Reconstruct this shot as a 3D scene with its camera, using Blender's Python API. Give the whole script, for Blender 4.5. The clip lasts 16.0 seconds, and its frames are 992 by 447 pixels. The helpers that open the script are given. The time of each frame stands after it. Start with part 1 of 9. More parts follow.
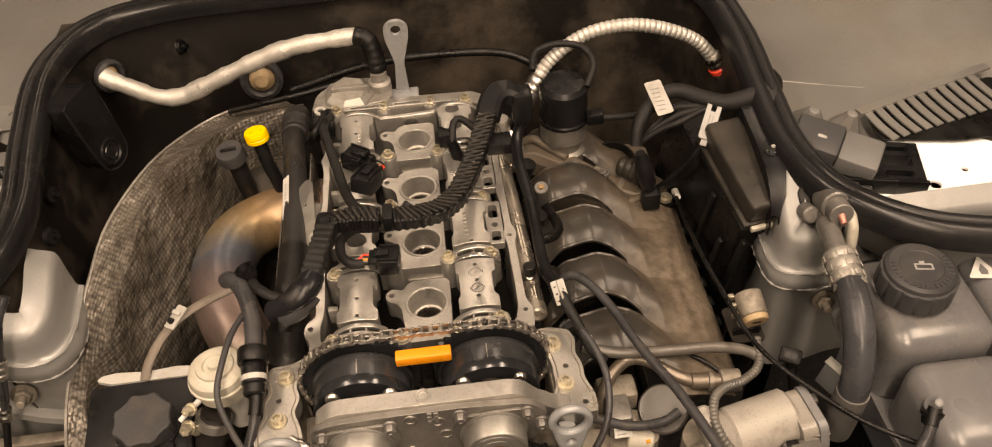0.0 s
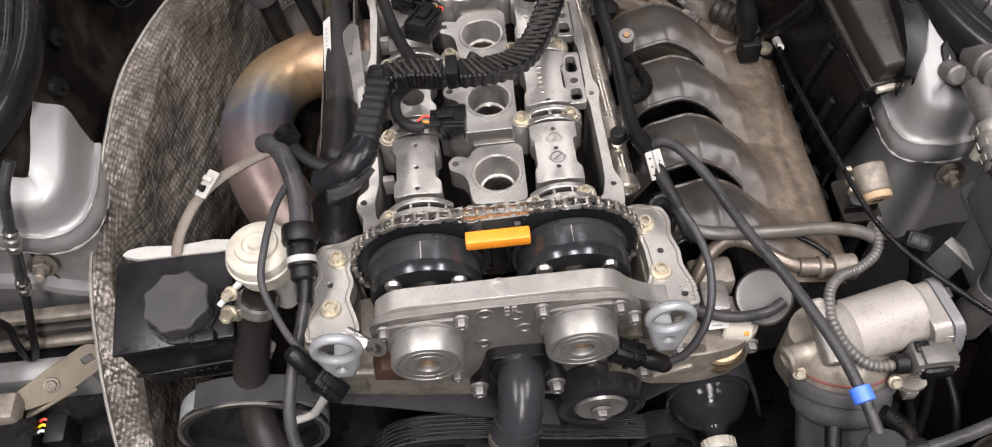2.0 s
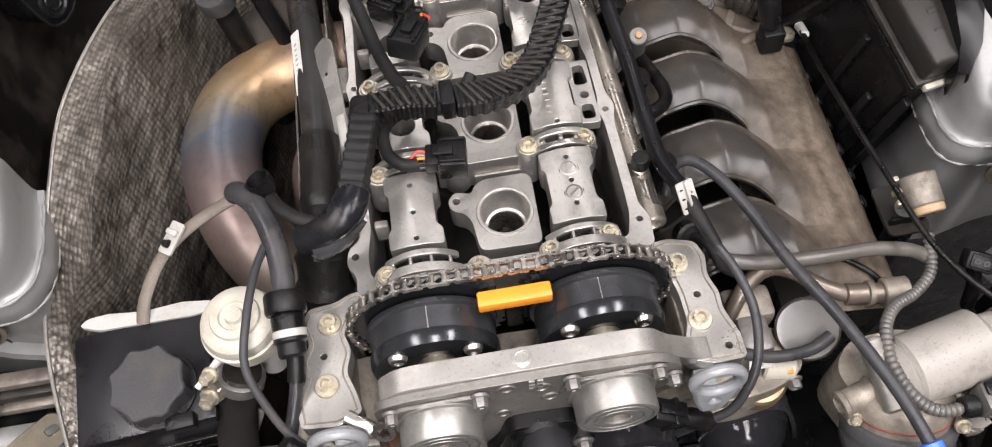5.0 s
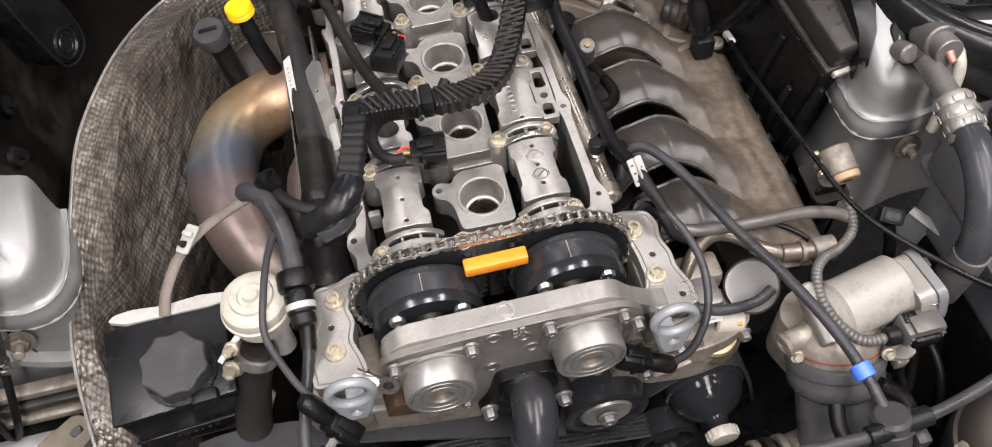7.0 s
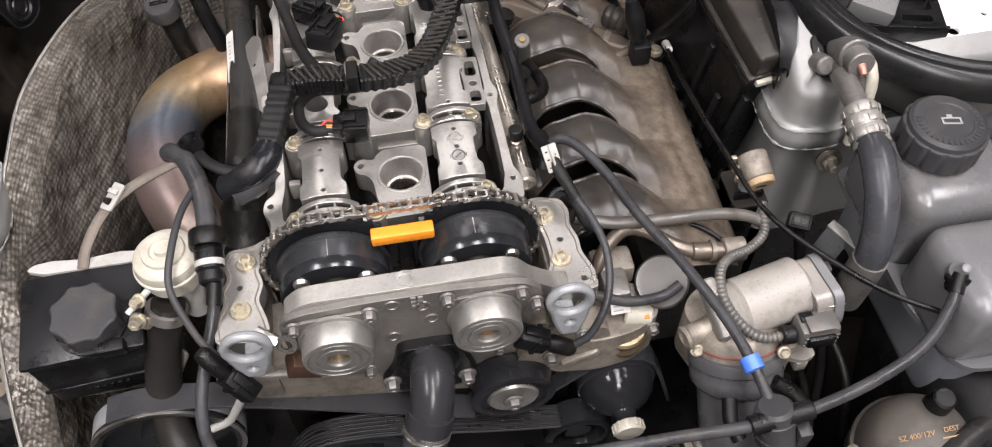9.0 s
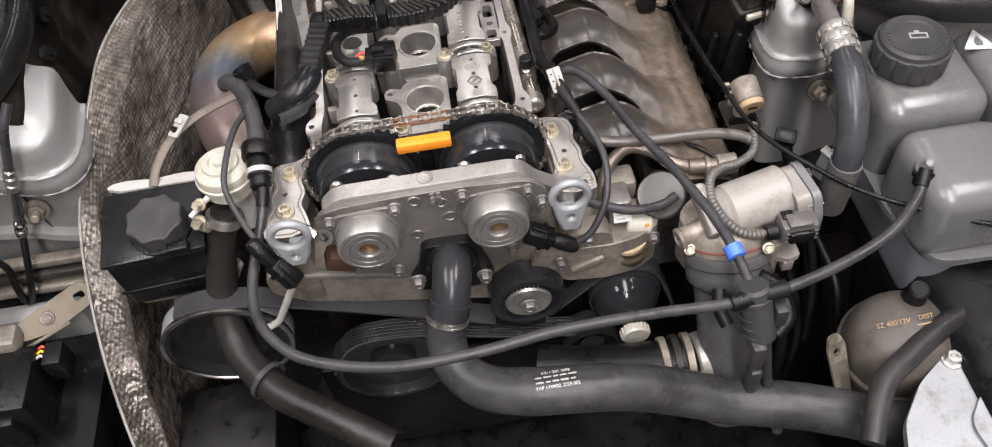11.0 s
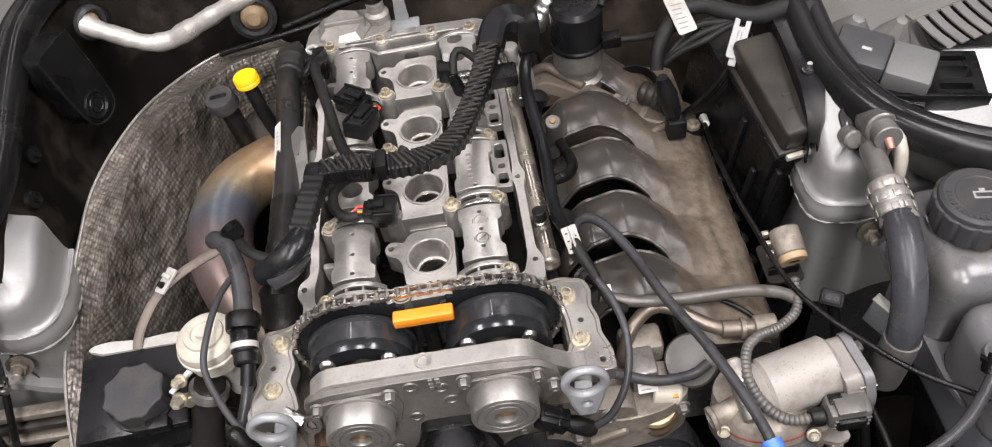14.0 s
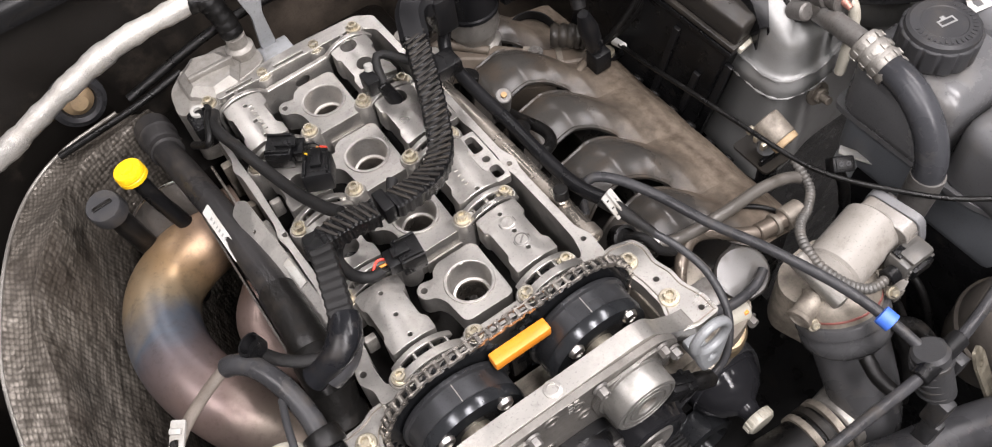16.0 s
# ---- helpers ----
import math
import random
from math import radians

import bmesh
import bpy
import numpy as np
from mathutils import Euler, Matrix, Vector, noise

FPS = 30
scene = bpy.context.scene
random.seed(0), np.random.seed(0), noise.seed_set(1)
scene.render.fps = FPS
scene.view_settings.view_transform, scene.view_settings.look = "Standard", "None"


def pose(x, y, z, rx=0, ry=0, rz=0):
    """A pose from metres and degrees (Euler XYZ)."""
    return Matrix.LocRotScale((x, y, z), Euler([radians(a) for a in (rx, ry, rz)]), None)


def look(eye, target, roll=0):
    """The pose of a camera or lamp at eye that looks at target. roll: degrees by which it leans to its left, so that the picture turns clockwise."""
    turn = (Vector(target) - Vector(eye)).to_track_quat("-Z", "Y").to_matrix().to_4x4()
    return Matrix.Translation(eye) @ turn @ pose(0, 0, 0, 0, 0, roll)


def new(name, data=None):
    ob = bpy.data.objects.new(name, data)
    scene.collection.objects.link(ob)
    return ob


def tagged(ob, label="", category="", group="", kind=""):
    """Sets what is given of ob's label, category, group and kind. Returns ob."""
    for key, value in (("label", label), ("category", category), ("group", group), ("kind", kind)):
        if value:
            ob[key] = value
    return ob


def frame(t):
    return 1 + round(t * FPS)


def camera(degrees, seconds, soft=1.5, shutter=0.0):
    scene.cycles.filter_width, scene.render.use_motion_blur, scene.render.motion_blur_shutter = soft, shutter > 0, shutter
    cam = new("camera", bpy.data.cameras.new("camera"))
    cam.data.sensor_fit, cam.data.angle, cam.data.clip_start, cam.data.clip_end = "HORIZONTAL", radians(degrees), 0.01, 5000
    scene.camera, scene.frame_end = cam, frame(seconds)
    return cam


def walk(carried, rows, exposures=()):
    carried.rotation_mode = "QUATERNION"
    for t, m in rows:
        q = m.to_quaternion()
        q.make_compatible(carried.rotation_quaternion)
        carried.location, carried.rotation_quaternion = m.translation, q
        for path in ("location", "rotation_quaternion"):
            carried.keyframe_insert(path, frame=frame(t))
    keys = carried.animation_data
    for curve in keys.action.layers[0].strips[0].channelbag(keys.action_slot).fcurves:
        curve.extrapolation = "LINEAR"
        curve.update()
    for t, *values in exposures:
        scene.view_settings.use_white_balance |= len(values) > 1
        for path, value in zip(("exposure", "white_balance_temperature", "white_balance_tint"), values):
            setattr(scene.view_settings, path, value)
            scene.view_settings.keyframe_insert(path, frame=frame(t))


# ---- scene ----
cam = camera(58.7, 16.0, 1.1)
PATH = [
    (0, (0.041, -0.608, 1.597), (0.135, 0.799, 0.179), -3.9),
    (0.5, (0.081, -0.504, 1.561), (0.123, 0.754, 0.007), -1.2),
    (1, (0.068, -0.463, 1.53), (0.064, 0.681, -0.11), -1.8),
    (1.5, (0.014, -0.474, 1.515), (0.005, 0.644, -0.143), -5.1),
    (2, (-0.008, -0.492, 1.518), (0.005, 0.634, -0.135), -5.5),
    (2.5, (-0.008, -0.494, 1.513), (0.034, 0.633, -0.139), -5.6),
    (3, (-0.003, -0.476, 1.505), (0.051, 0.641, -0.153), -6.0),
    (3.5, (-0.006, -0.417, 1.495), (0.05, 0.676, -0.179), -6.3),
    (4, (-0.011, -0.344, 1.465), (0.035, 0.678, -0.253), -7.0),
    (4.5, (-0.018, -0.321, 1.463), (0.027, 0.661, -0.279), -7.1),
    (5, (-0.027, -0.361, 1.485), (0.034, 0.636, -0.247), -6.3),
    (5.2, (-0.041, -0.397, 1.501), (0.036, 0.607, -0.227), -5.6),
    (7.3, (-0.056, -0.472, 1.535), (0.126, 0.649, -0.112), -5.2),
    (7.5, (-0.054, -0.47, 1.536), (0.138, 0.659, -0.104), -4.9),
    (8, (-0.043, -0.472, 1.54), (0.148, 0.67, -0.091), -5.3),
    (8.5, (-0.033, -0.494, 1.531), (0.155, 0.657, -0.093), -5.6),
    (9, (0.009, -0.536, 1.522), (0.189, 0.624, -0.096), -1.4),
    (9.5, (0.039, -0.59, 1.514), (0.15, 0.573, -0.109), -0.9),
    (9.7, (0.025, -0.62, 1.529), (0.131, 0.535, -0.101), -2.1),
    (11.8, (0.045, -0.696, 1.548), (0.078, 0.581, 0.009), -8.6),
    (12, (0.049, -0.69, 1.554), (0.08, 0.593, 0.02), -8.8),
    (12.5, (0.051, -0.67, 1.562), (0.071, 0.613, 0.029), -9.2),
    (13, (0.046, -0.649, 1.561), (0.063, 0.645, 0.036), -9.2),
    (13.5, (0.059, -0.613, 1.556), (0.061, 0.68, 0.03), -9.5),
    (13.7, (0.072, -0.591, 1.554), (0.061, 0.708, 0.033), -9.8),
    (14, (0.089, -0.541, 1.548), (0.049, 0.751, 0.022), -10.6),
    (14.5, (0.111, -0.508, 1.555), (0.022, 0.78, 0.027), -12.5),
    (15, (0.091, -0.48, 1.544), (-0.036, 0.753, -0.025), -15.3),
    (15.5, (-0.038, -0.426, 1.547), (0.103, 0.736, -0.075), -14.5),
    (16, (-0.143, -0.369, 1.544), (0.354, 0.632, -0.114), -10.1),
]
walk(cam, [(t, look(eye, target, roll)) for t, eye, target, roll in PATH],
     [(0.0, -0.27, 10400, 16), (0.5, -0.1, 8600, 19), (1.0, 0.0, 7250, 16), (1.5, 0.08, 6650, 12), (2.0, 0.12, 6500, 10), (13.0, 0.13, 6500, 10), (14.5, 0.0, 6500, 10), (15.0, -0.13, 6500, 10), (15.5, -0.02, 6500, 10), (16.0, 0.18, 6500, 10)])

# ---- light: cool white tubes under a workshop ceiling, and added fill in front ----
world = bpy.data.worlds.new("world")
scene.world = world
world.use_nodes = True
world.node_tree.nodes["Background"].inputs[0].default_value = (0.9, 0.95, 1.0, 1)
world.node_tree.nodes["Background"].inputs[1].default_value = 0.012


def tube_fill_lamp(x, y, z, length, wide, watts, turn=0.0):
    data = bpy.data.lights.new("tube_fill_light", "AREA")
    data.shape, data.size, data.size_y = "RECTANGLE", wide, length
    data.energy, data.color = watts, (0.990, 0.938, 0.953)
    ob = new("tube_fill_light", data)
    ob.matrix_world = pose(x, y, z, 0, 0, turn)
    return ob


# The tube at y -2.4 is fill, added to brighten low and front-facing parts.
for lx, ly, watts in ((-1.15, -0.5, 56), (0.15, -0.9, 53), (1.25, -0.45, 56), (0.1, -2.4, 92), (-0.5, 1.9, 12), (0.9, 1.9, 12)):
    tube_fill_lamp(lx, ly, 2.93, 1.5, 0.32, watts)

# ---- materials ----


def surface(name, base, rough=0.5, metal=0.0, vary=0.25, grain=120.0, relief=0.15, bump_scale=400.0,
            dirt=None, dirt_amount=0.0, dirt_scale=14.0, rough_vary=0.15, coat=0.0, stretch=None, islands=0.0, spec=0.5, specks=0.35):
    """A node material: base colour with fine grain and broad patches, an optional film of dirt, and fine relief."""
    m = bpy.data.materials.new(name)
    m.use_nodes = True
    nt = m.node_tree
    n, ln = nt.nodes, nt.links
    bsdf = n["Principled BSDF"]
    tc = n.new("ShaderNodeTexCoord")
    oi = n.new("ShaderNodeObjectInfo")
    add = n.new("ShaderNodeVectorMath")
    add.operation = "ADD"
    ln.new(tc.outputs["Object"], add.inputs[0])
    ln.new(oi.outputs["Random"], add.inputs[1])
    vec = add.outputs[0]
    if stretch:
        mp = n.new("ShaderNodeMapping")
        mp.inputs["Scale"].default_value = stretch
        ln.new(vec, mp.inputs[0])
        vec = mp.outputs[0]

    def noise_tex(scale, detail=4.0, rgh=0.6):
        t = n.new("ShaderNodeTexNoise")
        t.inputs["Scale"].default_value = scale
        t.inputs["Detail"].default_value = detail
        t.inputs["Roughness"].default_value = rgh
        ln.new(vec, t.inputs["Vector"])
        return t.outputs["Fac"]

    def ramp(fac, lo, hi, a, b):
        r = n.new("ShaderNodeMapRange")
        r.inputs[1].default_value, r.inputs[2].default_value = lo, hi
        r.inputs[3].default_value, r.inputs[4].default_value = a, b
        ln.new(fac, r.inputs[0])
        return r.outputs[0]

    def mixc(fac, a, b, mode="MIX"):
        x = n.new("ShaderNodeMix")
        x.data_type, x.blend_type = "RGBA", mode
        for sock, v in ((x.inputs[0], fac), (x.inputs[6], a), (x.inputs[7], b)):
            if isinstance(v, (int, float)):
                sock.default_value = v
            elif isinstance(v, tuple):
                sock.default_value = (*v[:3], 1)
            else:
                ln.new(v, sock)
        return x.outputs[2]

    fine, broad = noise_tex(grain), noise_tex(grain / 9, 3.0)
    lo = tuple(c * (1 - vary) for c in base)
    hi = tuple(min(1, c * (1 + vary)) for c in base)
    col = mixc(ramp(broad, 0.3, 0.7, 0, 1), lo, hi)
    col = mixc(ramp(fine, 0.25, 0.75, 0, 0.5 * min(1, vary * 2)), col, tuple(c * (1 - vary) for c in base))
    rv = ramp(broad, 0.3, 0.7, max(0.03, rough - rough_vary), min(1, rough + rough_vary))
    if dirt:
        d = ramp(noise_tex(dirt_scale, 7.0, 0.68), 0.62 - 0.4 * dirt_amount, 0.82 - 0.3 * dirt_amount, 0, min(1, 0.3 + dirt_amount))
        col = mixc(d, col, dirt)
        rx = n.new("ShaderNodeMix")
        ln.new(d, rx.inputs[0])
        ln.new(rv, rx.inputs[2])
        rx.inputs[3].default_value = 0.75
        rv = rx.outputs[0]
        if metal:
            mm = ramp(d, 0, 1, metal, metal * 0.3)
            ln.new(mm, bsdf.inputs["Metallic"])
    if specks:
        col = mixc(ramp(noise_tex(520.0, 2.0, 0.5), 0.60, 0.72, 0, specks), col, tuple(c * 0.3 for c in base))
        col = mixc(ramp(noise_tex(95.0, 6.0, 0.7), 0.58, 0.74, 0, specks * 0.9), col, tuple(c * 0.45 for c in base))
    if islands:
        g = n.new("ShaderNodeNewGeometry")
        col = mixc(ramp(g.outputs["Random Per Island"], 0, 1, 0, islands), col, tuple(c * 0.35 for c in base))
    ln.new(col, bsdf.inputs["Base Color"])
    ln.new(rv, bsdf.inputs["Roughness"])
    if not (dirt and metal):
        bsdf.inputs["Metallic"].default_value = metal
    bsdf.inputs["Specular IOR Level"].default_value = spec if metal or max(base) > 0.06 else min(spec, 0.22)
    if coat:
        bsdf.inputs["Coat Weight"].default_value = coat
        bsdf.inputs["Coat Roughness"].default_value = 0.12
    if relief:
        b = n.new("ShaderNodeBump")
        b.inputs["Strength"].default_value = relief
        b.inputs["Distance"].default_value = 0.001
        ln.new(noise_tex(bump_scale, 5.0), b.inputs["Height"])
        ln.new(b.outputs[0], bsdf.inputs["Normal"])
    return m


GRIME = (0.045, 0.034, 0.024)
DUST = (0.036, 0.029, 0.022)
ALU = surface("machined_aluminium", (0.435, 0.419, 0.393), 0.34, 0.85, 0.18, 50, 0.06, 700, (0.085, 0.064, 0.045), 0.26, 30, rough_vary=0.10, specks=0.42)
CAST = surface("cast_aluminium", (0.33, 0.315, 0.29), 0.46, 0.75, 0.25, 120, 0.35, 900, GRIME, 0.40, 24)
MAGNET = surface("turned_grey_metal", (0.27, 0.262, 0.245), 0.38, 0.75, 0.18, 120, 0.1, 900, GRIME, 0.30, 34)
BRONZE = surface("dark_bronze", (0.26, 0.17, 0.085), 0.38, 0.8, 0.2, 120, 0.1, 700)
CAST_DIRTY = surface("stained_cast_aluminium", (0.27, 0.24, 0.20), 0.46, 0.5, 0.35, 120, 0.4, 800, (0.035, 0.025, 0.018), 0.48, 34, specks=0.5)
STEEL = surface("bright_steel", (0.52, 0.50, 0.475), 0.32, 1.0, 0.15, 200, 0.05, 800)
CHAIN = surface("oiled_chain_steel", (0.36, 0.335, 0.305), 0.30, 0.9, 0.35, 300, 0.05, 900, GRIME, 0.22, 90)
BOLT = surface("yellow_zinc_bolt", (0.50, 0.455, 0.36), 0.38, 0.9, 0.25, 300, 0.15, 900, GRIME, 0.35, 120)
DARKSTEEL = surface("blackened_steel", (0.020, 0.021, 0.023), 0.20, 0.35, 0.25, 150, 0.04, 500, rough_vary=0.06)
BLACK = surface("black_plastic", (0.0050, 0.0050, 0.0054), 0.30, 0.0, 0.4, 200, 0.35, 1000, (0.026, 0.022, 0.018), 0.14, 50, spec=0.27)
SATIN = surface("satin_black_plastic", (0.0075, 0.0075, 0.0082), 0.29, 0.0, 0.25, 120, 0.12, 700, (0.028, 0.023, 0.018), 0.14, 26, spec=0.3)
DUSTY = surface("dusty_black_plastic", (0.020, 0.018, 0.016), 0.36, 0.0, 0.3, 80, 0.2, 700, (0.052, 0.043, 0.032), 0.30, 20, spec=0.33)
RUBBER = surface("black_rubber", (0.0048, 0.0046, 0.0045), 0.34, 0.0, 0.45, 260, 0.35, 1000, (0.027, 0.022, 0.017), 0.17, 44, spec=0.25)
HOSE = surface("grey_rubber_hose", (0.032, 0.032, 0.034), 0.30, 0.0, 0.35, 220, 0.2, 900, (0.075, 0.062, 0.048), 0.18, 40, spec=0.42)
CLOTH = surface("cloth_tape", (0.0105, 0.0102, 0.0102), 0.50, 0.0, 0.4, 300, 0.6, 1200, DUST, 0.18, 46, spec=0.27)
PAINT = surface("silver_car_paint", (0.235, 0.235, 0.230), 0.44, 0.30, 0.08, 60, 0.02, 400, (0.13, 0.112, 0.090), 0.26, 16, coat=0.05, specks=0.15)
GREYPLASTIC = surface("grey_plastic", (0.125, 0.126, 0.130), 0.36, 0.0, 0.15, 60, 0.2, 800, (0.12, 0.10, 0.08), 0.25, 10)
MANIFOLD = surface("dusty_grey_plastic", (0.058, 0.055, 0.052), 0.27, 0.1, 0.3, 50, 0.2, 500, (0.060, 0.046, 0.033), 0.34, 30)


def dusted_manifold():
    """Glossy grey plastic on which brown dust has settled towards the wing side."""
    m = surface("dusted_manifold_plastic", (0.036, 0.0335, 0.0305), 0.26, 0.0, 0.38, 34, 0.10, 400, (0.058, 0.042, 0.029), 0.40, 20, specks=0.35, spec=0.2)
    nt = m.node_tree
    bsdf = nt.nodes["Principled BSDF"]
    geo, sep = nt.nodes.new("ShaderNodeNewGeometry"), nt.nodes.new("ShaderNodeSeparateXYZ")
    nt.links.new(geo.outputs["Position"], sep.inputs[0])
    nz = nt.nodes.new("ShaderNodeTexNoise")
    nz.inputs["Scale"].default_value, nz.inputs["Detail"].default_value, nz.inputs["Roughness"].default_value = 22, 6, 0.65
    nt.links.new(geo.outputs["Position"], nz.inputs["Vector"])
    ma = nt.nodes.new("ShaderNodeMath")
    ma.operation = "MULTIPLY_ADD"
    ma.inputs[1].default_value = 0.11
    nt.links.new(nz.outputs["Fac"], ma.inputs[0])
    nt.links.new(sep.outputs[0], ma.inputs[2])
    mr = nt.nodes.new("ShaderNodeMapRange")
    mr.inputs[1].default_value, mr.inputs[2].default_value = 0.282, 0.345
    nt.links.new(ma.outputs[0], mr.inputs[0])
    tone = nt.nodes.new("ShaderNodeValToRGB")
    tone.color_ramp.elements[0].color, tone.color_ramp.elements[1].color = (0.060, 0.046, 0.034, 1), (0.122, 0.099, 0.077, 1)
    tone.color_ramp.elements[0].position, tone.color_ramp.elements[1].position = 0.35, 0.62
    n2 = nt.nodes.new("ShaderNodeTexNoise")
    n2.inputs["Scale"].default_value, n2.inputs["Detail"].default_value, n2.inputs["Roughness"].default_value = 85, 9, 0.72
    nt.links.new(geo.outputs["Position"], n2.inputs["Vector"])
    nt.links.new(n2.outputs["Fac"], tone.inputs[0])
    mx = nt.nodes.new("ShaderNodeMix")
    mx.data_type = "RGBA"
    nt.links.new(mr.outputs[0], mx.inputs[0])
    nt.links.new(bsdf.inputs["Base Color"].links[0].from_socket, mx.inputs[6])
    nt.links.new(tone.outputs[0], mx.inputs[7])
    nt.links.new(mx.outputs[2], bsdf.inputs["Base Color"])
    rm = nt.nodes.new("ShaderNodeMapRange")
    rm.inputs[3].default_value, rm.inputs[4].default_value = 0.24, 0.50
    nt.links.new(mr.outputs[0], rm.inputs[0])
    nt.links.new(rm.outputs[0], bsdf.inputs["Roughness"])
    return m


MANIFOLD_SKIN = dusted_manifold()
BELT = surface("drive_belt_rubber", (0.034, 0.034, 0.036), 0.30, 0.0, 0.25, 90, 0.06, 700, (0.058, 0.054, 0.050), 0.2, 16)
CREAM = surface("yellowed_plastic", (0.37, 0.35, 0.295), 0.42, 0.0, 0.12, 60, 0.1, 600, (0.17, 0.135, 0.09), 0.26, 36)
BEIGE = surface("beige_plastic", (0.215, 0.200, 0.180), 0.36, 0.0, 0.2, 60, 0.12, 600, (0.085, 0.066, 0.047), 0.32, 30, specks=0.45)
ORANGE = surface("orange_plastic", (0.66, 0.225, 0.018), 0.36, 0.0, 0.14, 90, 0.12, 600, (0.28, 0.11, 0.02), 0.18, 34)
YELLOW = surface("yellow_plastic", (0.85, 0.52, 0.01), 0.4, 0.0, 0.08, 90, 0.1, 600, (0.35, 0.2, 0.03), 0.12, 30)
BLUE = surface("blue_plastic", (0.05, 0.14, 0.55), 0.45, 0.0, 0.12, 90, 0.1, 600)
RED = surface("red_wire", (0.65, 0.05, 0.03), 0.45, 0.0, 0.15, 90, 0.0)
WHITE = surface("white_label", (0.52, 0.515, 0.49), 0.5, 0.0, 0.06, 60, 0.1, 600, (0.30, 0.25, 0.18), 0.22, 40)
PALE = surface("pale_grey_plastic", (0.33, 0.325, 0.305), 0.45, 0.0, 0.1, 60, 0.15, 600, (0.16, 0.125, 0.085), 0.28, 30)
BRAID = surface("heat_sleeve", (0.48, 0.465, 0.435), 0.38, 0.5, 0.22, 120, 0.9, 500, (0.18, 0.15, 0.11), 0.26, 28)
ADJUSTER = surface("oiled_grey_drum", (0.085, 0.087, 0.093), 0.30, 0.8, 0.3, 80, 0.03, 600, (0.02, 0.02, 0.021), 0.25, 18, rough_vary=0.10)
ADJUSTER_FACE = surface("oiled_drum_flange", (0.030, 0.032, 0.035), 0.18, 0.55, 0.3, 80, 0.03, 600, rough_vary=0.06)
BORE = surface("oily_bore_metal", (0.20, 0.18, 0.155), 0.32, 0.85, 0.35, 70, 0.1, 500, (0.03, 0.022, 0.015), 0.42, 60)
TAN = surface("tan_rubber", (0.30, 0.215, 0.125), 0.6, 0.0, 0.15, 90, 0.3, 600, (0.10, 0.07, 0.045), 0.3, 40)
# Near-black: own colour of dark parts, and shade put into gaps and hollows.
VOID = surface("dark_casting_and_shade", (0.0042, 0.0034, 0.0028), 0.36, 0.0, 0.4, 60, 0.4, 300, spec=0.22)
FELT = surface("black_bulkhead_board", (0.0095, 0.0083, 0.0072), 0.42, 0.0, 0.4, 40, 0.4, 500, (0.072, 0.057, 0.044), 0.40, 7, spec=0.3)
COVER = surface("worn_cast_face", (0.190, 0.180, 0.166), 0.40, 0.7, 0.3, 60, 0.35, 800, GRIME, 0.42, 26, specks=0.5)
RAIL = surface("stained_steel_tube", (0.35, 0.32, 0.28), 0.26, 0.9, 0.25, 60, 0.08, 600, (0.10, 0.068, 0.042), 0.30, 34)
SEALRUBBER = surface("glossy_seal_rubber", (0.010, 0.010, 0.0105), 0.27, 0.0, 0.3, 40, 0.12, 300, (0.035, 0.031, 0.026), 0.2, 10)
CLIPGREY = surface("mid_grey_clip_plastic", (0.25, 0.25, 0.245), 0.45, 0.0, 0.15, 60, 0.2, 600, GRIME, 0.2, 40)
DRUM = surface("glossy_black_drum", (0.018, 0.018, 0.020), 0.14, 0.1, 0.3, 90, 0.05, 500, rough_vary=0.07)
DECK = surface("dusty_silver_paint", (0.145, 0.143, 0.137), 0.42, 0.2, 0.12, 40, 0.05, 400, (0.115, 0.098, 0.078), 0.35, 6)
TANK = surface("grey_tank_plastic", (0.098, 0.098, 0.101), 0.26, 0.0, 0.15, 40, 0.1, 700, (0.13, 0.115, 0.095), 0.22, 14)
CAPGREY = surface("dusty_cap_plastic", (0.033, 0.033, 0.035), 0.42, 0.0, 0.25, 60, 0.25, 700, (0.070, 0.061, 0.052), 0.28, 30)
DULL = surface("dull_grey_casting", (0.165, 0.158, 0.150), 0.42, 0.6, 0.25, 120, 0.2, 700, GRIME, 0.38, 46, specks=0.5)
GREYMETAL = surface("grey_painted_bracket", (0.22, 0.228, 0.235), 0.40, 0.2, 0.14, 100, 0.12, 600, GRIME, 0.26, 50)
CONCRETE = surface("concrete", (0.16, 0.155, 0.15), 0.8, 0.0, 0.2, 6, 0.3, 60, (0.08, 0.07, 0.06), 0.3, 2)
PLASTER = surface("workshop_wall", (0.30, 0.30, 0.29), 0.8, 0.0, 0.08, 3, 0.1, 60)


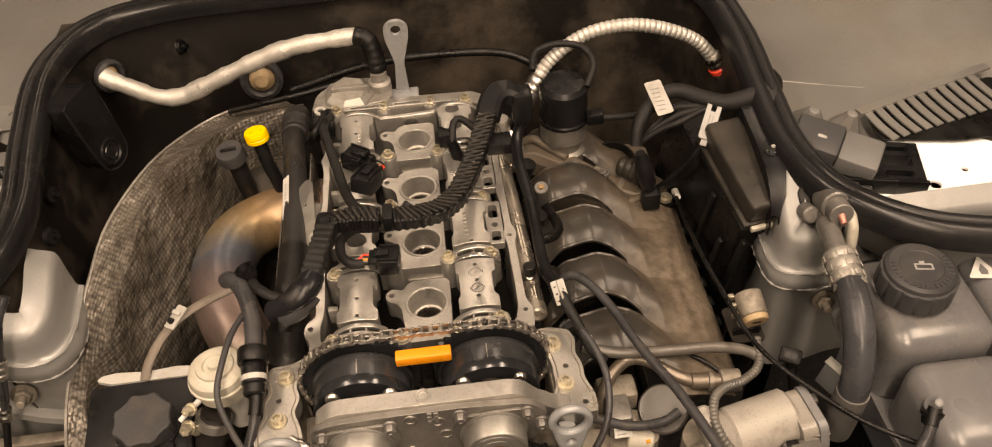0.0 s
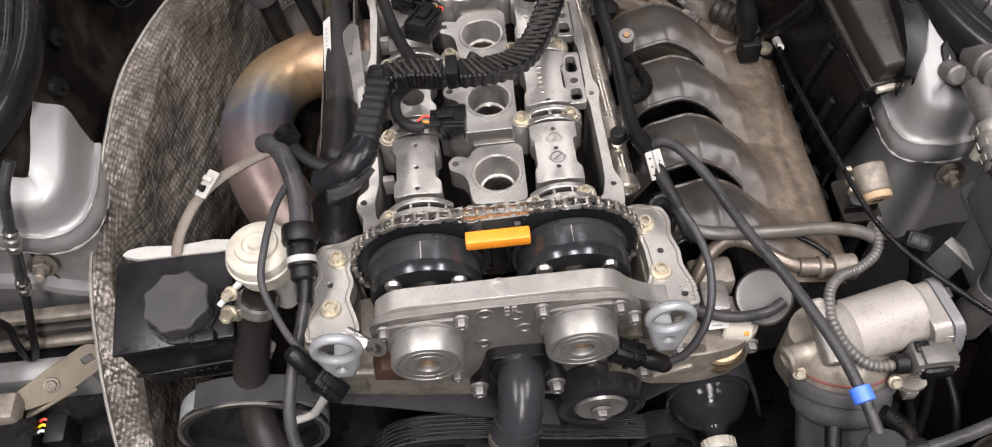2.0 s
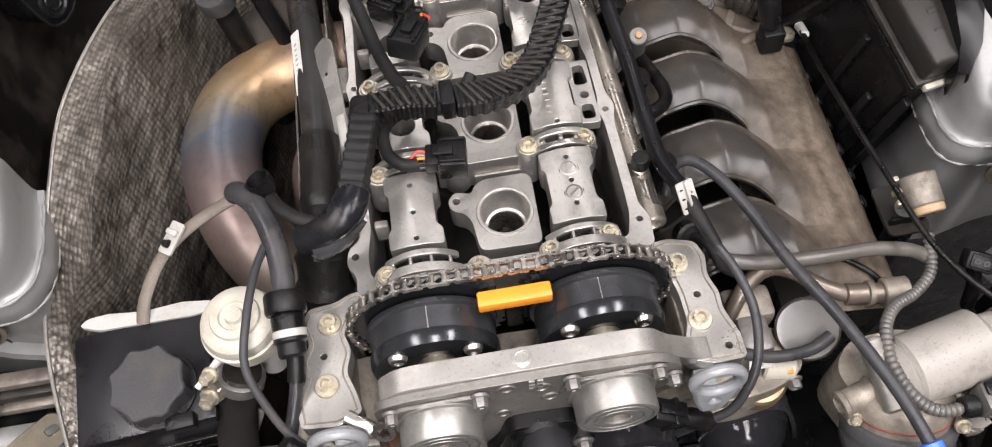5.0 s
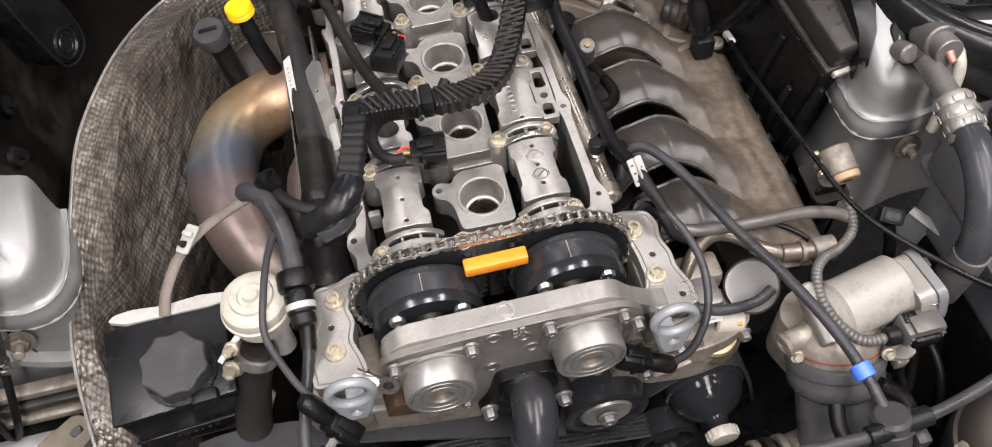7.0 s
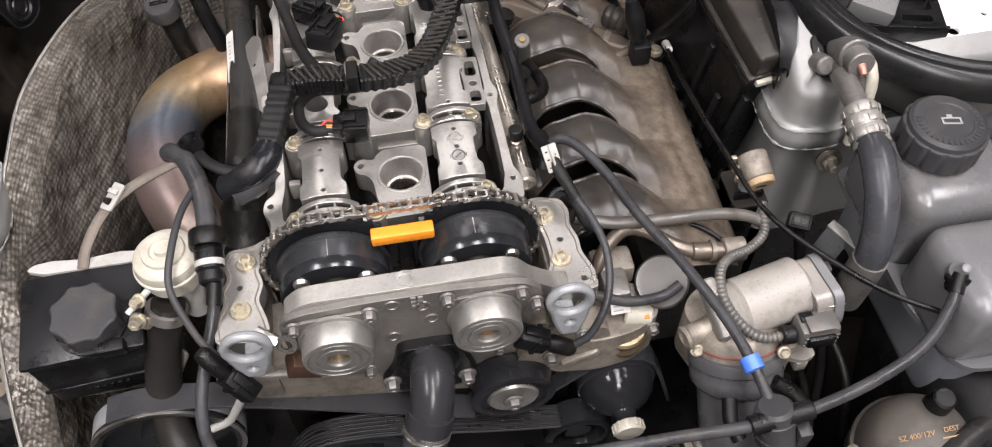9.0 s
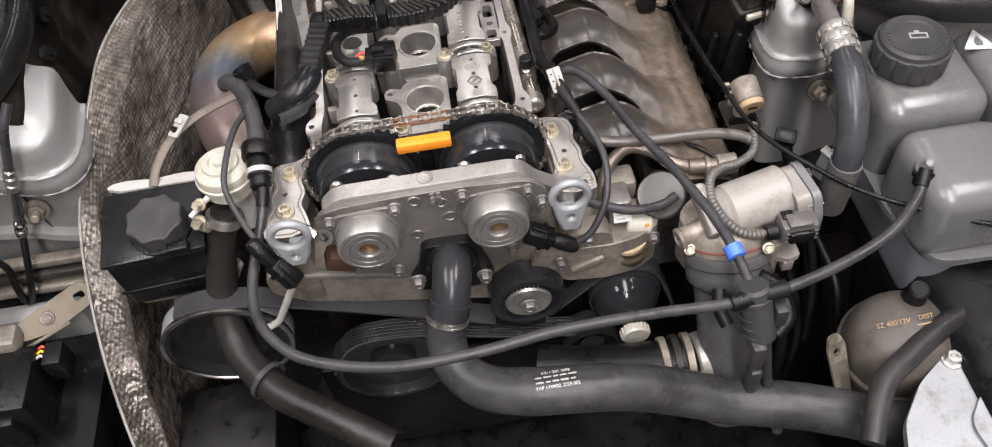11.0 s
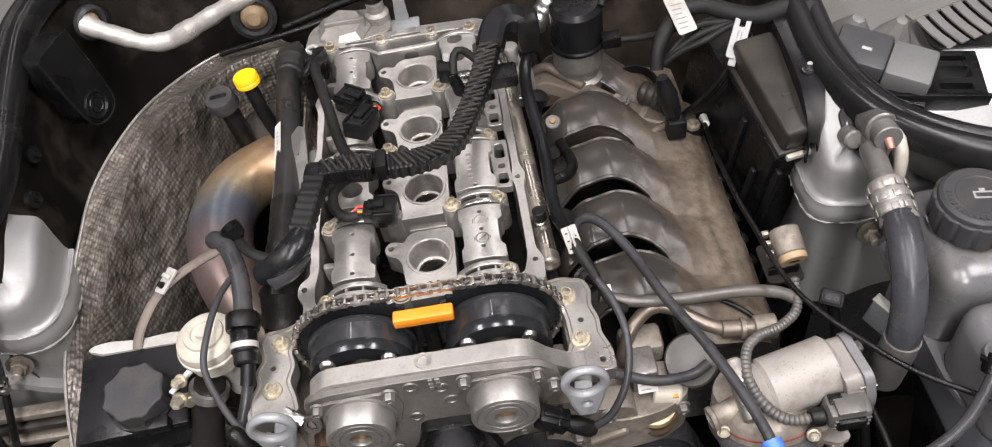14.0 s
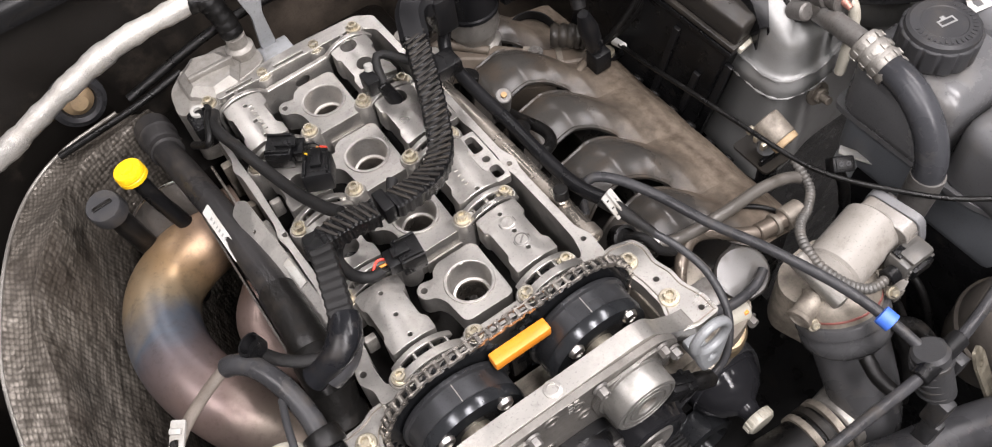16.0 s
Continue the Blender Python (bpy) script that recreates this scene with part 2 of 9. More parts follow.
def shield_material():
    """Dirty aluminium sheet pressed all over with small close dimples, black dirt caught between them."""
    m = surface("embossed_aluminium_sheet", (0.185, 0.167, 0.144), 0.36, 0.55, 0.45, 26, 0.0, 500, (0.034, 0.025, 0.017), 0.50, 9, specks=0.0)
    nt = m.node_tree
    bsdf = nt.nodes["Principled BSDF"]
    tc = nt.nodes.new("ShaderNodeTexCoord")
    mp = nt.nodes.new("ShaderNodeMapping")
    mp.inputs["Rotation"].default_value = (0, 0, radians(24))
    mp.inputs["Scale"].default_value = (1.0, 0.62, 0.75)
    nt.links.new(tc.outputs["Object"], mp.inputs[0])
    cells = nt.nodes.new("ShaderNodeTexVoronoi")
    cells.inputs["Scale"].default_value = 255
    cells.inputs["Randomness"].default_value = 0.22
    nt.links.new(mp.outputs[0], cells.inputs["Vector"])
    groove = nt.nodes.new("ShaderNodeMapRange")
    groove.inputs[1].default_value, groove.inputs[2].default_value = 0.32, 0.62
    groove.inputs[3].default_value, groove.inputs[4].default_value = 0.0, 0.64
    nt.links.new(cells.outputs["Distance"], groove.inputs[0])
    mx = nt.nodes.new("ShaderNodeMix")
    mx.data_type = "RGBA"
    mx.inputs[7].default_value = (0.020, 0.015, 0.011, 1)
    nt.links.new(groove.outputs[0], mx.inputs[0])
    nt.links.new(bsdf.inputs["Base Color"].links[0].from_socket, mx.inputs[6])
    nt.links.new(mx.outputs[2], bsdf.inputs["Base Color"])
    b = nt.nodes.new("ShaderNodeBump")
    b.invert = True
    b.inputs["Strength"].default_value = 0.75
    b.inputs["Distance"].default_value = 0.0011
    nt.links.new(cells.outputs["Distance"], b.inputs["Height"])
    dents = nt.nodes.new("ShaderNodeTexNoise")
    dents.inputs["Scale"].default_value = 19
    dents.inputs["Detail"].default_value = 4
    nt.links.new(tc.outputs["Object"], dents.inputs["Vector"])
    b2 = nt.nodes.new("ShaderNodeBump")
    b2.inputs["Strength"].default_value = 0.85
    b2.inputs["Distance"].default_value = 0.026
    nt.links.new(dents.outputs["Fac"], b2.inputs["Height"])
    nt.links.new(b.outputs[0], b2.inputs["Normal"])
    nt.links.new(b2.outputs[0], bsdf.inputs["Normal"])
    return m


SHIELD = shield_material()


def exhaust_material():
    """Stainless pipe with the straw, brown and blue bands that heat leaves."""
    m = surface("heat_tinted_stainless", (0.42, 0.36, 0.31), 0.44, 0.62, 0.15, 60, 0.06, 500, rough_vary=0.10)
    nt = m.node_tree
    bsdf = nt.nodes["Principled BSDF"]
    tc = nt.nodes.new("ShaderNodeTexCoord")
    sep = nt.nodes.new("ShaderNodeSeparateXYZ")
    nt.links.new(tc.outputs["UV"], sep.inputs[0])
    nz = nt.nodes.new("ShaderNodeTexNoise")
    nz.inputs["Scale"].default_value = 22
    nz.inputs["Detail"].default_value = 5
    nt.links.new(tc.outputs["Object"], nz.inputs["Vector"])
    ma = nt.nodes.new("ShaderNodeMath")
    ma.operation = "MULTIPLY_ADD"
    ma.inputs[1].default_value = 0.22
    nt.links.new(nz.outputs["Fac"], ma.inputs[0])
    nt.links.new(sep.outputs[0], ma.inputs[2])
    cr = nt.nodes.new("ShaderNodeValToRGB")
    stops = ((0.0, (0.165, 0.132, 0.112)), (0.16, (0.200, 0.138, 0.108)), (0.29, (0.290, 0.192, 0.104)), (0.42, (0.262, 0.205, 0.134)),
             (0.51, (0.092, 0.108, 0.134)), (0.58, (0.118, 0.098, 0.102)), (0.70, (0.160, 0.116, 0.104)), (0.82, (0.175, 0.143, 0.119)), (1.0, (0.25, 0.212, 0.172)))
    el = cr.color_ramp.elements
    for i, (p, c) in enumerate(stops):
        e = el[i] if i < 2 else el.new(p)
        e.position, e.color = p, (*c, 1)
    nt.links.new(ma.outputs[0], cr.inputs[0])
    fleck = nt.nodes.new("ShaderNodeTexNoise")
    fleck.inputs["Scale"].default_value, fleck.inputs["Detail"].default_value, fleck.inputs["Roughness"].default_value = 130, 8, 0.7
    nt.links.new(tc.outputs["Object"], fleck.inputs["Vector"])
    fr_ = nt.nodes.new("ShaderNodeMapRange")
    fr_.inputs[1].default_value, fr_.inputs[2].default_value, fr_.inputs[4].default_value = 0.50, 0.72, 0.45
    nt.links.new(fleck.outputs["Fac"], fr_.inputs[0])
    mx = nt.nodes.new("ShaderNodeMix")
    mx.data_type = "RGBA"
    mx.inputs[7].default_value = (0.055, 0.042, 0.034, 1)
    nt.links.new(fr_.outputs[0], mx.inputs[0])
    nt.links.new(cr.outputs[0], mx.inputs[6])
    nt.links.new(mx.outputs[2], bsdf.inputs["Base Color"])
    return m


EXHAUST = exhaust_material()

# ---- shape tools: everything is modelled in world metres ----
X, Y, Z = Vector((1, 0, 0)), Vector((0, 1, 0)), Vector((0, 0, 1))


def basis(axis, up=None):
    """A turn whose z is the axis."""
    w = Vector(axis).normalized()
    u = Vector(up) if up else (X if abs(w.x) < 0.9 else Y)
    u = (u - w * u.dot(w)).normalized()
    return Matrix((u, w.cross(u), w)).transposed().to_4x4()


def box(bm, lo, hi, bevel=0.0, m=None, seg=2):
    r = bmesh.ops.create_cube(bm, size=1.0)
    vs = r["verts"]
    lo, hi = Vector(lo), Vector(hi)
    for v in vs:
        v.co = Vector((lo[i] + (v.co[i] + 0.5) * (hi[i] - lo[i]) for i in range(3)))
    if bevel:
        es = list({e for v in vs for e in v.link_edges})
        out = bmesh.ops.bevel(bm, geom=es, offset=bevel, segments=seg, affect="EDGES", profile=0.5)
        vs = list({v for f in out["faces"] for v in f.verts} | {v for v in vs if v.is_valid})
    if m:
        bmesh.ops.transform(bm, matrix=m, verts=vs)
    return bm


def lathe(bm, at, axis, profile, seg=32, up=None, arc=360.0, caps=True):
    """Turn (radius, height) pairs round an axis through at."""
    m = Matrix.Translation(at) @ basis(axis, up)
    rings = []
    full = arc > 359
    n = seg if full else seg + 1
    for r, h in profile:
        if r < 1e-6:
            rings.append([bm.verts.new(m @ Vector((0, 0, h)))])
        else:
            rings.append([bm.verts.new(m @ Vector((r * math.cos(radians(arc) * k / seg), r * math.sin(radians(arc) * k / seg), h))) for k in range(n)])
    for a, b in zip(rings, rings[1:]):
        for k in range(seg):
            q = (k + 1) % n
            if len(a) == 1 and len(b) == 1:
                continue
            if len(a) == 1:
                bm.faces.new((a[0], b[q], b[k]))
            elif len(b) == 1:
                bm.faces.new((a[k], a[q], b[0]))
            else:
                bm.faces.new((a[k], a[q], b[q], b[k]))
    if caps and full:
        for ring, flip in ((rings[0], True), (rings[-1], False)):
            if len(ring) > 2:
                bm.faces.new(ring[::-1] if flip else ring)
    return bm


def cyl(bm, a, b, r, r2=None, seg=24, bevel=0.0):
    a, b = Vector(a), Vector(b)
    h = (b - a).length
    r2 = r if r2 is None else r2
    e = bevel
    prof = [(r - e, 0), (r, e), (r2, h - e), (r2 - e, h)] if e else [(r, 0), (r2, h)]
    return lathe(bm, a, b - a, prof, seg)


def spline(points, step=0.006, closed=False):
    """Catmull-Rom through the points, at about even steps."""
    p = [Vector(q) for q in points]
    if len(p) == 2:
        n = max(2, int((p[1] - p[0]).length / step))
        return [p[0].lerp(p[1], i / n) for i in range(n + 1)]
    ext = [p[-1]] + p + [p[0], p[1]] if closed else [p[0] * 2 - p[1]] + p + [p[-1] * 2 - p[-2]]
    out = []
    for i in range(1, len(ext) - 2):
        a, b, c, d = ext[i - 1:i + 3]
        n = max(2, int((c - b).length / step))
        for k in range(n):
            t = k / n
            out.append(0.5 * (2 * b + (c - a) * t + (2 * a - 5 * b + 4 * c - d) * t * t + (3 * b - a - 3 * c + d) * t ** 3))
    if not closed:
        out.append(p[-1])
    return out


def sweep(bm, path, section, closed_path=False, cap=True, up=Z, uv=False):
    """Carry a section, a list of (u, v) or a function of (i, n), along a path with steady frames."""
    n = len(path)
    side = None
    rings = []
    for i, p in enumerate(path):
        a = path[(i - 1) % n] if closed_path or i else path[0]
        b = path[(i + 1) % n] if closed_path or i < n - 1 else path[-1]
        t = (b - a).normalized()
        if side is None:
            side = t.cross(Vector(up))
            side = side.normalized() if side.length > 1e-4 else t.orthogonal().normalized()
        side = (side - t * side.dot(t)).normalized()
        top = side.cross(t)
        sec = section(i, n) if callable(section) else section
        rings.append([bm.verts.new(p + side * u + top * v) for u, v in sec])
    m = len(rings[0])
    layer = bm.loops.layers.uv.verify() if uv else None
    for i in range(n if closed_path else n - 1):
        a, b = rings[i], rings[(i + 1) % n]
        for k in range(m):
            q = (k + 1) % m
            f = bm.faces.new((a[k], b[k], b[q], a[q]))
            if uv:
                for lp, s in zip(f.loops, ((i, k), (i + 1, k), (i + 1, k + 1), (i, k + 1))):
                    lp[layer].uv = (s[0] / n, s[1] / m)
    if cap and not closed_path:
        bm.faces.new(rings[0])
        bm.faces.new(rings[-1][::-1])
    return bm


def ring_section(r, seg=12, flat=1.0):
    return [(r * math.cos(2 * math.pi * k / seg), r * flat * math.sin(2 * math.pi * k / seg)) for k in range(seg)]


def tube(bm, points, r, seg=12, step=0.006, flat=1.0, ribs=0.0, pitch=0.006, uv=False):
    """A round hose through the points; ribs: depth of its corrugation."""
    path = spline(points, min(step, pitch / 3) if ribs else step)
    if callable(r):
        sec = lambda i, n: ring_section(r(i / (n - 1)), seg, flat)
    elif ribs:
        sec = lambda i, n: ring_section(r - (ribs if i % 3 == 0 else 0), seg, flat)
    else:
        sec = ring_section(r, seg, flat)
    return sweep(bm, path, sec, uv=uv)


def arc_pts(cx, cy, r, a0, a1, n=8):
    return [(cx + r * math.cos(radians(a0 + (a1 - a0) * k / n)), cy + r * math.sin(radians(a0 + (a1 - a0) * k / n))) for k in range(n + 1)]


def circle(cx, cy, r, n=20):
    return arc_pts(cx, cy, r, 0, 360, n)[:-1]


def rounded(pts, r=0.004, n=4):
    """Round the corners of an outline."""
    out = []
    k = len(pts)
    for i in range(k):
        p, a, b = Vector(pts[i]), Vector(pts[i - 1]), Vector(pts[(i + 1) % k])
        d = min(r, (a - p).length * 0.45, (b - p).length * 0.45)
        s, e = p + (a - p).normalized() * d, p + (b - p).normalized() * d
        for j in range(n + 1):
            t = j / n
            out.append(tuple((1 - t) ** 2 * s + 2 * t * (1 - t) * p + t * t * e))
    return out


def plate(bm, outline, h0, h1, holes=(), m=None):
    """A slab of the outline (u, v) between two heights, with holes through it; m carries it into place."""
    m = m or Matrix.Identity(4)
    tmp = bmesh.new()
    edges = []
    for loop in (outline, *holes):
        vs = [tmp.verts.new((u, v, h0)) for u, v in loop]
        edges += [tmp.edges.new((vs[i], vs[(i + 1) % len(vs)])) for i in range(len(vs))]
    bmesh.ops.triangle_fill(tmp, use_beauty=True, use_dissolve=False, edges=edges)
    bmesh.ops.recalc_face_normals(tmp, faces=tmp.faces)
    got = bmesh.ops.extrude_face_region(tmp, geom=list(tmp.faces), use_keep_orig=True)
    for v in (g for g in got["geom"] if isinstance(g, bmesh.types.BMVert)):
        v.co.z = h1
    bmesh.ops.recalc_face_normals(tmp, faces=tmp.faces)
    bmesh.ops.transform(tmp, matrix=m, verts=tmp.verts)
    me = bpy.data.meshes.new("tmp")
    tmp.to_mesh(me)
    tmp.free()
    bm.from_mesh(me)
    bpy.data.meshes.remove(me)
    return bm


def sheet(bm, grid, thick=0.002):
    """A curved sheet through rows of points, with thickness."""
    rows = [[bm.verts.new(p) for p in row] for row in grid]
    fs = []
    for a, b in zip(rows, rows[1:]):
        for k in range(len(a) - 1):
            fs.append(bm.faces.new((a[k], a[k + 1], b[k + 1], b[k])))
    bmesh.ops.recalc_face_normals(bm, faces=fs)
    if thick:
        bmesh.ops.solidify(bm, geom=fs, thickness=thick)
    return bm


def hexbolt(bm, at, axis=Z, r=0.006, h=0.006, flange=1.5, star=False):
    """A flanged bolt head, hexagonal or with a round socketed top."""
    m = Matrix.Translation(at) @ basis(axis)
    lathe(bm, at, axis, [(r * flange, 0), (r * flange, 0.0012), (r * flange * 0.92, 0.0022), (r * 0.9, 0.0024)], 20)
    seg = 12 if star else 6
    if star:
        loop = lambda s: [m @ Vector((s * r * (1 if k % 2 else 0.86) * math.cos(math.pi * k / seg), s * r * (1 if k % 2 else 0.86) * math.sin(math.pi * k / seg), 0)) for k in range(2 * seg)]
        ax = Vector(axis).normalized()
        a = [bm.verts.new(p + ax * 0.002) for p in loop(1)]
        b = [bm.verts.new(p + ax * h) for p in loop(0.96)]
        c = [bm.verts.new(p + ax * h) for p in loop(0.62)]
        d = [bm.verts.new(p + ax * h * 0.45) for p in loop(0.56)]
        for lo, hi in ((a, b), (b, c), (c, d)):
            for k in range(2 * seg):
                q = (k + 1) % (2 * seg)
                bm.faces.new((lo[k], lo[q], hi[q], hi[k]))
        bm.faces.new(d)
    else:
        lathe(bm, at, axis, [(r, 0.001), (r, h * 0.85), (r * 0.86, h), (r * 0.5, h), (r * 0.45, h - 0.0008), (0, h - 0.0008)], 6)
    return bm


def mesh_of(name, bm, material, smooth=35.0):
    bmesh.ops.recalc_face_normals(bm, faces=bm.faces)
    me = bpy.data.meshes.new(name)
    bm.to_mesh(me)
    bm.free()
    me.materials.append(material)
    if smooth:
        me.polygons.foreach_set("use_smooth", [True] * len(me.polygons))
        me.set_sharp_from_angle(angle=radians(smooth))
    return me


def base_of(bm):
    lo = Vector((min(v.co[i] for v in bm.verts) for i in range(3)))
    hi = Vector((max(v.co[i] for v in bm.verts) for i in range(3)))
    return Vector(((lo.x + hi.x) / 2, (lo.y + hi.y) / 2, lo.z))


def rounded_edges(ob, bevel):
    if bevel:
        md = ob.modifiers.new("bevel", "BEVEL")
        md.width, md.segments, md.limit_method, md.angle_limit = bevel, 2, "ANGLE", radians(40)
    return ob


def thing(name, bm, material, label, category, group="", kind="", bevel=0.0, smooth=35.0, at=None):
    """A top-level thing: one mesh, or an empty at its base where bm is None."""
    if bm is None:
        ob = new(name)
        ob.empty_display_size = 0.02
        ob.location = Vector(at)
    else:
        o = base_of(bm)
        bmesh.ops.translate(bm, vec=-o, verts=bm.verts)
        ob = new(name, mesh_of(name, bm, material, smooth))
        ob.location = o
        rounded_edges(ob, bevel)
    return tagged(ob, label, category, group, kind)


def origin_of(ob):
    return ob.location + (origin_of(ob.parent) if ob.parent else Vector())


def part(name, bm, material, parent, label="", bevel=0.0, smooth=35.0):
    o = base_of(bm)
    bmesh.ops.translate(bm, vec=-o, verts=bm.verts)
    ob = new(name, mesh_of(name, bm, material, smooth))
    ob.parent = parent
    ob.location = o - origin_of(parent)
    rounded_edges(ob, bevel)
    return tagged(ob, label)


def B():
    return bmesh.new()

# ---- the workshop round the car ----


def slab(name, lo, hi, material, label, category):
    return thing(name, box(B(), lo, hi), material, label, category, kind="structure", smooth=0)


slab("floor", (-3.2, -3.2, -0.1), (3.2, 3.4, 0.0), CONCRETE, "worn grey concrete workshop floor", "floor")
slab("ceiling", (-3.2, -3.2, 3.0), (3.2, 3.4, 3.1), PLASTER, "plain pale workshop ceiling", "ceiling")
slab("wall_north", (-3.2, 3.4, 0.0), (3.2, 3.5, 3.0), PLASTER, "plain pale plastered workshop wall", "wall")
slab("wall_south", (-3.2, -3.3, 0.0), (3.2, -3.2, 3.0), PLASTER, "plain pale plastered workshop wall", "wall")
slab("wall_west", (-3.3, -3.2, 0.0), (-3.2, 3.4, 3.0), PLASTER, "plain pale plastered workshop wall", "wall")
slab("wall_east", (3.2, -3.2, 0.0), (3.3, 3.4, 3.0), PLASTER, "plain pale plastered workshop wall", "wall")

# ---- the engine bay: bulkhead, seal, inner wings ----
SEAL_LINE = [(-0.545, -0.02, 0.915), (-0.485, 0.022, 0.93), (-0.445, 0.07, 0.94), (-0.432, 0.14, 0.948), (-0.444, 0.25, 0.96), (-0.444, 0.36, 0.976),
             (-0.402, 0.445, 0.982), (-0.31, 0.480, 0.985), (-0.18, 0.487, 0.985), (0.0, 0.49, 0.985), (0.2, 0.49, 0.98), (0.33, 0.475, 0.975),
             (0.41, 0.42, 0.965), (0.428, 0.32, 0.958), (0.424, 0.2, 0.95), (0.425, 0.11, 0.942), (0.452, 0.035, 0.936), (0.51, -0.015, 0.932),
             (0.58, -0.04, 0.93), (0.70, -0.06, 0.928)]


def seal_section(i, n):
    return [(-0.016, -0.014), (-0.020, 0.000), (-0.017, 0.009), (-0.010, 0.013), (-0.004, 0.010), (-0.001, 0.004), (0.002, 0.010), (0.008, 0.016), (0.016, 0.014), (0.021, 0.004), (0.018, -0.014)]


seal = thing("rubber_seal", sweep(B(), spline(SEAL_LINE, 0.012), seal_section), SEALRUBBER,
             "black rubber sealing strip along the bulkhead edge", "seal", kind="structure", smooth=70)

wall_path = spline(SEAL_LINE[1:16], 0.02)
mid = Vector((0, 0.1, 0))
grid = []
for drop, inset, wob in ((0.006, 0.0, 0), (0.04, 0.004, 0.002), (0.09, 0.012, 0.004), (0.16, 0.02, 0.006), (0.25, 0.03, 0.004), (0.45, 0.03, 0)):
    row = []
    for i, p in enumerate(wall_path):
        inward = Vector((mid.x - p.x, mid.y - p.y, 0)).normalized()
        row.append(p - Z * drop + inward * (inset + wob * math.sin(i * 0.9 + drop * 30)))
    grid.append(row)
bulkhead = thing("bulkhead", sheet(B(), grid, 0.004), FELT, "black insulated bulkhead panel, dusty and scuffed", "bulkhead", kind="structure", smooth=60)

outer = []
for p in spline(SEAL_LINE, 0.03):
    away = Vector((p.x, p.y - 0.1, 0)).normalized()
    low = 0.018 * max(0.0, min(1.0, (0.42 - p.y) / 0.28)) if p.x > 0 else 0.0
    outer.append([p + Z * -0.012, p + away * 0.018 + Z * (-0.05 - low), p + away * 0.05 + Z * (-0.068 - low), p + away * 0.18 + Z * (-0.072 - low), p + away * 0.45 + Z * (-0.06 - low)])
scuttle = thing("scuttle_panel", sheet(B(), outer, 0.003), DECK, "grey painted scuttle and wing top panel, dusty", "panel", kind="structure", smooth=60)


def inner_wing(plan, name):
    """A silver inner wing: the strut tower's upright wall round its corner, the lumpy seam flange and the lower wall."""
    path = spline([(x, y, 0) for x, y in plan], 0.008)
    side = 1 if plan[0][0] > 0 else -1
    crest = lambda y: (0.886 if side < 0 else 0.892) + (0.020 if side < 0 else 0.042) * max(0.0, min(1.0, (y - 0.012) / 0.075))
    prof = ((0.930, -0.026), (0.918, -0.018), (0.908, -0.008), (0.902, -0.003), (0.894, -0.001), (0.872, -0.001), (0.852, 0.0), (0.847, 0.002), (0.8455, 0.0065), (0.836, 0.0085), (0.824, 0.0095), (0.8215, 0.0070), (0.819, -0.001),
            (0.80, -0.004), (0.76, -0.006), (0.746, -0.006), (0.742, 0.004 if side < 0 else -0.006), (0.734, 0.006 if side < 0 else -0.006), (0.728, -0.006), (0.66, -0.006))
    rows, upper, lower = [], [], []
    for i, p in enumerate(path):
        q = path[min(i + 1, len(path) - 1)] - path[max(i - 1, 0)]
        out = Vector((q.y, -q.x, 0)).normalized() * side
        lump = 0.0007 * math.sin(i * 1.7) + 0.0006 * math.sin(i * 0.9 + 1)
        rows.append([p + out * (o + (lump if 0.82 < z < 0.847 else 0)) + Z * (z if z < 0.852 else 0.852 + (min(z, 0.904) - 0.852) * (crest(p.y) - 0.852) / 0.052 + 0.45 * max(0.0, z - 0.904)) for z, o in prof])
        upper.append(p + out * 0.0065 + Z * (0.8458 + lump))
        lower.append(p + out * 0.0090 + Z * (0.8225 + lump))
    w = thing(name, None, None, "silver painted inner wing with strut tower, dusty", "inner wing", kind="structure", at=(side * 0.5, 0.05, 0.0))
    part("panel", sheet(B(), rows, 0.003), PAINT, w, smooth=50)
    for ln_ in (upper, lower):
        part("sealant_bead", sweep(B(), spline(ln_[2:-2], 0.005), lambda i, n: ring_section(0.0013 + 0.0006 * math.sin(i * 1.9) + 0.0004 * math.sin(i * 0.7), 8)), PAINT, w, "lumpy painted sealant bead")
    return w


wing_l = inner_wing(((-0.400, 0.115), (-0.397, 0.09), (-0.394, 0.055), (-0.397, 0.031), (-0.408, 0.015), (-0.428, 0.010), (-0.458, 0.016), (-0.52, 0.030), (-0.74, 0.05)), "inner_wing")
wing_r = inner_wing(((0.402, 0.125), (0.399, 0.09), (0.396, 0.055), (0.396, 0.030), (0.401, 0.016), (0.415, 0.010), (0.440, 0.008), (0.468, 0.013), (0.50, 0.020), (0.56, 0.022), (0.74, 0.024)), "inner_wing")
for at, ax, r in (((-0.456, 0.010, 0.793), (0.15, -1, 0.25), 0.0095), ((0.457, 0.008, 0.789), (-0.15, -1, 0.25), 0.0095)):
    nt = thing("wing_nut", None, None, "dirty steel stud and nut on the inner wing", "nut", group="wing nuts", at=at)
    part("washer", cyl(B(), at, Vector(at) + Vector(ax).normalized() * 0.003, r * 1.5, None, 24, 0.0006), CAST_DIRTY, nt)
    part("nut", hexbolt(B(), at, ax, r, 0.010, 1.2), CAST_DIRTY, nt)
    part("stud", cyl(B(), at, Vector(at) + Vector(ax).normalized() * 0.021, 0.0050, None, 14, 0.0008), CAST_DIRTY, nt)
rows = []
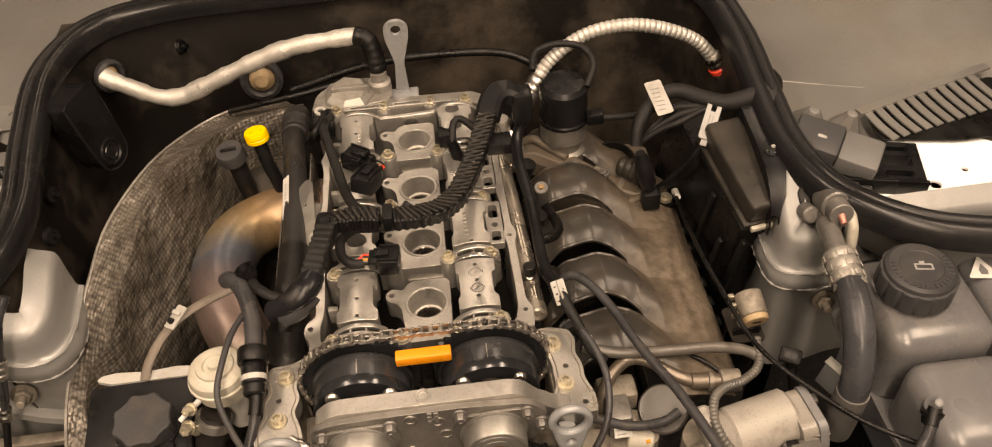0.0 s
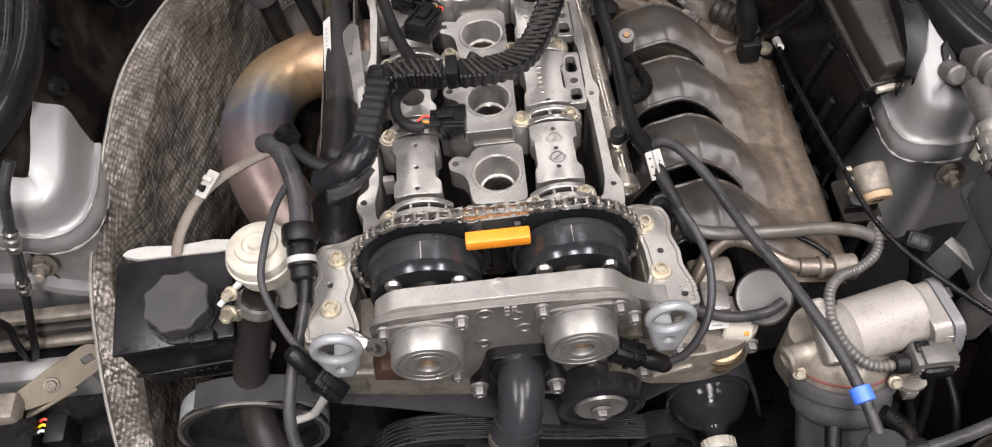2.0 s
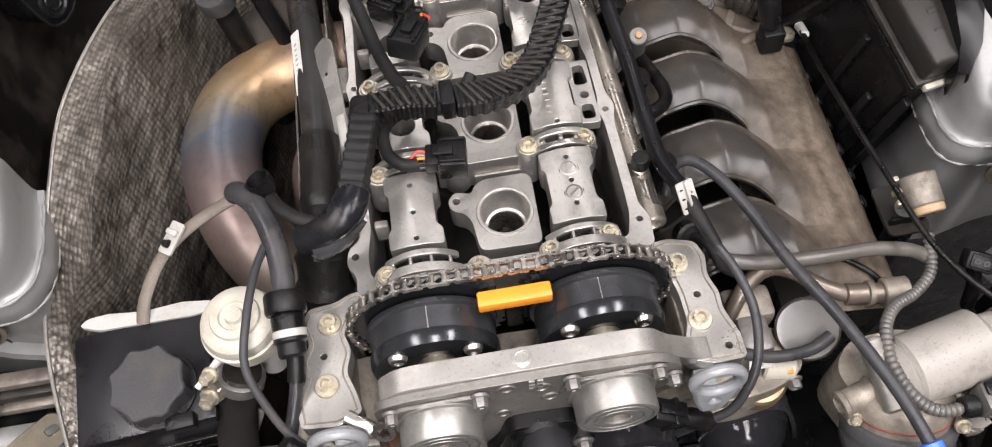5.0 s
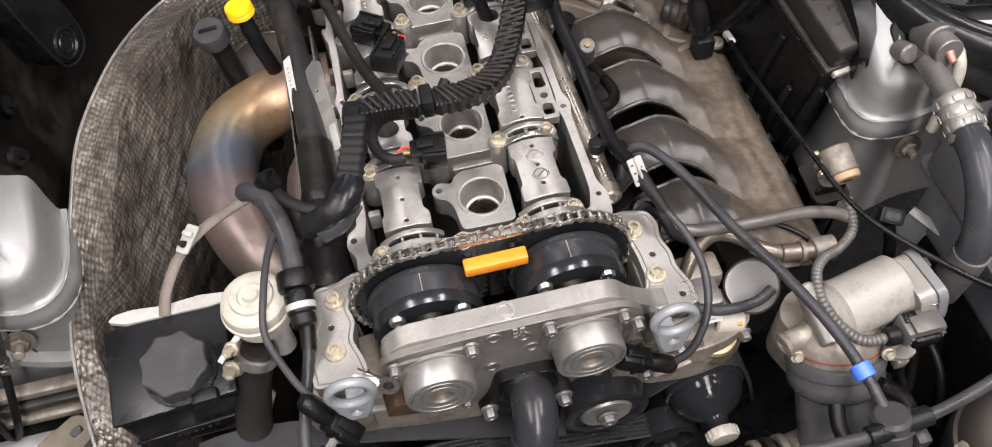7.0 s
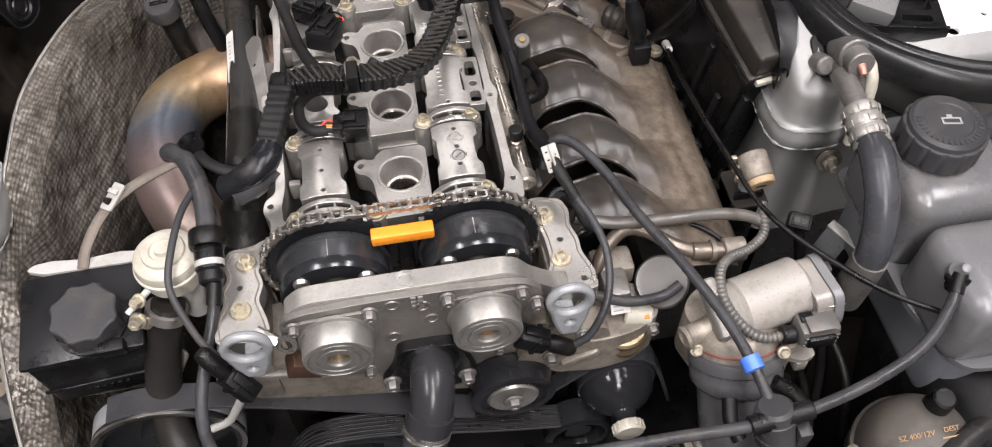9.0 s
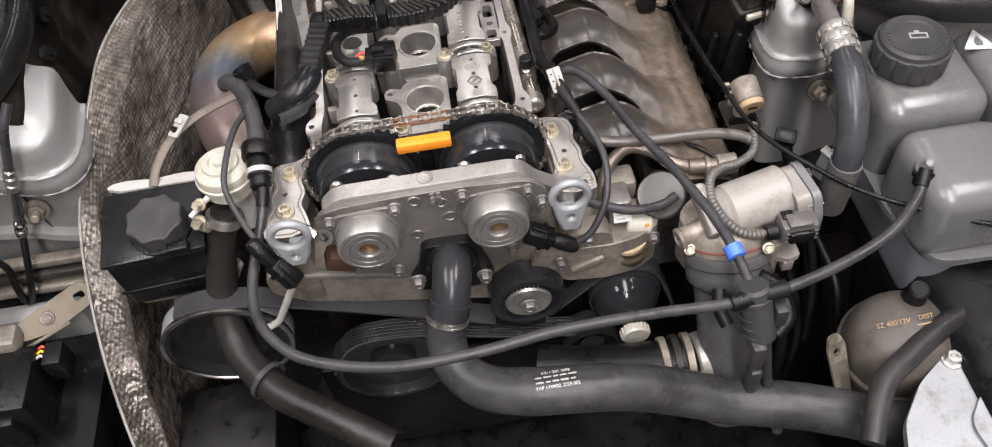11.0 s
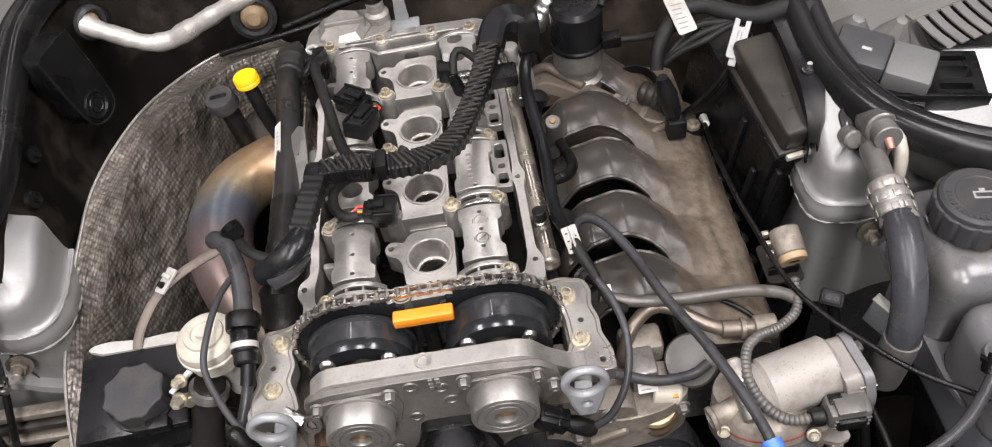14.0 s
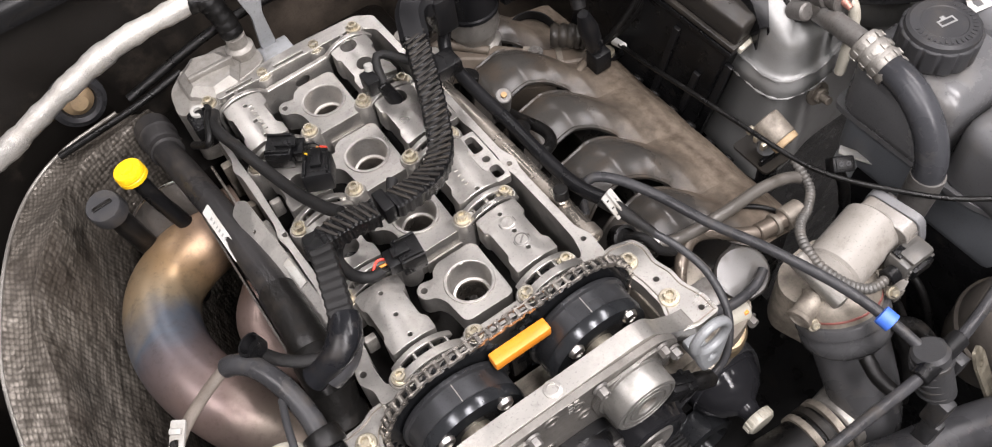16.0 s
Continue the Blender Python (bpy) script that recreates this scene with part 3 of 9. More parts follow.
for j in range(20):
    y = -0.06 - 0.035 * j
    rows.append([(0.75, y, 0.78), (0.50, y, 0.775), (0.475, y, 0.755), (0.465, y, 0.68), (0.47, y, 0.50), (0.47, y, 0.0)])
liner = thing("wheel_arch_liner", sheet(B(), rows, 0.003), BLACK, "black plastic liner below the coolant tank", "liner", kind="structure", smooth=50)
# Black slab added so that the low wing corner stays dark.
slab("wheel_arch_liner", (-0.75, -0.45, 0.0), (-0.435, -0.03, 0.625), BLACK, "black slab added to keep the low wing corner dark", "liner")
slab("inner_wing_base", (-0.75, -0.03, 0.0), (-0.43, 0.30, 0.66), BLACK, "black lower wing structure", "panel")
slab("inner_wing_base", (0.43, 0.03, 0.0), (0.75, 0.30, 0.66), BLACK, "black lower wing structure", "panel")
# Undertray added: a black sheet for the dark bottom of the bay.
slab("undertray", (-0.47, -0.75, 0.30), (0.47, 0.49, 0.32), RUBBER, "black undertray added below the engine for its dark bottom", "undertray")
slab("subframe_wall", (-0.47, 0.49, 0.0), (0.47, 0.52, 0.95), FELT, "dark bulkhead backing panel", "panel")
slab("front_crossmember", (-0.60, -0.78, 0.0), (0.60, -0.75, 0.60), BLACK, "black front crossmember panel", "crossmember")


def deck_z(x, y):
    """Height of the scuttle panel under the point x, y."""
    best, z = 9.0, 0.88
    for r in outer:
        for u in range(13):
            a, b, f = (r[2], r[3], u / 6) if u < 7 else (r[3], r[4], (u - 6) / 6)
            q = Vector(a).lerp(Vector(b), min(1.0, f))
            d = (q.x - x) ** 2 + (q.y - y) ** 2
            if d < best:
                best, z = d, q.z
    return z

# ---- cylinder head with its cover off ----
CAMS = (-0.067, 0.058)
CAM_Z = 0.866
FRONT = Matrix(((1, 0, 0, 0), (0, 0, -1, 0), (0, 1, 0, 0), (0, 0, 0, 1)))   # outline (x, z), depth towards the front

block = thing("engine_block", None, None, "aluminium engine block, its colour darkened for the shade under the head", "engine block", at=(0, 0.14, 0.34))
# Block boxes near-black: the shade below the open head is their colour.
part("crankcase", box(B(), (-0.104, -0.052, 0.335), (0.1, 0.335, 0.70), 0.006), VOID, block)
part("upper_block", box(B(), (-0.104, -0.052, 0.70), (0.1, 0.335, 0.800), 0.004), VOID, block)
bm = B()
for k in range(6):
    box(bm, (-0.118, -0.03 + 0.062 * k, 0.60), (-0.104, -0.02 + 0.062 * k, 0.85), 0.002)
part("side_rib", bm, CAST_DIRTY, block)

head = thing("cylinder_head", None, None, "bare cylinder head with its cover taken off, pale oily aluminium", "cylinder head", at=(-0.003, 0.14, 0.852))
outer_line = rounded([(-0.118, -0.062), (-0.117, -0.046), (-0.124, -0.036), (-0.122, -0.022), (-0.112, -0.014), (-0.112, 0.03), (-0.114, 0.045), (-0.110, 0.06), (-0.110, 0.12), (-0.113, 0.135), (-0.109, 0.15),
                      (-0.109, 0.22), (-0.113, 0.232), (-0.108, 0.246), (-0.108, 0.318), (-0.098, 0.341), (-0.02, 0.345), (0.02, 0.346), (0.084, 0.343), (0.102, 0.330), (0.103, 0.24), (0.108, 0.232), (0.103, 0.22),
                      (0.104, 0.09), (0.109, 0.075), (0.105, 0.06), (0.106, -0.022), (0.112, -0.035), (0.110, -0.060)], 0.005)
inner_line = rounded([(-0.106, -0.050), (-0.107, -0.03), (-0.103, -0.008), (-0.104, 0.04), (-0.1025, 0.08), (-0.104, 0.12), (-0.1015, 0.2), (-0.103, 0.25), (-0.1005, 0.321), (0.078, 0.322), (0.094, 0.31),
                      (0.0955, 0.25), (0.0925, 0.235), (0.0955, 0.22), (0.0960, 0.16), (0.0935, 0.145), (0.0960, 0.13), (0.0965, 0.085), (0.0935, 0.072), (0.0968, 0.06), (0.0975, 0.0), (0.097, -0.03), (0.092, -0.050)], 0.006)
rim_holes = [circle(0.1005, 0.072, 0.0028, 12), circle(0.1035, -0.036, 0.0026, 12), circle(-0.117, -0.029, 0.003, 12), circle(-0.1055, 0.135, 0.0028, 12)]
part("rim", plate(B(), outer_line, 0.800, 0.892, [inner_line] + rim_holes), ALU, head, "pale machined rim of the head", bevel=0.0012)
# Near-black floor: shade in the gaps between the caps, as colour.
part("head_floor", box(B(), (-0.101, -0.052, 0.8005), (0.098, 0.325, 0.812)), VOID, head, "head floor painted near-black for the shade of the gaps")


def plug_well(y):
    """The pad round a spark plug hole with its ear and stepped well."""
    bm = B()
    o = [(-0.023, -0.036), (0.026, -0.037), (0.027, 0.024), (0.022, 0.029), (-0.012, 0.029), (-0.020, 0.024), (-0.023, 0.017), (-0.036, 0.021), (-0.043, 0.014), (-0.041, 0.004), (-0.031, 0.0), (-0.026, -0.008)]
    plate(bm, [(u + 0.002, v + y) for u, v in rounded(o, 0.006)], 0.858, 0.882, [circle(0.003, y - 0.004, 0.0195, 36), circle(-0.034, y + 0.012, 0.0032, 14)])
    c = (0.003, y - 0.004, 0.80)
    lathe(bm, c, Z, [(0.0195, 0.080), (0.0186, 0.068), (0.0178, 0.060), (0.0172, 0.0585), (0.0150, 0.0578)], 40, caps=False)
    lathe(bm, (0.003, y - 0.004, 0.882), Z, [(0.0195, -0.0006), (0.0200, 0.001), (0.0206, 0.0013), (0.0226, 0.0013), (0.0232, -0.0004)], 40, caps=False)
    well = part("plug_well", bm, ALU, head, bevel=0.0007)
    part("bore", lathe(B(), c, Z, [(0.0150, 0.0578), (0.0142, 0.0570), (0.0138, 0.045), (0.0135, 0.0)], 40, caps=False), BORE, well, "oily bore of the plug well")
    # Plug painted near-black for the shade at the bottom of the well.
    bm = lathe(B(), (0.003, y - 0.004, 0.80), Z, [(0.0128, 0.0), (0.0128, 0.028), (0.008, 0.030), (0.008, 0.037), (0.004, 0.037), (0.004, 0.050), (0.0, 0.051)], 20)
    part("spark_plug", bm, VOID, well, "spark plug painted dark for the shade deep in the well")


def bearing_cap(x, y, holes, wide=0.0425, long=0.066):
    """A shallow domed cap over the camshaft with notched sides."""
    w, h = wide / 2, long / 2
    outline = rounded([(-w, -h), (w, -h), (w, -h * 0.55), (w - 0.0045, -h * 0.45), (w - 0.0045, h * 0.40), (w, h * 0.5), (w, h), (-w, h), (-w, h * 0.55), (-w + 0.003, h * 0.45), (-w + 0.003, -h * 0.45), (-w, -h * 0.55)], 0.0025, 2)
    bm = plate(B(), [(x + u, y + v) for u, v in outline], 0.872, 0.897, holes)
    bmesh.ops.bisect_plane(bm, geom=list(bm.verts) + list(bm.edges) + list(bm.faces), plane_co=(x - 0.007, 0, 0), plane_no=(1, 0, 0))
    bmesh.ops.bisect_plane(bm, geom=list(bm.verts) + list(bm.edges) + list(bm.faces), plane_co=(x + 0.007, 0, 0), plane_no=(1, 0, 0))
    for v in bm.verts:
        if v.co.z > 0.89:
            v.co.z = 0.9030 - 0.0042 * ((v.co.x - x) / w) ** 2
    return part("bearing_cap", bm, ALU, head, bevel=0.0009)


def arch(x, y, r, thick=0.0042, deep=0.0055, a0=38, a1=142):
    """A thin arched band over the camshaft at one end of a cap."""
    m = Matrix.Translation((x, y, CAM_Z)) @ Matrix(((1, 0, 0, 0), (0, 0, -1, 0), (0, 1, 0, 0), (0, 0, 0, 1)))
    ol = arc_pts(0, 0, r, a0, a1, 14) + arc_pts(0, 0, r - thick, a1, a0, 14)
    part("arch", plate(B(), ol, -deep / 2, deep / 2, [], m), ALU, head, bevel=0.0008)


def post(x, y0, y1, z=0.899, wide=0.004):
    part("post", box(B(), (x - wide / 2, y0, 0.868), (x + wide / 2, y1, z), 0.0012), ALU, head)


for k in range(4):
    yy = 0.09 * k
    plug_well(yy)
    small = lambda cx, ds: [circle(cx, yy + d, 0.0021, 10) for d in ds]
    if k in (1, 2):
        lh = [circle(-0.068, yy - 0.010, 0.0108, 28)] + small(-0.068, (0.026,))
    else:
        lh = small(-0.068, (0.021, -0.004, -0.027))
    bearing_cap(-0.068, yy, lh)
    if k == 3:
        rh = [circle(0.055, 0.296, 0.0088, 26), circle(0.056, 0.263, 0.0088, 26)]
    elif k == 2:
        rh = [circle(0.058, yy + 0.022, 0.0098, 26)]
    elif k == 1:
        rh = small(0.0575, (-0.030, 0.03))
    else:
        rh = small(0.0575, (0.024, 0.002, -0.019))
    cap = bearing_cap(0.0575, yy, rh)
    if k == 0:
        for dy in (0.013, -0.009):
            bm = lathe(B(), (0.0575, yy + dy, 0.9018), Z, [(0.0068, 0), (0.0068, 0.0012), (0.0056, 0.0016), (0.0054, 0.0008), (0.0, 0.0008)], 24)
            box(bm, (-0.0045, -0.0009, 0.0006), (0.0045, 0.0009, 0.0014), 0, Matrix.Translation((0.0575, yy + dy, 0.9018)) @ pose(0, 0, 0, 0, 0, 40))
            plug = part("oil_plug", bm, ALU if dy > 0 else DULL, cap)
            part("seal_ring", lathe(B(), (0.0575, yy + dy, 0.9016), Z, [(0.0068, 0), (0.0068, 0.0009), (0.0079, 0.0009), (0.0079, 0)], 24, caps=False), VOID, plug, "dark seal ring")
    if k in (1, 2):
        ear = rounded([(0.0765, yy - 0.030), (0.0945, yy - 0.031), (0.0950, yy + 0.036), (0.0765, yy + 0.036)], 0.003)
        slots = [rounded([(0.0800, yy + 0.010), (0.0915, yy + 0.010), (0.0905, yy + 0.031), (0.0815, yy + 0.031)], 0.004), circle(0.0862, yy - 0.001, 0.0038, 16), rounded([(0.0805, yy - 0.026), (0.0915, yy - 0.026), (0.0910, yy - 0.011), (0.0815, yy - 0.011)], 0.004)]
        part("cap_ear", plate(B(), ear, 0.884, 0.8935, slots), ALU, head, bevel=0.0008)
    for j in range(7 if k in (1, 3) else 0):
        cx = 0.0535 if k == 1 else -0.0635
        u = yy - 0.020 + 0.0062 * j
        part("cast_mark", box(B(), (cx - 0.0022, u, 0.9010), (cx + 0.0016, u + 0.0012 + 0.0018 * (j % 2), 0.9034)), ALU, head)
    for cx in CAMS:
        for s in (-1, 1):
            arch(cx, yy + s * 0.0392, 0.0368)
        post(cx, yy + 0.037, yy + 0.053, 0.898)
        post(cx - 0.013, yy + 0.037, yy + 0.053, 0.890, 0.003)
        post(cx + 0.013, yy + 0.037, yy + 0.053, 0.890, 0.003)
        for dy in (-0.02, 0.02):
            part("cam_lobe", lathe(B(), (cx, yy + dy - 0.006, CAM_Z), Y, [(0.017, 0), (0.018, 0.001), (0.018, 0.011), (0.017, 0.012)], 20), DARKSTEEL, head)
    if k < 3:
        yw = yy + 0.0475
        web = rounded([(-0.046, yw - 0.0035), (-0.033, yw - 0.006), (0.032, yw - 0.006), (0.046, yw - 0.0035), (0.046, yw + 0.0035), (0.032, yw + 0.0045), (-0.033, yw + 0.0045), (-0.046, yw + 0.0035)], 0.002)
        part("cross_web", plate(B(), web, 0.856, 0.889), ALU, head, bevel=0.001)
        part("web_step", box(B(), (-0.016, yw - 0.0085, 0.856), (0.026, yw - 0.006, 0.872), 0.0008), CAST, head)
    part("side_strap", box(B(), (-0.101, yy - 0.003, 0.865), (-0.090, yy + 0.004, 0.886), 0.0015), CAST, head)
for cx in CAMS:
    part("camshaft", cyl(B(), (cx, -0.06, CAM_Z), (cx, 0.33, CAM_Z), 0.0125), DARKSTEEL, head, "near-black camshaft")
    arch(cx, -0.054, 0.041, 0.0032, 0.008, 30, 150)
    for a in (-0.022, -0.008, 0.008, 0.022):
        post(cx + a, -0.056, -0.037, 0.866 + math.sqrt(0.037 ** 2 - a * a) - 0.002, 0.0026)

BOSSES = [(0.077, -0.046), (0.032, -0.052), (-0.024, -0.055), (-0.094, -0.051)]
for k in range(3):
    BOSSES += [(0.0765, 0.045 + 0.09 * k), (0.031, 0.046 + 0.09 * k), (-0.030, 0.047 + 0.09 * k), (-0.092, 0.040 + 0.09 * k)]
BOSSES += [(0.074, 0.323), (0.028, 0.326), (-0.033, 0.326), (-0.095, 0.327)]
for bx, by in BOSSES:
    part("boss", lathe(B(), (bx, by, 0.856), Z, [(0.0112, 0), (0.0104, 0.035), (0.0092, 0.0382)], 22), ALU, head)
    part("bolt", hexbolt(B(), (bx, by, 0.894), Z, 0.0055, 0.0072, 1.5, True), BOLT, head, "yellow-passivated flange bolt")
part("rear_web", plate(B(), [(-0.046, 0.856), (0.034, 0.856), (0.034, 0.892), (-0.046, 0.889)], -0.313, -0.307, [circle(0.0, 0.876, 0.009, 20)], FRONT), ALU, head, bevel=0.001)
rear = rounded([(-0.085, 0.321), (0.066, 0.320), (0.066, 0.329), (-0.085, 0.330)], 0.003)
part("rear_bar", plate(B(), rear, 0.868, 0.898, [rounded([(-0.075, 0.3235), (-0.045, 0.3235), (-0.045, 0.327), (-0.075, 0.327)], 0.001), rounded([(-0.02, 0.3235), (0.015, 0.3235), (0.015, 0.327), (-0.02, 0.327)], 0.001)]), ALU, head, bevel=0.001)

# ---- timing case: flanges, lower casting ----
case = thing("timing_case", None, None, "open cast timing case at the front of the engine", "timing case", at=(0, -0.1, 0.34))
R_OUT = [(0.098, -0.050), (0.112, -0.048), (0.124, -0.046), (0.145, -0.052), (0.150, -0.066), (0.147, -0.082), (0.152, -0.098), (0.151, -0.112), (0.158, -0.132), (0.158, -0.152), (0.134, -0.153), (0.116, -0.147), (0.114, -0.138), (0.122, -0.118), (0.1215, -0.094), (0.1185, -0.078), (0.106, -0.062)]
L_OUT = [(-0.112, -0.048), (-0.127, -0.048), (-0.138, -0.054), (-0.160, -0.056), (-0.166, -0.070), (-0.160, -0.086), (-0.168, -0.100), (-0.163, -0.112), (-0.172, -0.128), (-0.170, -0.150), (-0.142, -0.152), (-0.124, -0.144), (-0.128, -0.128), (-0.134, -0.112), (-0.129, -0.096), (-0.134, -0.08), (-0.126, -0.068), (-0.112, -0.062)]


def area2(ol):
    """Twice the signed area of an outline."""
    return sum(a[0] * b[1] - b[0] * a[1] for a, b in zip(ol, list(ol[1:]) + [ol[0]]))


for ol, hs, cx in ((R_OUT, [(0.135, -0.097), (0.147, -0.141)], 0.132), (L_OUT, [(-0.150, -0.097)], -0.149)):
    fl = part("flange", plate(B(), rounded(ol, 0.005), 0.853, 0.871, [circle(u, v, 0.0028, 12) for u, v in hs]), ALU, case, "pale machined case flange", bevel=0.0014)
    rim = rounded(ol, 0.005)
    bead = []
    for k in range(0, len(rim), 2):
        a, b = Vector(rim[k - 2]), Vector(rim[(k + 2) % len(rim)])
        nrm = Vector((a.y - b.y, b.x - a.x)).normalized() * (1 if area2(rim) > 0 else -1)
        bead.append((rim[k][0] + nrm.x * 0.0036, rim[k][1] + nrm.y * 0.0036, 0.8710))
    part("gasket_bead", tube(B(), bead + bead[:1], 0.0007, seg=6), CAST_DIRTY, fl, "thin dirty gasket line")
    part("case_side", box(B(), (cx - 0.013, -0.143, 0.745), (cx + 0.013, -0.056, 0.854), 0.004), CAST_DIRTY, case)
for bx, by in ((0.1265, -0.069), (0.1315, -0.118), (-0.144, -0.072), (-0.149, -0.121)):
    part("bolt", hexbolt(B(), (bx, by, 0.871), Z, 0.0062, 0.008, 1.5, True), BOLT, case, "yellow-passivated flange bolt")
# Back wall near-black: the shade inside the chain cavity is its colour.
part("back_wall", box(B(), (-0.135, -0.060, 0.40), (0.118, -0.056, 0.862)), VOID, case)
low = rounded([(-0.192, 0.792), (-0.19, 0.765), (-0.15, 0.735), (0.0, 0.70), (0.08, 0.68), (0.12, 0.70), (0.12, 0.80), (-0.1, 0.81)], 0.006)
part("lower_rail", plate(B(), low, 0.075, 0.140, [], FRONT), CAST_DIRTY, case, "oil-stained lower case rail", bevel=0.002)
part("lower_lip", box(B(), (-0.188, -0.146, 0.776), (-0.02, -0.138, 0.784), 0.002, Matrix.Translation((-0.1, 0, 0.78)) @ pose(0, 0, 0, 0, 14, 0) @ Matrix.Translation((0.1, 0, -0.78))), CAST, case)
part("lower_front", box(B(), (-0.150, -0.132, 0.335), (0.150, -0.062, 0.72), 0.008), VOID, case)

# ---- cam adjusters ----
for cx in CAMS:
    adj = thing("cam_adjuster", None, None, "black cam adjuster drum with toothed chain sprocket", "cam adjuster", group="cam adjusters", at=(cx, -0.1, CAM_Z))
    part("drum", lathe(B(), (cx, -0.084, CAM_Z), -Y, [(0.0500, 0), (0.0505, 0.001), (0.0505, 0.004), (0.0478, 0.0055), (0.0475, 0.022), (0.0482, 0.023), (0.0482, 0.0305), (0.0468, 0.033), (0.030, 0.034), (0.029, 0.030), (0.014, 0.030)], 72), ADJUSTER, adj)
    part("front_flange", lathe(B(), (cx, -0.1065, CAM_Z), -Y, [(0.0476, 0), (0.0488, 0.0008), (0.0488, 0.0075), (0.0470, 0.0112), (0.0310, 0.0120), (0.0300, 0.0095)], 72, caps=False), ADJUSTER_FACE, adj, "blue-black front flange")
    part("hub", lathe(B(), (cx, -0.113, CAM_Z), -Y, [(0.014, 0), (0.014, 0.013), (0.012, 0.015), (0.0, 0.015)], 24), BOLT, adj, "bronze-coloured hub")
    ol = []
    for k in range(80):
        r = 0.0608 if k % 2 else 0.0565
        ol += [(cx + r * math.cos(2 * math.pi * (k + d) / 80), CAM_Z + r * math.sin(2 * math.pi * (k + d) / 80)) for d in (-0.22, 0.22)]
    # Sprocket in near-black steel: shade of the gap inside the chain painted on.
    part("sprocket", plate(B(), ol, 0.0752, 0.0795, [], FRONT), DARKSTEEL, adj)
    for a in (42, 132, 222, 312):
        p = (cx + 0.0385 * math.cos(radians(a)), -0.1165, CAM_Z + 0.0385 * math.sin(radians(a)))
        part("screw", lathe(B(), p, -Y, [(0.0072, -0.001), (0.0072, 0.0022), (0.0062, 0.0048), (0.0044, 0.0060), (0.0034, 0.0060), (0.0030, 0.0036), (0, 0.0036)], 24), STEEL, adj)
    # thin bright steel line along the top of the drum
    part("timing_mark", box(B(), (cx - 0.0004, -0.1065, CAM_Z + 0.0470), (cx + 0.0004, -0.084, CAM_Z + 0.0478)), STEEL, adj)

# ---- timing chain, link by link ----
chain = thing("timing_chain", None, None, "oily steel roller chain over both sprockets", "timing chain", at=(-0.005, -0.0775, CAM_Z))
RC = 0.0625


def chain_point(s):
    """A point and heading on the chain's line, by its length s from the lower left."""
    left = radians(150) * RC
    flat = CAMS[1] - CAMS[0]
    if s < left:
        a = radians(240) - s / RC
        return Vector((CAMS[0] + RC * math.cos(a), -0.0775, CAM_Z + RC * math.sin(a)))
    if s < left + flat:
        return Vector((CAMS[0] + s - left, -0.0775, CAM_Z + RC))
    a = radians(90) - (s - left - flat) / RC
    return Vector((CAMS[1] + RC * math.cos(a), -0.0775, CAM_Z + RC * math.sin(a)))


def link_mesh(outer):
    bm = B()
    p = 0.0095
    half = 0.0039 if outer else 0.0027
    r = 0.0031
    waist = arc_pts(p / 2, 0, r, -60, 60, 6) + [(0, r * 0.5)] + arc_pts(-p / 2, 0, r, 120, 240, 6) + [(0, -r * 0.5)]
    for s in (-1, 1):
        plate(bm, waist, min(s * half, s * (half + 0.0014)), max(s * half, s * (half + 0.0014)), [], FRONT)
    for u in (-p / 2, p / 2):
        cyl(bm, (u, -(half + 0.0018), 0), (u, half + 0.0018, 0), 0.0014 if outer else 0.0022, None, 8)
    return mesh_of("chain_link", bm, CHAIN)


links = (link_mesh(True), link_mesh(False))
total = (radians(300)) * RC + CAMS[1] - CAMS[0]
count = int(total / 0.0095)
for k in range(count):
    s = (k + 0.5) * 0.0095
    a, b = chain_point(s - 0.00475), chain_point(s + 0.00475)
    d = (b - a).normalized()
    ob = new("link", links[k % 2])
    ob.parent = chain
    turn = Matrix((d, Y, d.cross(Y))).transposed().to_4x4()
    ob.matrix_local = Matrix.Translation((a + b) / 2 - chain.location) @ turn

guide = thing("chain_guide", None, None, "orange plastic chain guide between the sprockets", "chain guide", at=(-0.003, -0.085, 0.89))
part("pad", box(B(), (-0.030, -0.098, 0.9030), (0.024, -0.0855, 0.9145), 0.0018), ORANGE, guide)
part("rib", box(B(), (-0.010, -0.085, 0.84), (0.004, -0.079, 0.9), 0.002), BLACK, guide)

# ---- front cover with two magnets ----
cover = thing("front_cover", None, None, "grey cast cover plate carrying the two actuator magnets", "cover", at=(0, -0.15, 0.80))
bar = rounded([(-0.113, 0.868), (-0.108, 0.896), (-0.096, 0.908), (-0.084, 0.911), (0.074, 0.911), (0.088, 0.906), (0.100, 0.890), (0.118, 0.876), (0.134, 0.871), (0.134, 0.863), (0.110, 0.866), (0.095, 0.872), (-0.1, 0.868)], 0.005)
part("bar", plate(B(), bar, 0.1315, 0.1485, [], FRONT), ALU, cover, "bright machined top bar", bevel=0.003)
part("tie_boss", lathe(B(), (-0.006, -0.139, 0.909), Z, [(0.008, 0), (0.0076, 0.003), (0.0045, 0.0034), (0.004, -0.002), (0, -0.002)], 24), ALU, cover)
face = rounded([(-0.114, 0.898), (-0.09, 0.905), (-0.04, 0.9075), (0.03, 0.9075), (0.09, 0.902), (0.108, 0.885), (0.106, 0.862), (0.092, 0.835), (0.078, 0.795), (0.058, 0.785), (0.035, 0.762), (-0.03, 0.775), (-0.052, 0.785), (-0.095, 0.800), (-0.113, 0.845)], 0.010)
part("face", plate(B(), face, 0.1485, 0.155, [], FRONT), COVER, cover, "dull cast face of the cover", bevel=0.002)
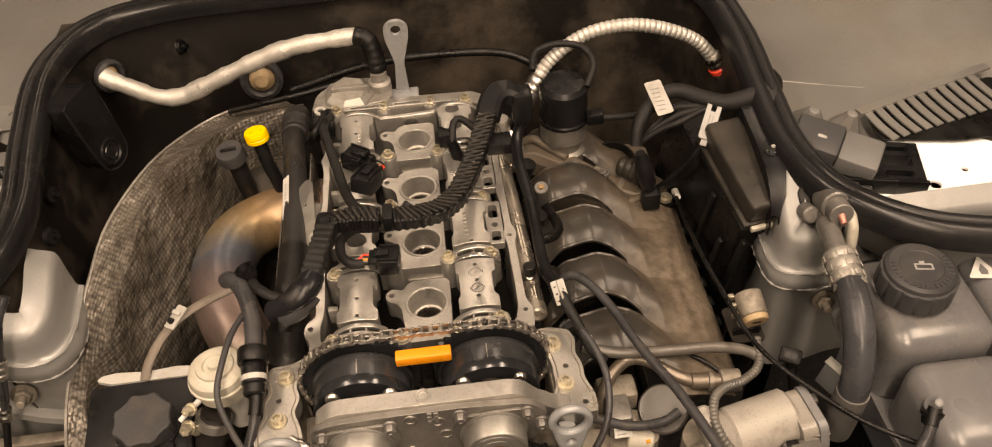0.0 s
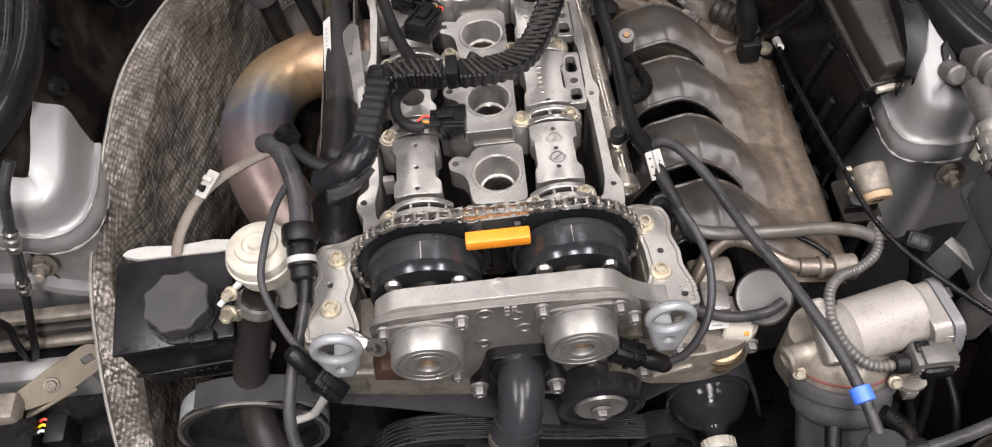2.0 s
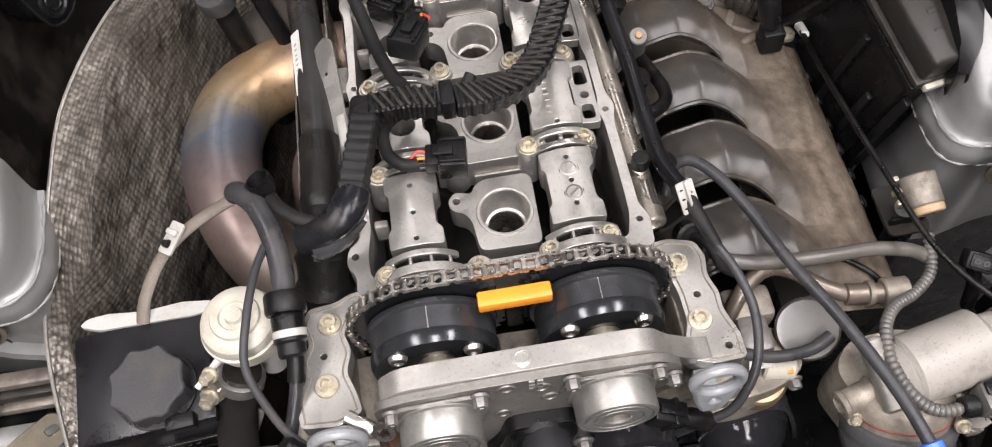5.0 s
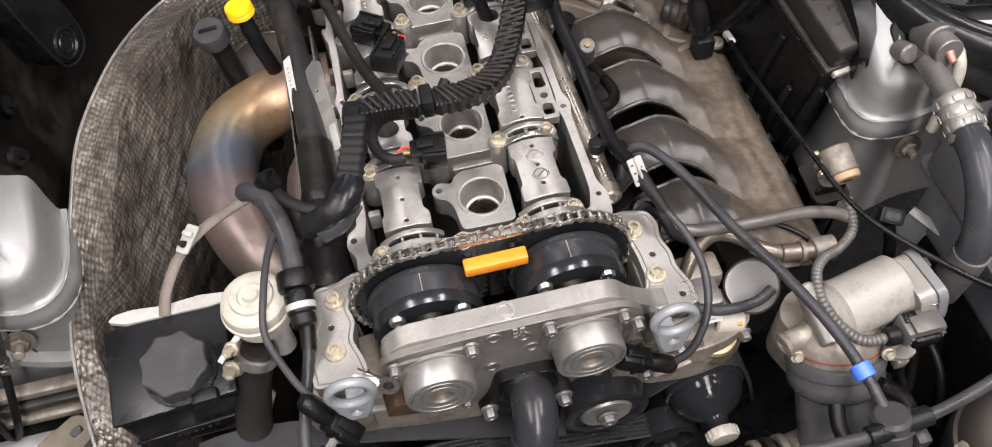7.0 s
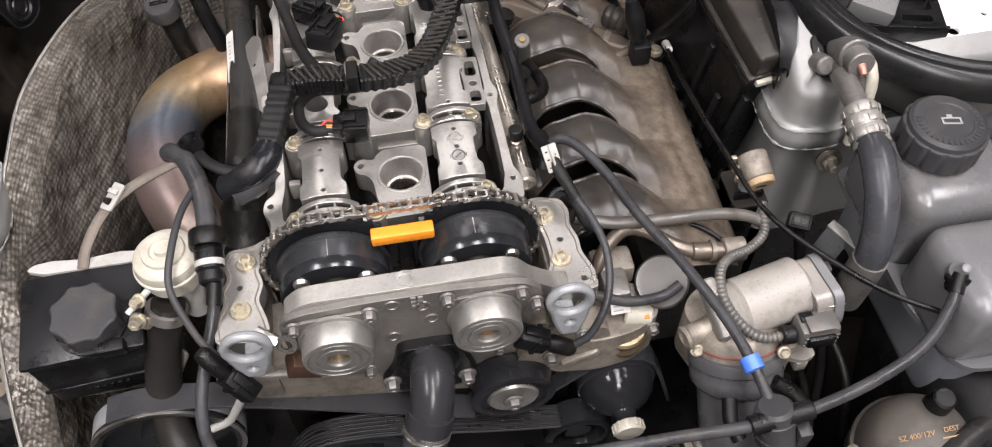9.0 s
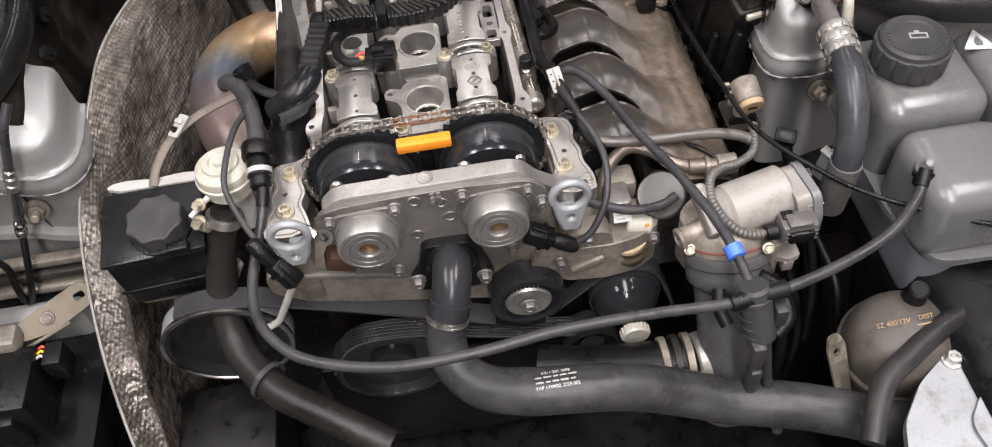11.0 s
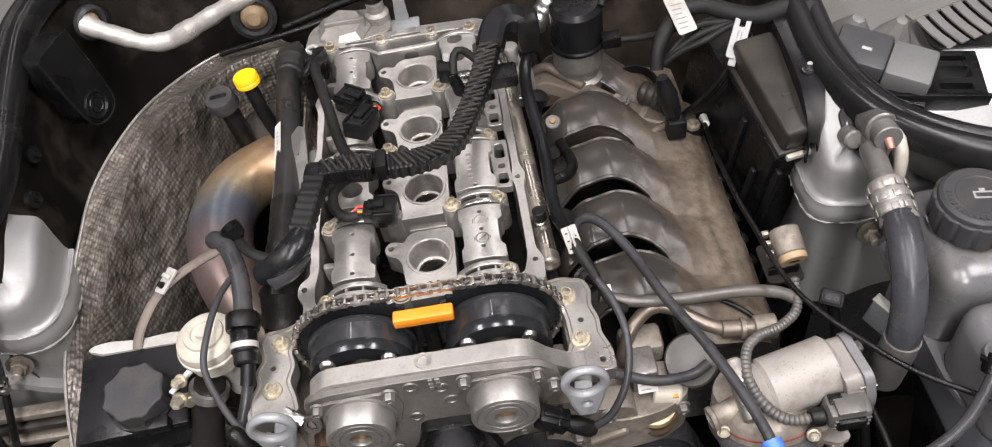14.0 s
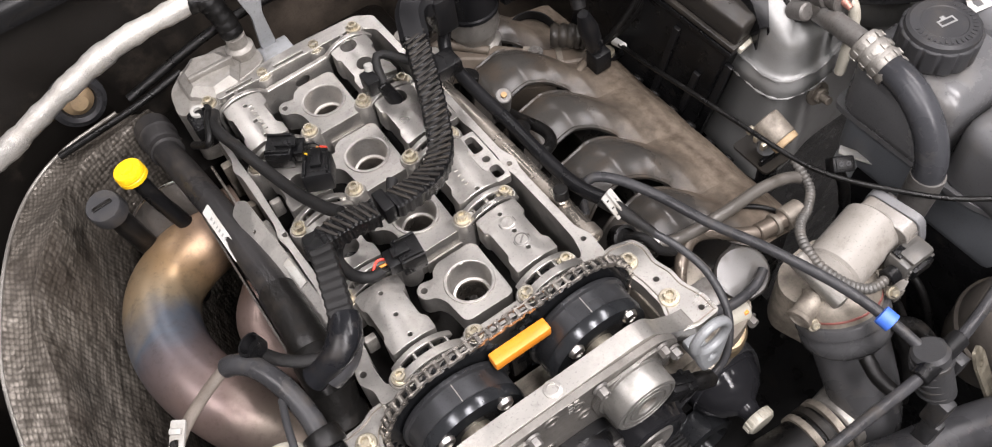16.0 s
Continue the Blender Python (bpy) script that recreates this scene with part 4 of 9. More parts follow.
for cx in (-0.070, 0.056):
    base = rounded([(cx - 0.040, CAM_Z + 0.012), (cx - 0.030, CAM_Z + 0.030), (cx + 0.03, CAM_Z + 0.033), (cx + 0.041, CAM_Z + 0.012), (cx + 0.030, CAM_Z - 0.026), (cx, CAM_Z - 0.036), (cx - 0.03, CAM_Z - 0.026)], 0.012)
    part("magnet_seat", plate(B(), base, 0.155, 0.158, [], FRONT), COVER, cover, bevel=0.001)
    mg = part("magnet", lathe(B(), (cx, -0.156, CAM_Z), -Y, [(0.0325, 0), (0.0325, 0.003), (0.0302, 0.004), (0.0300, 0.0215), (0.0290, 0.0235), (0.0262, 0.0240), (0.0256, 0.0225), (0.0242, 0.0225), (0.0238, 0.0240), (0.0190, 0.0240), (0.0185, 0.0226), (0.0172, 0.0226), (0.0168, 0.0240), (0.0105, 0.0240), (0.0092, 0.0225), (0.0090, 0.006)], 64), MAGNET, cover, "round turned magnet housing")
    part("bore_bush", lathe(B(), (cx, -0.162, CAM_Z), -Y, [(0.0089, 0.012), (0.0072, 0.0118), (0.0070, 0.001), (0, 0.0008)], 28), BRONZE, mg, "bronze bush in the bore")
for bx, bz, r in ((-0.102, 0.891, 0.0052), (-0.039, 0.896, 0.0058), (0.026, 0.900, 0.0058), (0.088, 0.893, 0.0055), (0.101, 0.873, 0.0058), (-0.090, 0.815, 0.006), (-0.051, 0.798, 0.006), (0.068, 0.803, 0.006)):
    part("bolt", hexbolt(B(), (bx, -0.156, bz), -Y, r * 0.88, 0.009, 1.35), DULL, cover)
for bx, bz in ((-0.020, 0.898), (0.011, 0.868), (-0.024, 0.847), (0.005, 0.89)):
    part("cast_boss", lathe(B(), (bx, -0.154, bz), -Y, [(0.0075, 0), (0.0066, 0.0022), (0.005, 0.0022), (0.0045, 0.0012), (0, 0.0012)], 20), COVER, cover)
for r in range(3):
    for c in range(2):
        part("cast_mark", box(B(), (-0.004 + 0.006 * c, -0.1562, 0.902 - 0.006 * r), (0.0 + 0.006 * c, -0.1548, 0.9055 - 0.006 * r)), ALU, cover)
bm = tube(B(), [(-0.134, -0.150, 0.884), (-0.124, -0.157, 0.884), (-0.117, -0.161, 0.880)], 0.0050, flat=0.35)
part("ground_strap", bm, STEEL, cover, "flat crimped ground terminal")
part("ring_terminal", lathe(B(), (-0.110, -0.163, 0.877), (-0.2, -1, 0.5), [(0.0045, 0), (0.009, 0), (0.009, 0.002), (0.0045, 0.002), (0.0045, 0)], 24, caps=False), STEEL, cover)


def lifting_eye(at, low, lean):
    """A thick rounded ring standing nearly upright that narrows into a tongue below."""
    cx, y, cz = at
    eye = thing("lifting_eye", None, None, "grey painted steel lifting eye bolted to the timing case", "lifting eye", group="lifting eyes", at=(cx, y, low))
    m = Matrix.Translation(at) @ pose(0, 0, 0, lean, 0, 0) @ FRONT
    drop = low - cz
    ol = arc_pts(0, 0, 0.0208, -32, 212, 30) + [(-0.0150, -0.024), (-0.0120, drop * 0.75), (-0.0085, drop), (0.0085, drop), (0.0120, drop * 0.75), (0.0150, -0.024)]
    part("ring", plate(B(), ol, -0.0042, 0.0042, [circle(0, 0.0, 0.0132, 26), circle(0, -0.026, 0.0028, 12)], m), GREYMETAL, eye, bevel=0.0030, smooth=60)
    part("rear_foot", box(B(), (cx - 0.008, y + 0.004, low), (cx + 0.008, y + 0.022, low + 0.012), 0.002), GREYMETAL, eye)
    return eye


lifting_eye((0.1265, -0.172, 0.8905), 0.845, -5)
lifting_eye((-0.1385, -0.173, 0.8985), 0.858, -3)
pgb = thing("brown_plug", None, None, "brown plastic plug below the cover magnet", "plug", at=(-0.100, -0.16, 0.828))
m = Matrix.Translation((-0.101, -0.160, 0.838)) @ pose(0, 0, 0, 0, 28, 6)
BROWN = surface("brown_plastic", (0.050, 0.028, 0.018), 0.4, 0.0, 0.2, 90, 0.2, 700, GRIME, 0.3, 40)
part("shell", box(B(), (-0.016, -0.012, -0.010), (0.014, 0.010, 0.010), 0.002, m), BROWN, pgb)
part("collar", box(B(), (0.012, -0.009, -0.008), (0.024, 0.008, 0.008), 0.002, m), BLACK, pgb)

# rear eye and rear housing
eye = thing("lifting_eye", None, None, "grey painted upright lifting eye behind the head", "lifting eye", group="lifting eyes", at=(-0.01, 0.365, 0.88))
ol = rounded([(-0.016, 0.885), (0.002, 0.885), (0.000, 0.93), (0.010, 0.968), (0.011, 0.985), (0.002, 0.994), (-0.012, 0.994), (-0.021, 0.985), (-0.021, 0.968), (-0.012, 0.93)], 0.006)
part("blade", plate(B(), ol, -0.374, -0.369, [circle(-0.005, 0.980, 0.0065, 18)], FRONT), GREYMETAL, eye, bevel=0.0012)
part("foot", box(B(), (-0.022, 0.348, 0.880), (0.014, 0.374, 0.887), 0.002), GREYMETAL, eye)
vp = thing("vacuum_pump", None, None, "cast aluminium pump housing at the rear of the head", "pump", at=(-0.07, 0.365, 0.84))
part("body", plate(B(), rounded([(-0.128, 0.330), (-0.104, 0.325), (-0.02, 0.346), (-0.022, 0.385), (-0.05, 0.398), (-0.095, 0.395), (-0.122, 0.37)], 0.012), 0.82, 0.893), CAST, vp, bevel=0.006)
part("dome", lathe(B(), (-0.078, 0.360, 0.89), (0.05, -0.1, 1), [(0.036, 0), (0.033, 0.008), (0.024, 0.016), (0, 0.018)], 7), CAST, vp, "angular cast lid", bevel=0.002, smooth=10)
part("lid_rib", box(B(), (-0.100, 0.352, 0.898), (-0.050, 0.358, 0.912), 0.002), CAST, vp)
part("nozzle", lathe(B(), (-0.036, 0.372, 0.885), Z, [(0.015, 0), (0.015, 0.018), (0.011, 0.022), (0.011, 0.034)], 24), CAST, vp)
for bx, by in ((-0.095, 0.345), (-0.058, 0.350), (-0.10, 0.378)):
    part("bolt", hexbolt(B(), (bx, by, 0.892), Z, 0.005, 0.008, 1.4), CAST, vp)

# ---- hoses, harness and fittings over the engine ----


def hose(name, pts, r, material, label, category="hose", **kw):
    return thing(name, tube(B(), pts, r, **kw), material, label, category, smooth=60)


def band(bm, at, axis, r, wide, lip=0.0008):
    return lathe(bm, Vector(at) - Vector(axis).normalized() * wide / 2, axis, [(r, 0), (r + lip, 0.0004), (r + lip, wide - 0.0004), (r, wide)], 28)


# breather pipe with label, collar and elbow
PIPE = surface("dusty_pipe_plastic", (0.021, 0.020, 0.020), 0.34, 0.0, 0.35, 60, 0.3, 600, (0.055, 0.046, 0.037), 0.26, 26, spec=0.35)
bp = thing("breather_pipe", None, None, "thick black breather pipe with a white label strip", "pipe", at=(-0.142, 0.16, 0.85))
part("pipe", tube(B(), [(-0.157, 0.335, 0.862), (-0.150, 0.27, 0.876), (-0.143, 0.19, 0.884), (-0.140, 0.12, 0.888), (-0.139, 0.085, 0.889)], 0.0142, seg=24), PIPE, bp)
part("sleeve", tube(B(), [(-0.139, 0.088, 0.889), (-0.139, 0.05, 0.889), (-0.141, 0.015, 0.884), (-0.145, -0.012, 0.872), (-0.150, -0.03, 0.845), (-0.152, -0.04, 0.80)], lambda t: 0.0172 + 0.0045 * min(1, max(0, t - 0.25) * 3) + 0.0016 * math.sin(t * 47) * (t > 0.3) + 0.001 * math.sin(t * 83), seg=24), surface("wrinkled_sleeve", (0.009, 0.0085, 0.008), 0.42, 0.0, 0.4, 60, 0.7, 160, (0.036, 0.029, 0.023), 0.26, 30, spec=0.27), bp, "wrinkled dusty rubber sleeve")
part("collar", lathe(B(), (-0.155, 0.325, 0.863), (-0.02, 0.98, -0.2), [(0.0142, 0), (0.0175, 0.002), (0.0175, 0.010), (0.016, 0.012), (0.0185, 0.016), (0.0185, 0.03), (0.0205, 0.033), (0.0195, 0.055), (0.014, 0.062)], 28), PIPE, bp)
lab = B()
m = Matrix.Translation(Vector((-0.1425, 0.172, 0.885)) + Vector((-0.66, -0.05, 0.75)).normalized() * 0.0139) @ basis((-0.66, -0.05, 0.75), (0.75, 0.0, 0.66))
plate(lab, rounded([(-0.0055, -0.034), (0.0055, -0.034), (0.0055, 0.034), (-0.0055, 0.034)], 0.0015), 0.0, 0.0006, [], m)
lb = part("label", lab, WHITE, bp, "white printed label strip")
for k in range(9):
    bb = B()
    box(bb, (-0.0020, -0.026 + k * 0.0056, 0.0006), (0.0012, -0.0248 + k * 0.0056 + 0.0006 * (k % 3), 0.0008), 0, m)
    part("print_bar", bb, CLIPGREY, lb)

# flat ribbed conduit across the head
cond = thing("cable_conduit", None, None, "ribbed black plastic cable conduit lying across the head", "cable conduit", at=(-0.01, 0.09, 0.92))


def rib_section(w, h, deep=0.0009):
    def sec(i, n):
        k = i % 4
        s = -deep if k in (0, 1) else 0.0
        ww, hh = w + s, h + s
        c = 0.0016
        return [(-ww, -hh + c), (-ww, hh - c), (-ww + c, hh), (ww - c, hh), (ww, hh - c), (ww, -hh + c), (ww - c, -hh), (-ww + c, -hh)]
    return sec


part("lower_run", sweep(B(), spline([(-0.108, -0.002, 0.940), (-0.102, 0.018, 0.944), (-0.096, 0.040, 0.947), (-0.092, 0.058, 0.948)], 0.0019), rib_section(0.0105, 0.0085, 0.0007)), CLOTH, cond, smooth=20)
part("elbow", box(B(), (-0.104, 0.052, 0.938), (-0.084, 0.077, 0.9565), 0.006, Matrix.Translation((-0.093, 0.062, 0)) @ pose(0, 0, 0, 0, 0, -8) @ Matrix.Translation((0.093, -0.062, 0))), BLACK, cond)
part("cross_run", sweep(B(), spline([(-0.09, 0.066, 0.947), (-0.060, 0.066, 0.948), (-0.036, 0.063, 0.947)], 0.0019), rib_section(0.0105, 0.0095)), BLACK, cond, smooth=20)
part("joint", box(B(), (-0.033, 0.052, 0.937), (-0.022, 0.076, 0.9575), 0.002), BLACK, cond)
part("main_run", sweep(B(), spline([(-0.022, 0.062, 0.946), (0.004, 0.064, 0.944), (0.027, 0.073, 0.941), (0.045, 0.092, 0.938), (0.057, 0.115, 0.938), (0.068, 0.140, 0.940), (0.079, 0.168, 0.944), (0.089, 0.195, 0.949), (0.096, 0.216, 0.954)], 0.0019), rib_section(0.0118, 0.0085)), BLACK, cond, smooth=20)
def rungs(pts, w, h, lean):
    """Slanting raised rungs along the flat top of a conduit."""
    path = spline(pts, 0.0056)
    for a, b in zip(path[1:], path[2:]):
        side = (b - a).cross(Z).normalized()
        m = Matrix.Translation(a) @ basis(side.cross(b - a).normalized(), side) @ Matrix.Rotation(radians(lean), 4, "Z")
        part("rung", box(B(), (-w, -0.0013, h - 0.001), (w, 0.0013, h + 0.0009), 0.0005, m), DUSTY, cond)


rungs([(-0.086, 0.066, 0.947), (-0.060, 0.066, 0.948), (-0.036, 0.063, 0.947)], 0.0105, 0.0095, 28)
rungs([(-0.020, 0.062, 0.946), (0.004, 0.064, 0.944), (0.027, 0.073, 0.941), (0.045, 0.092, 0.938), (0.057, 0.115, 0.938), (0.068, 0.140, 0.940), (0.079, 0.168, 0.944), (0.089, 0.195, 0.949), (0.095, 0.212, 0.953)], 0.0115, 0.0085, 28)
part("branch", box(B(), (0.088, 0.165, 0.928), (0.118, 0.190, 0.944), 0.003), BLACK, cond)
part("end_cover", sweep(B(), spline([(0.093, 0.208, 0.952), (0.104, 0.232, 0.962), (0.120, 0.241, 0.963), (0.136, 0.238, 0.956)], 0.004), [(-0.014, -0.010), (-0.014, 0.004), (-0.009, 0.009), (0.009, 0.009), (0.014, 0.004), (0.014, -0.010)]), SATIN, cond, smooth=30)
part("end_hood", box(B(), (0.126, 0.222, 0.922), (0.150, 0.248, 0.966), 0.004), SATIN, cond)
part("tape", tube(B(), [(-0.106, 0.0, 0.940), (-0.113, -0.014, 0.938), (-0.126, -0.023, 0.934), (-0.140, -0.024, 0.926), (-0.150, -0.020, 0.916)], lambda t: 0.0125 + 0.002 * math.sin(t * 6), seg=20, flat=0.8), surface("glossy_tape", (0.0100, 0.0105, 0.0125), 0.38, 0.0, 0.3, 60, 0.35, 130, (0.035, 0.029, 0.024), 0.2, 40, spec=0.25), cond, "glossy black wrapped tape")
part("grey_foot", tube(B(), [(-0.110, -0.012, 0.928), (-0.124, -0.024, 0.921), (-0.14, -0.026, 0.913)], 0.012, seg=14), HOSE, cond)

# coil plugs


def coil_plug(at, turn, wires, tilt=0.0, long=0.030):
    c = thing("coil_connector", None, None, "black coil connector with coloured wires lying on the head", "connector", group="coil connectors", at=at)
    m = Matrix.Translation(at) @ pose(0, 0, 0, tilt, 0, turn)
    part("shell", box(B(), (-0.0135, -long / 2, -0.010), (0.0135, long / 2, 0.010), 0.0018, m), BLACK, c)
    part("collar", box(B(), (-0.0095, -long / 2 - 0.010, -0.006), (0.0095, -long / 2 + 0.001, 0.007), 0.0015, m), BLACK, c)
    part("latch", box(B(), (-0.005, -long / 2 - 0.004, 0.010), (0.005, long / 2 - 0.010, 0.0135), 0.001, m), BLACK, c)
    for s in (-1, 1):
        part("rail", box(B(), (s * 0.010 - 0.0012, -long / 2 + 0.002, 0.009), (s * 0.010 + 0.0012, long / 2 - 0.001, 0.0125), 0.0006, m), BLACK, c)
    for k in range(4):
        bb = B()
        cyl(bb, m @ Vector((-0.006 + 0.004 * k, long / 2 - 0.006, 0.0095)), m @ Vector((-0.006 + 0.004 * k, long / 2 - 0.006, 0.0104)), 0.0011, None, 8)
        part("pin_mark", bb, VOID, c)
    for k, mt in enumerate(wires):
        u = -0.005 + 0.005 * k
        pts = [m @ Vector((u, -long / 2 - 0.008, 0)), m @ Vector((u * 1.4, -long / 2 - 0.016, 0.001)), m @ Vector((u * 0.6 + 0.003, -long / 2 - 0.024, -0.003))]
        part("wire", tube(B(), pts, 0.0012, seg=8, step=0.003), mt, c)
    return c


coil_plug((-0.031, 0.028, 0.921), -97, (RED, ORANGE, RUBBER), 0, 0.022)
coil_plug((-0.052, 0.148, 0.928), 154, (RED, ORANGE, RUBBER), 10)
coil_plug((-0.066, 0.205, 0.914), 55, (YELLOW, RUBBER, RUBBER), 0, 0.026)


def cable(name, pts, r, material, label, **kw):
    return hose(name, pts, r, material, label, "cable", **kw)


cable("taped_cable", [(-0.098, 0.29, 0.915), (-0.105, 0.262, 0.922), (-0.097, 0.222, 0.922), (-0.088, 0.185, 0.920), (-0.078, 0.140, 0.926), (-0.068, 0.105, 0.936), (-0.060, 0.085, 0.944)], 0.0058, CLOTH, "black taped cable running along the head into the conduit")
cable("coil_lead", [(-0.006, 0.092, 0.938), (-0.018, 0.078, 0.932), (-0.04, 0.072, 0.926), (-0.066, 0.078, 0.922), (-0.082, 0.064, 0.920), (-0.080, 0.040, 0.920), (-0.068, 0.028, 0.920), (-0.058, 0.028, 0.920)], 0.0052, CLOTH, "thin taped lead looping to the coil connector")
cable("sensor_lead", [(-0.13, 0.28, 0.90), (-0.118, 0.255, 0.918), (-0.108, 0.275, 0.922), (-0.102, 0.29, 0.92)], 0.004, RUBBER, "short black looped sensor lead")

# sensor plug on the right cap
sp = thing("cam_sensor", None, None, "small black sensor plug standing in a cap", "sensor", at=(0.047, 0.21, 0.90))
part("body", cyl(B(), (0.056, 0.200, 0.898), (0.048, 0.208, 0.925), 0.0075, 0.0065, 18, 0.001), BLACK, sp)
part("plug", box(B(), (0.034, 0.205, 0.915), (0.048, 0.225, 0.933), 0.002), BLACK, sp)
part("lead", tube(B(), [(0.05, 0.205, 0.925), (0.054, 0.222, 0.938), (0.064, 0.225, 0.94), (0.085, 0.195, 0.938)], 0.0045), CLOTH, sp)
part("seal", lathe(B(), (0.045, 0.222, 0.933), (0.2, 0.3, 1), [(0.0045, 0), (0.0045, 0.006), (0, 0.006)], 12), PALE, sp)
cs = thing("rear_sensor", None, None, "black sensor plug with a pale clip at the rear corner", "sensor", at=(-0.108, 0.298, 0.89))
part("body", box(B(), (-0.122, 0.276, 0.888), (-0.096, 0.306, 0.918), 0.004), BLACK, cs)
part("clip", lathe(B(), (-0.110, 0.298, 0.918), Z, [(0.004, 0), (0.0075, 0), (0.0075, 0.003), (0.004, 0.003), (0.004, 0)], 16, arc=270, caps=False), PALE, cs)

# fuel rail with valve
fr = thing("fuel_rail", None, None, "bright steel fuel rail tube beside the head", "fuel rail", at=(0.11, 0.12, 0.86))
part("tube", tube(B(), [(0.104, 0.275, 0.878), (0.108, 0.20, 0.879), (0.1125, 0.10, 0.879), (0.115, 0.03, 0.878), (0.1165, -0.028, 0.877)], 0.0094, seg=24), RAIL, fr)
part("end_nut", lathe(B(), (0.1163, -0.022, 0.877), (0.02, -1, 0), [(0.0088, 0), (0.0105, 0.001), (0.0105, 0.012), (0.009, 0.0135), (0.006, 0.0137), (0.005, 0.010), (0, 0.010)], 24), RAIL, fr)
part("valve", lathe(B(), (0.1145, 0.010, 0.882), Z, [(0.0055, 0), (0.0055, 0.008), (0.0042, 0.009), (0.0042, 0.013)], 18), RAIL, fr)
part("valve_cap", cyl(B(), (0.1145, 0.010, 0.894), (0.1145, 0.011, 0.9055), 0.0072, 0.0068, 20, 0.0008), RUBBER, fr, "black rubber valve cap")
part("tube", tube(B(), [(0.100, 0.30, 0.882), (0.101, 0.20, 0.884), (0.103, 0.10, 0.885), (0.1045, 0.02, 0.884)], 0.0042, seg=14), RAIL, fr)
for k in range(4):
    part("injector_clip", box(B(), (0.104, 0.09 * k - 0.006 + 0.03, 0.862), (0.122, 0.09 * k + 0.006 + 0.03, 0.873), 0.002), RAIL, fr)
for k in range(4):
    inj = thing("injector", lathe(B(), (0.124, 0.02 + 0.09 * k, 0.82), (0.25, 0, 1), [(0.009, 0), (0.010, 0.02), (0.008, 0.03), (0.008, 0.05), (0.0105, 0.052), (0.0105, 0.062), (0, 0.064)], 20), RUBBER, "dark fuel injector below the rail", "injector", group="injectors")

# wiring loom beside the rail
lm = thing("wiring_loom", None, None, "black sheathed wiring loom beside the fuel rail", "wiring loom", at=(0.135, 0.06, 0.87))
part("sheath", tube(B(), [(0.143, 0.235, 0.93), (0.130, 0.225, 0.905), (0.127, 0.19, 0.893), (0.132, 0.12, 0.886), (0.131, 0.06, 0.890), (0.131, 0.01, 0.898), (0.138, -0.024, 0.906)], 0.0068, seg=16), SATIN, lm)
part("taped_end", tube(B(), [(0.137, -0.020, 0.905), (0.146, -0.046, 0.899), (0.156, -0.068, 0.889)], lambda t: 0.0078 - 0.0035 * t, seg=14), CLOTH, lm)
part("lead", tube(B(), [(0.154, -0.064, 0.890), (0.166, -0.090, 0.883), (0.172, -0.122, 0.874), (0.166, -0.155, 0.858), (0.148, -0.176, 0.836), (0.128, -0.180, 0.822)], 0.0036, seg=12), HOSE, lm)
m = Matrix.Translation((0.1395, -0.033, 0.9085)) @ pose(0, 0, 0, 42, 6, 20)
cl = plate(B(), rounded([(-0.0075, -0.0125), (0.0075, -0.0125), (0.0075, 0.0125), (-0.0075, 0.0125)], 0.0015), 0.0, 0.0012, [circle(0.0045, 0.002, 0.0009, 10)], m)
box(cl, (-0.0012, -0.0125, 0.0008), (0.0010, 0.0125, 0.0042), 0.0006, m)
wc = part("marker_clip", cl, PALE, lm, "pale grey plastic marker clip")
for k in range(3):
    part("tooth", box(B(), (-0.0055, -0.009 + 0.0075 * k, 0.001), (-0.0030, -0.0078 + 0.0075 * k, 0.0019), 0.0002, m), BLACK, wc)
br = thing("bypass_tube", tube(B(), [(0.152, 0.165, 0.845), (0.160, 0.10, 0.868), (0.150, 0.075, 0.878), (0.134, 0.068, 0.882)], 0.006), RUBBER, "short black rubber branch hose", "hose")

# vacuum hose with blue clip, purge valve
vh = thing("vacuum_hose", None, None, "dark grey rubber vacuum hose with a blue clip", "hose", at=(0.21, -0.1, 0.82))
part("hose", tube(B(), [(0.142, 0.012, 0.838), (0.150, 0.028, 0.853), (0.164, 0.028, 0.862), (0.180, 0.010, 0.864), (0.198, -0.026, 0.862), (0.216, -0.075, 0.858), (0.240, -0.130, 0.856), (0.261, -0.190, 0.853), (0.2715, -0.235, 0.848), (0.276, -0.268, 0.842)], 0.0050, seg=16), HOSE, vh)
part("clip", lathe(B(), (0.2700, -0.229, 0.849), (0.17, -0.95, -0.2), [(0.0052, 0), (0.0088, 0.001), (0.0088, 0.013), (0.0052, 0.014)], 24), BLUE, vh, "bright blue plastic clip")
part("tail", tube(B(), [(0.288, -0.300, 0.795), (0.292, -0.306, 0.765), (0.298, -0.315, 0.72), (0.31, -0.34, 0.66)], 0.0055, seg=14), HOSE, vh)

VALVE = surface("dusty_valve_plastic", (0.030, 0.030, 0.031), 0.34, 0.0, 0.3, 60, 0.25, 500, (0.075, 0.063, 0.050), 0.24, 30)
pv = thing("purge_valve", None, None, "black plastic purge valve joining three hoses", "valve", at=(0.275, -0.29, 0.81))
part("body", cyl(B(), (0.2755, -0.276, 0.850), (0.284, -0.300, 0.792), 0.0158, 0.0150, 28, 0.003), VALVE, pv)
part("flange", cyl(B(), (0.2770, -0.280, 0.840), (0.2777, -0.282, 0.835), 0.0178, None, 28, 0.0008), VALVE, pv)
part("plug", box(B(), (0.271, -0.318, 0.758), (0.285, -0.300, 0.800), 0.003), VALVE, pv)
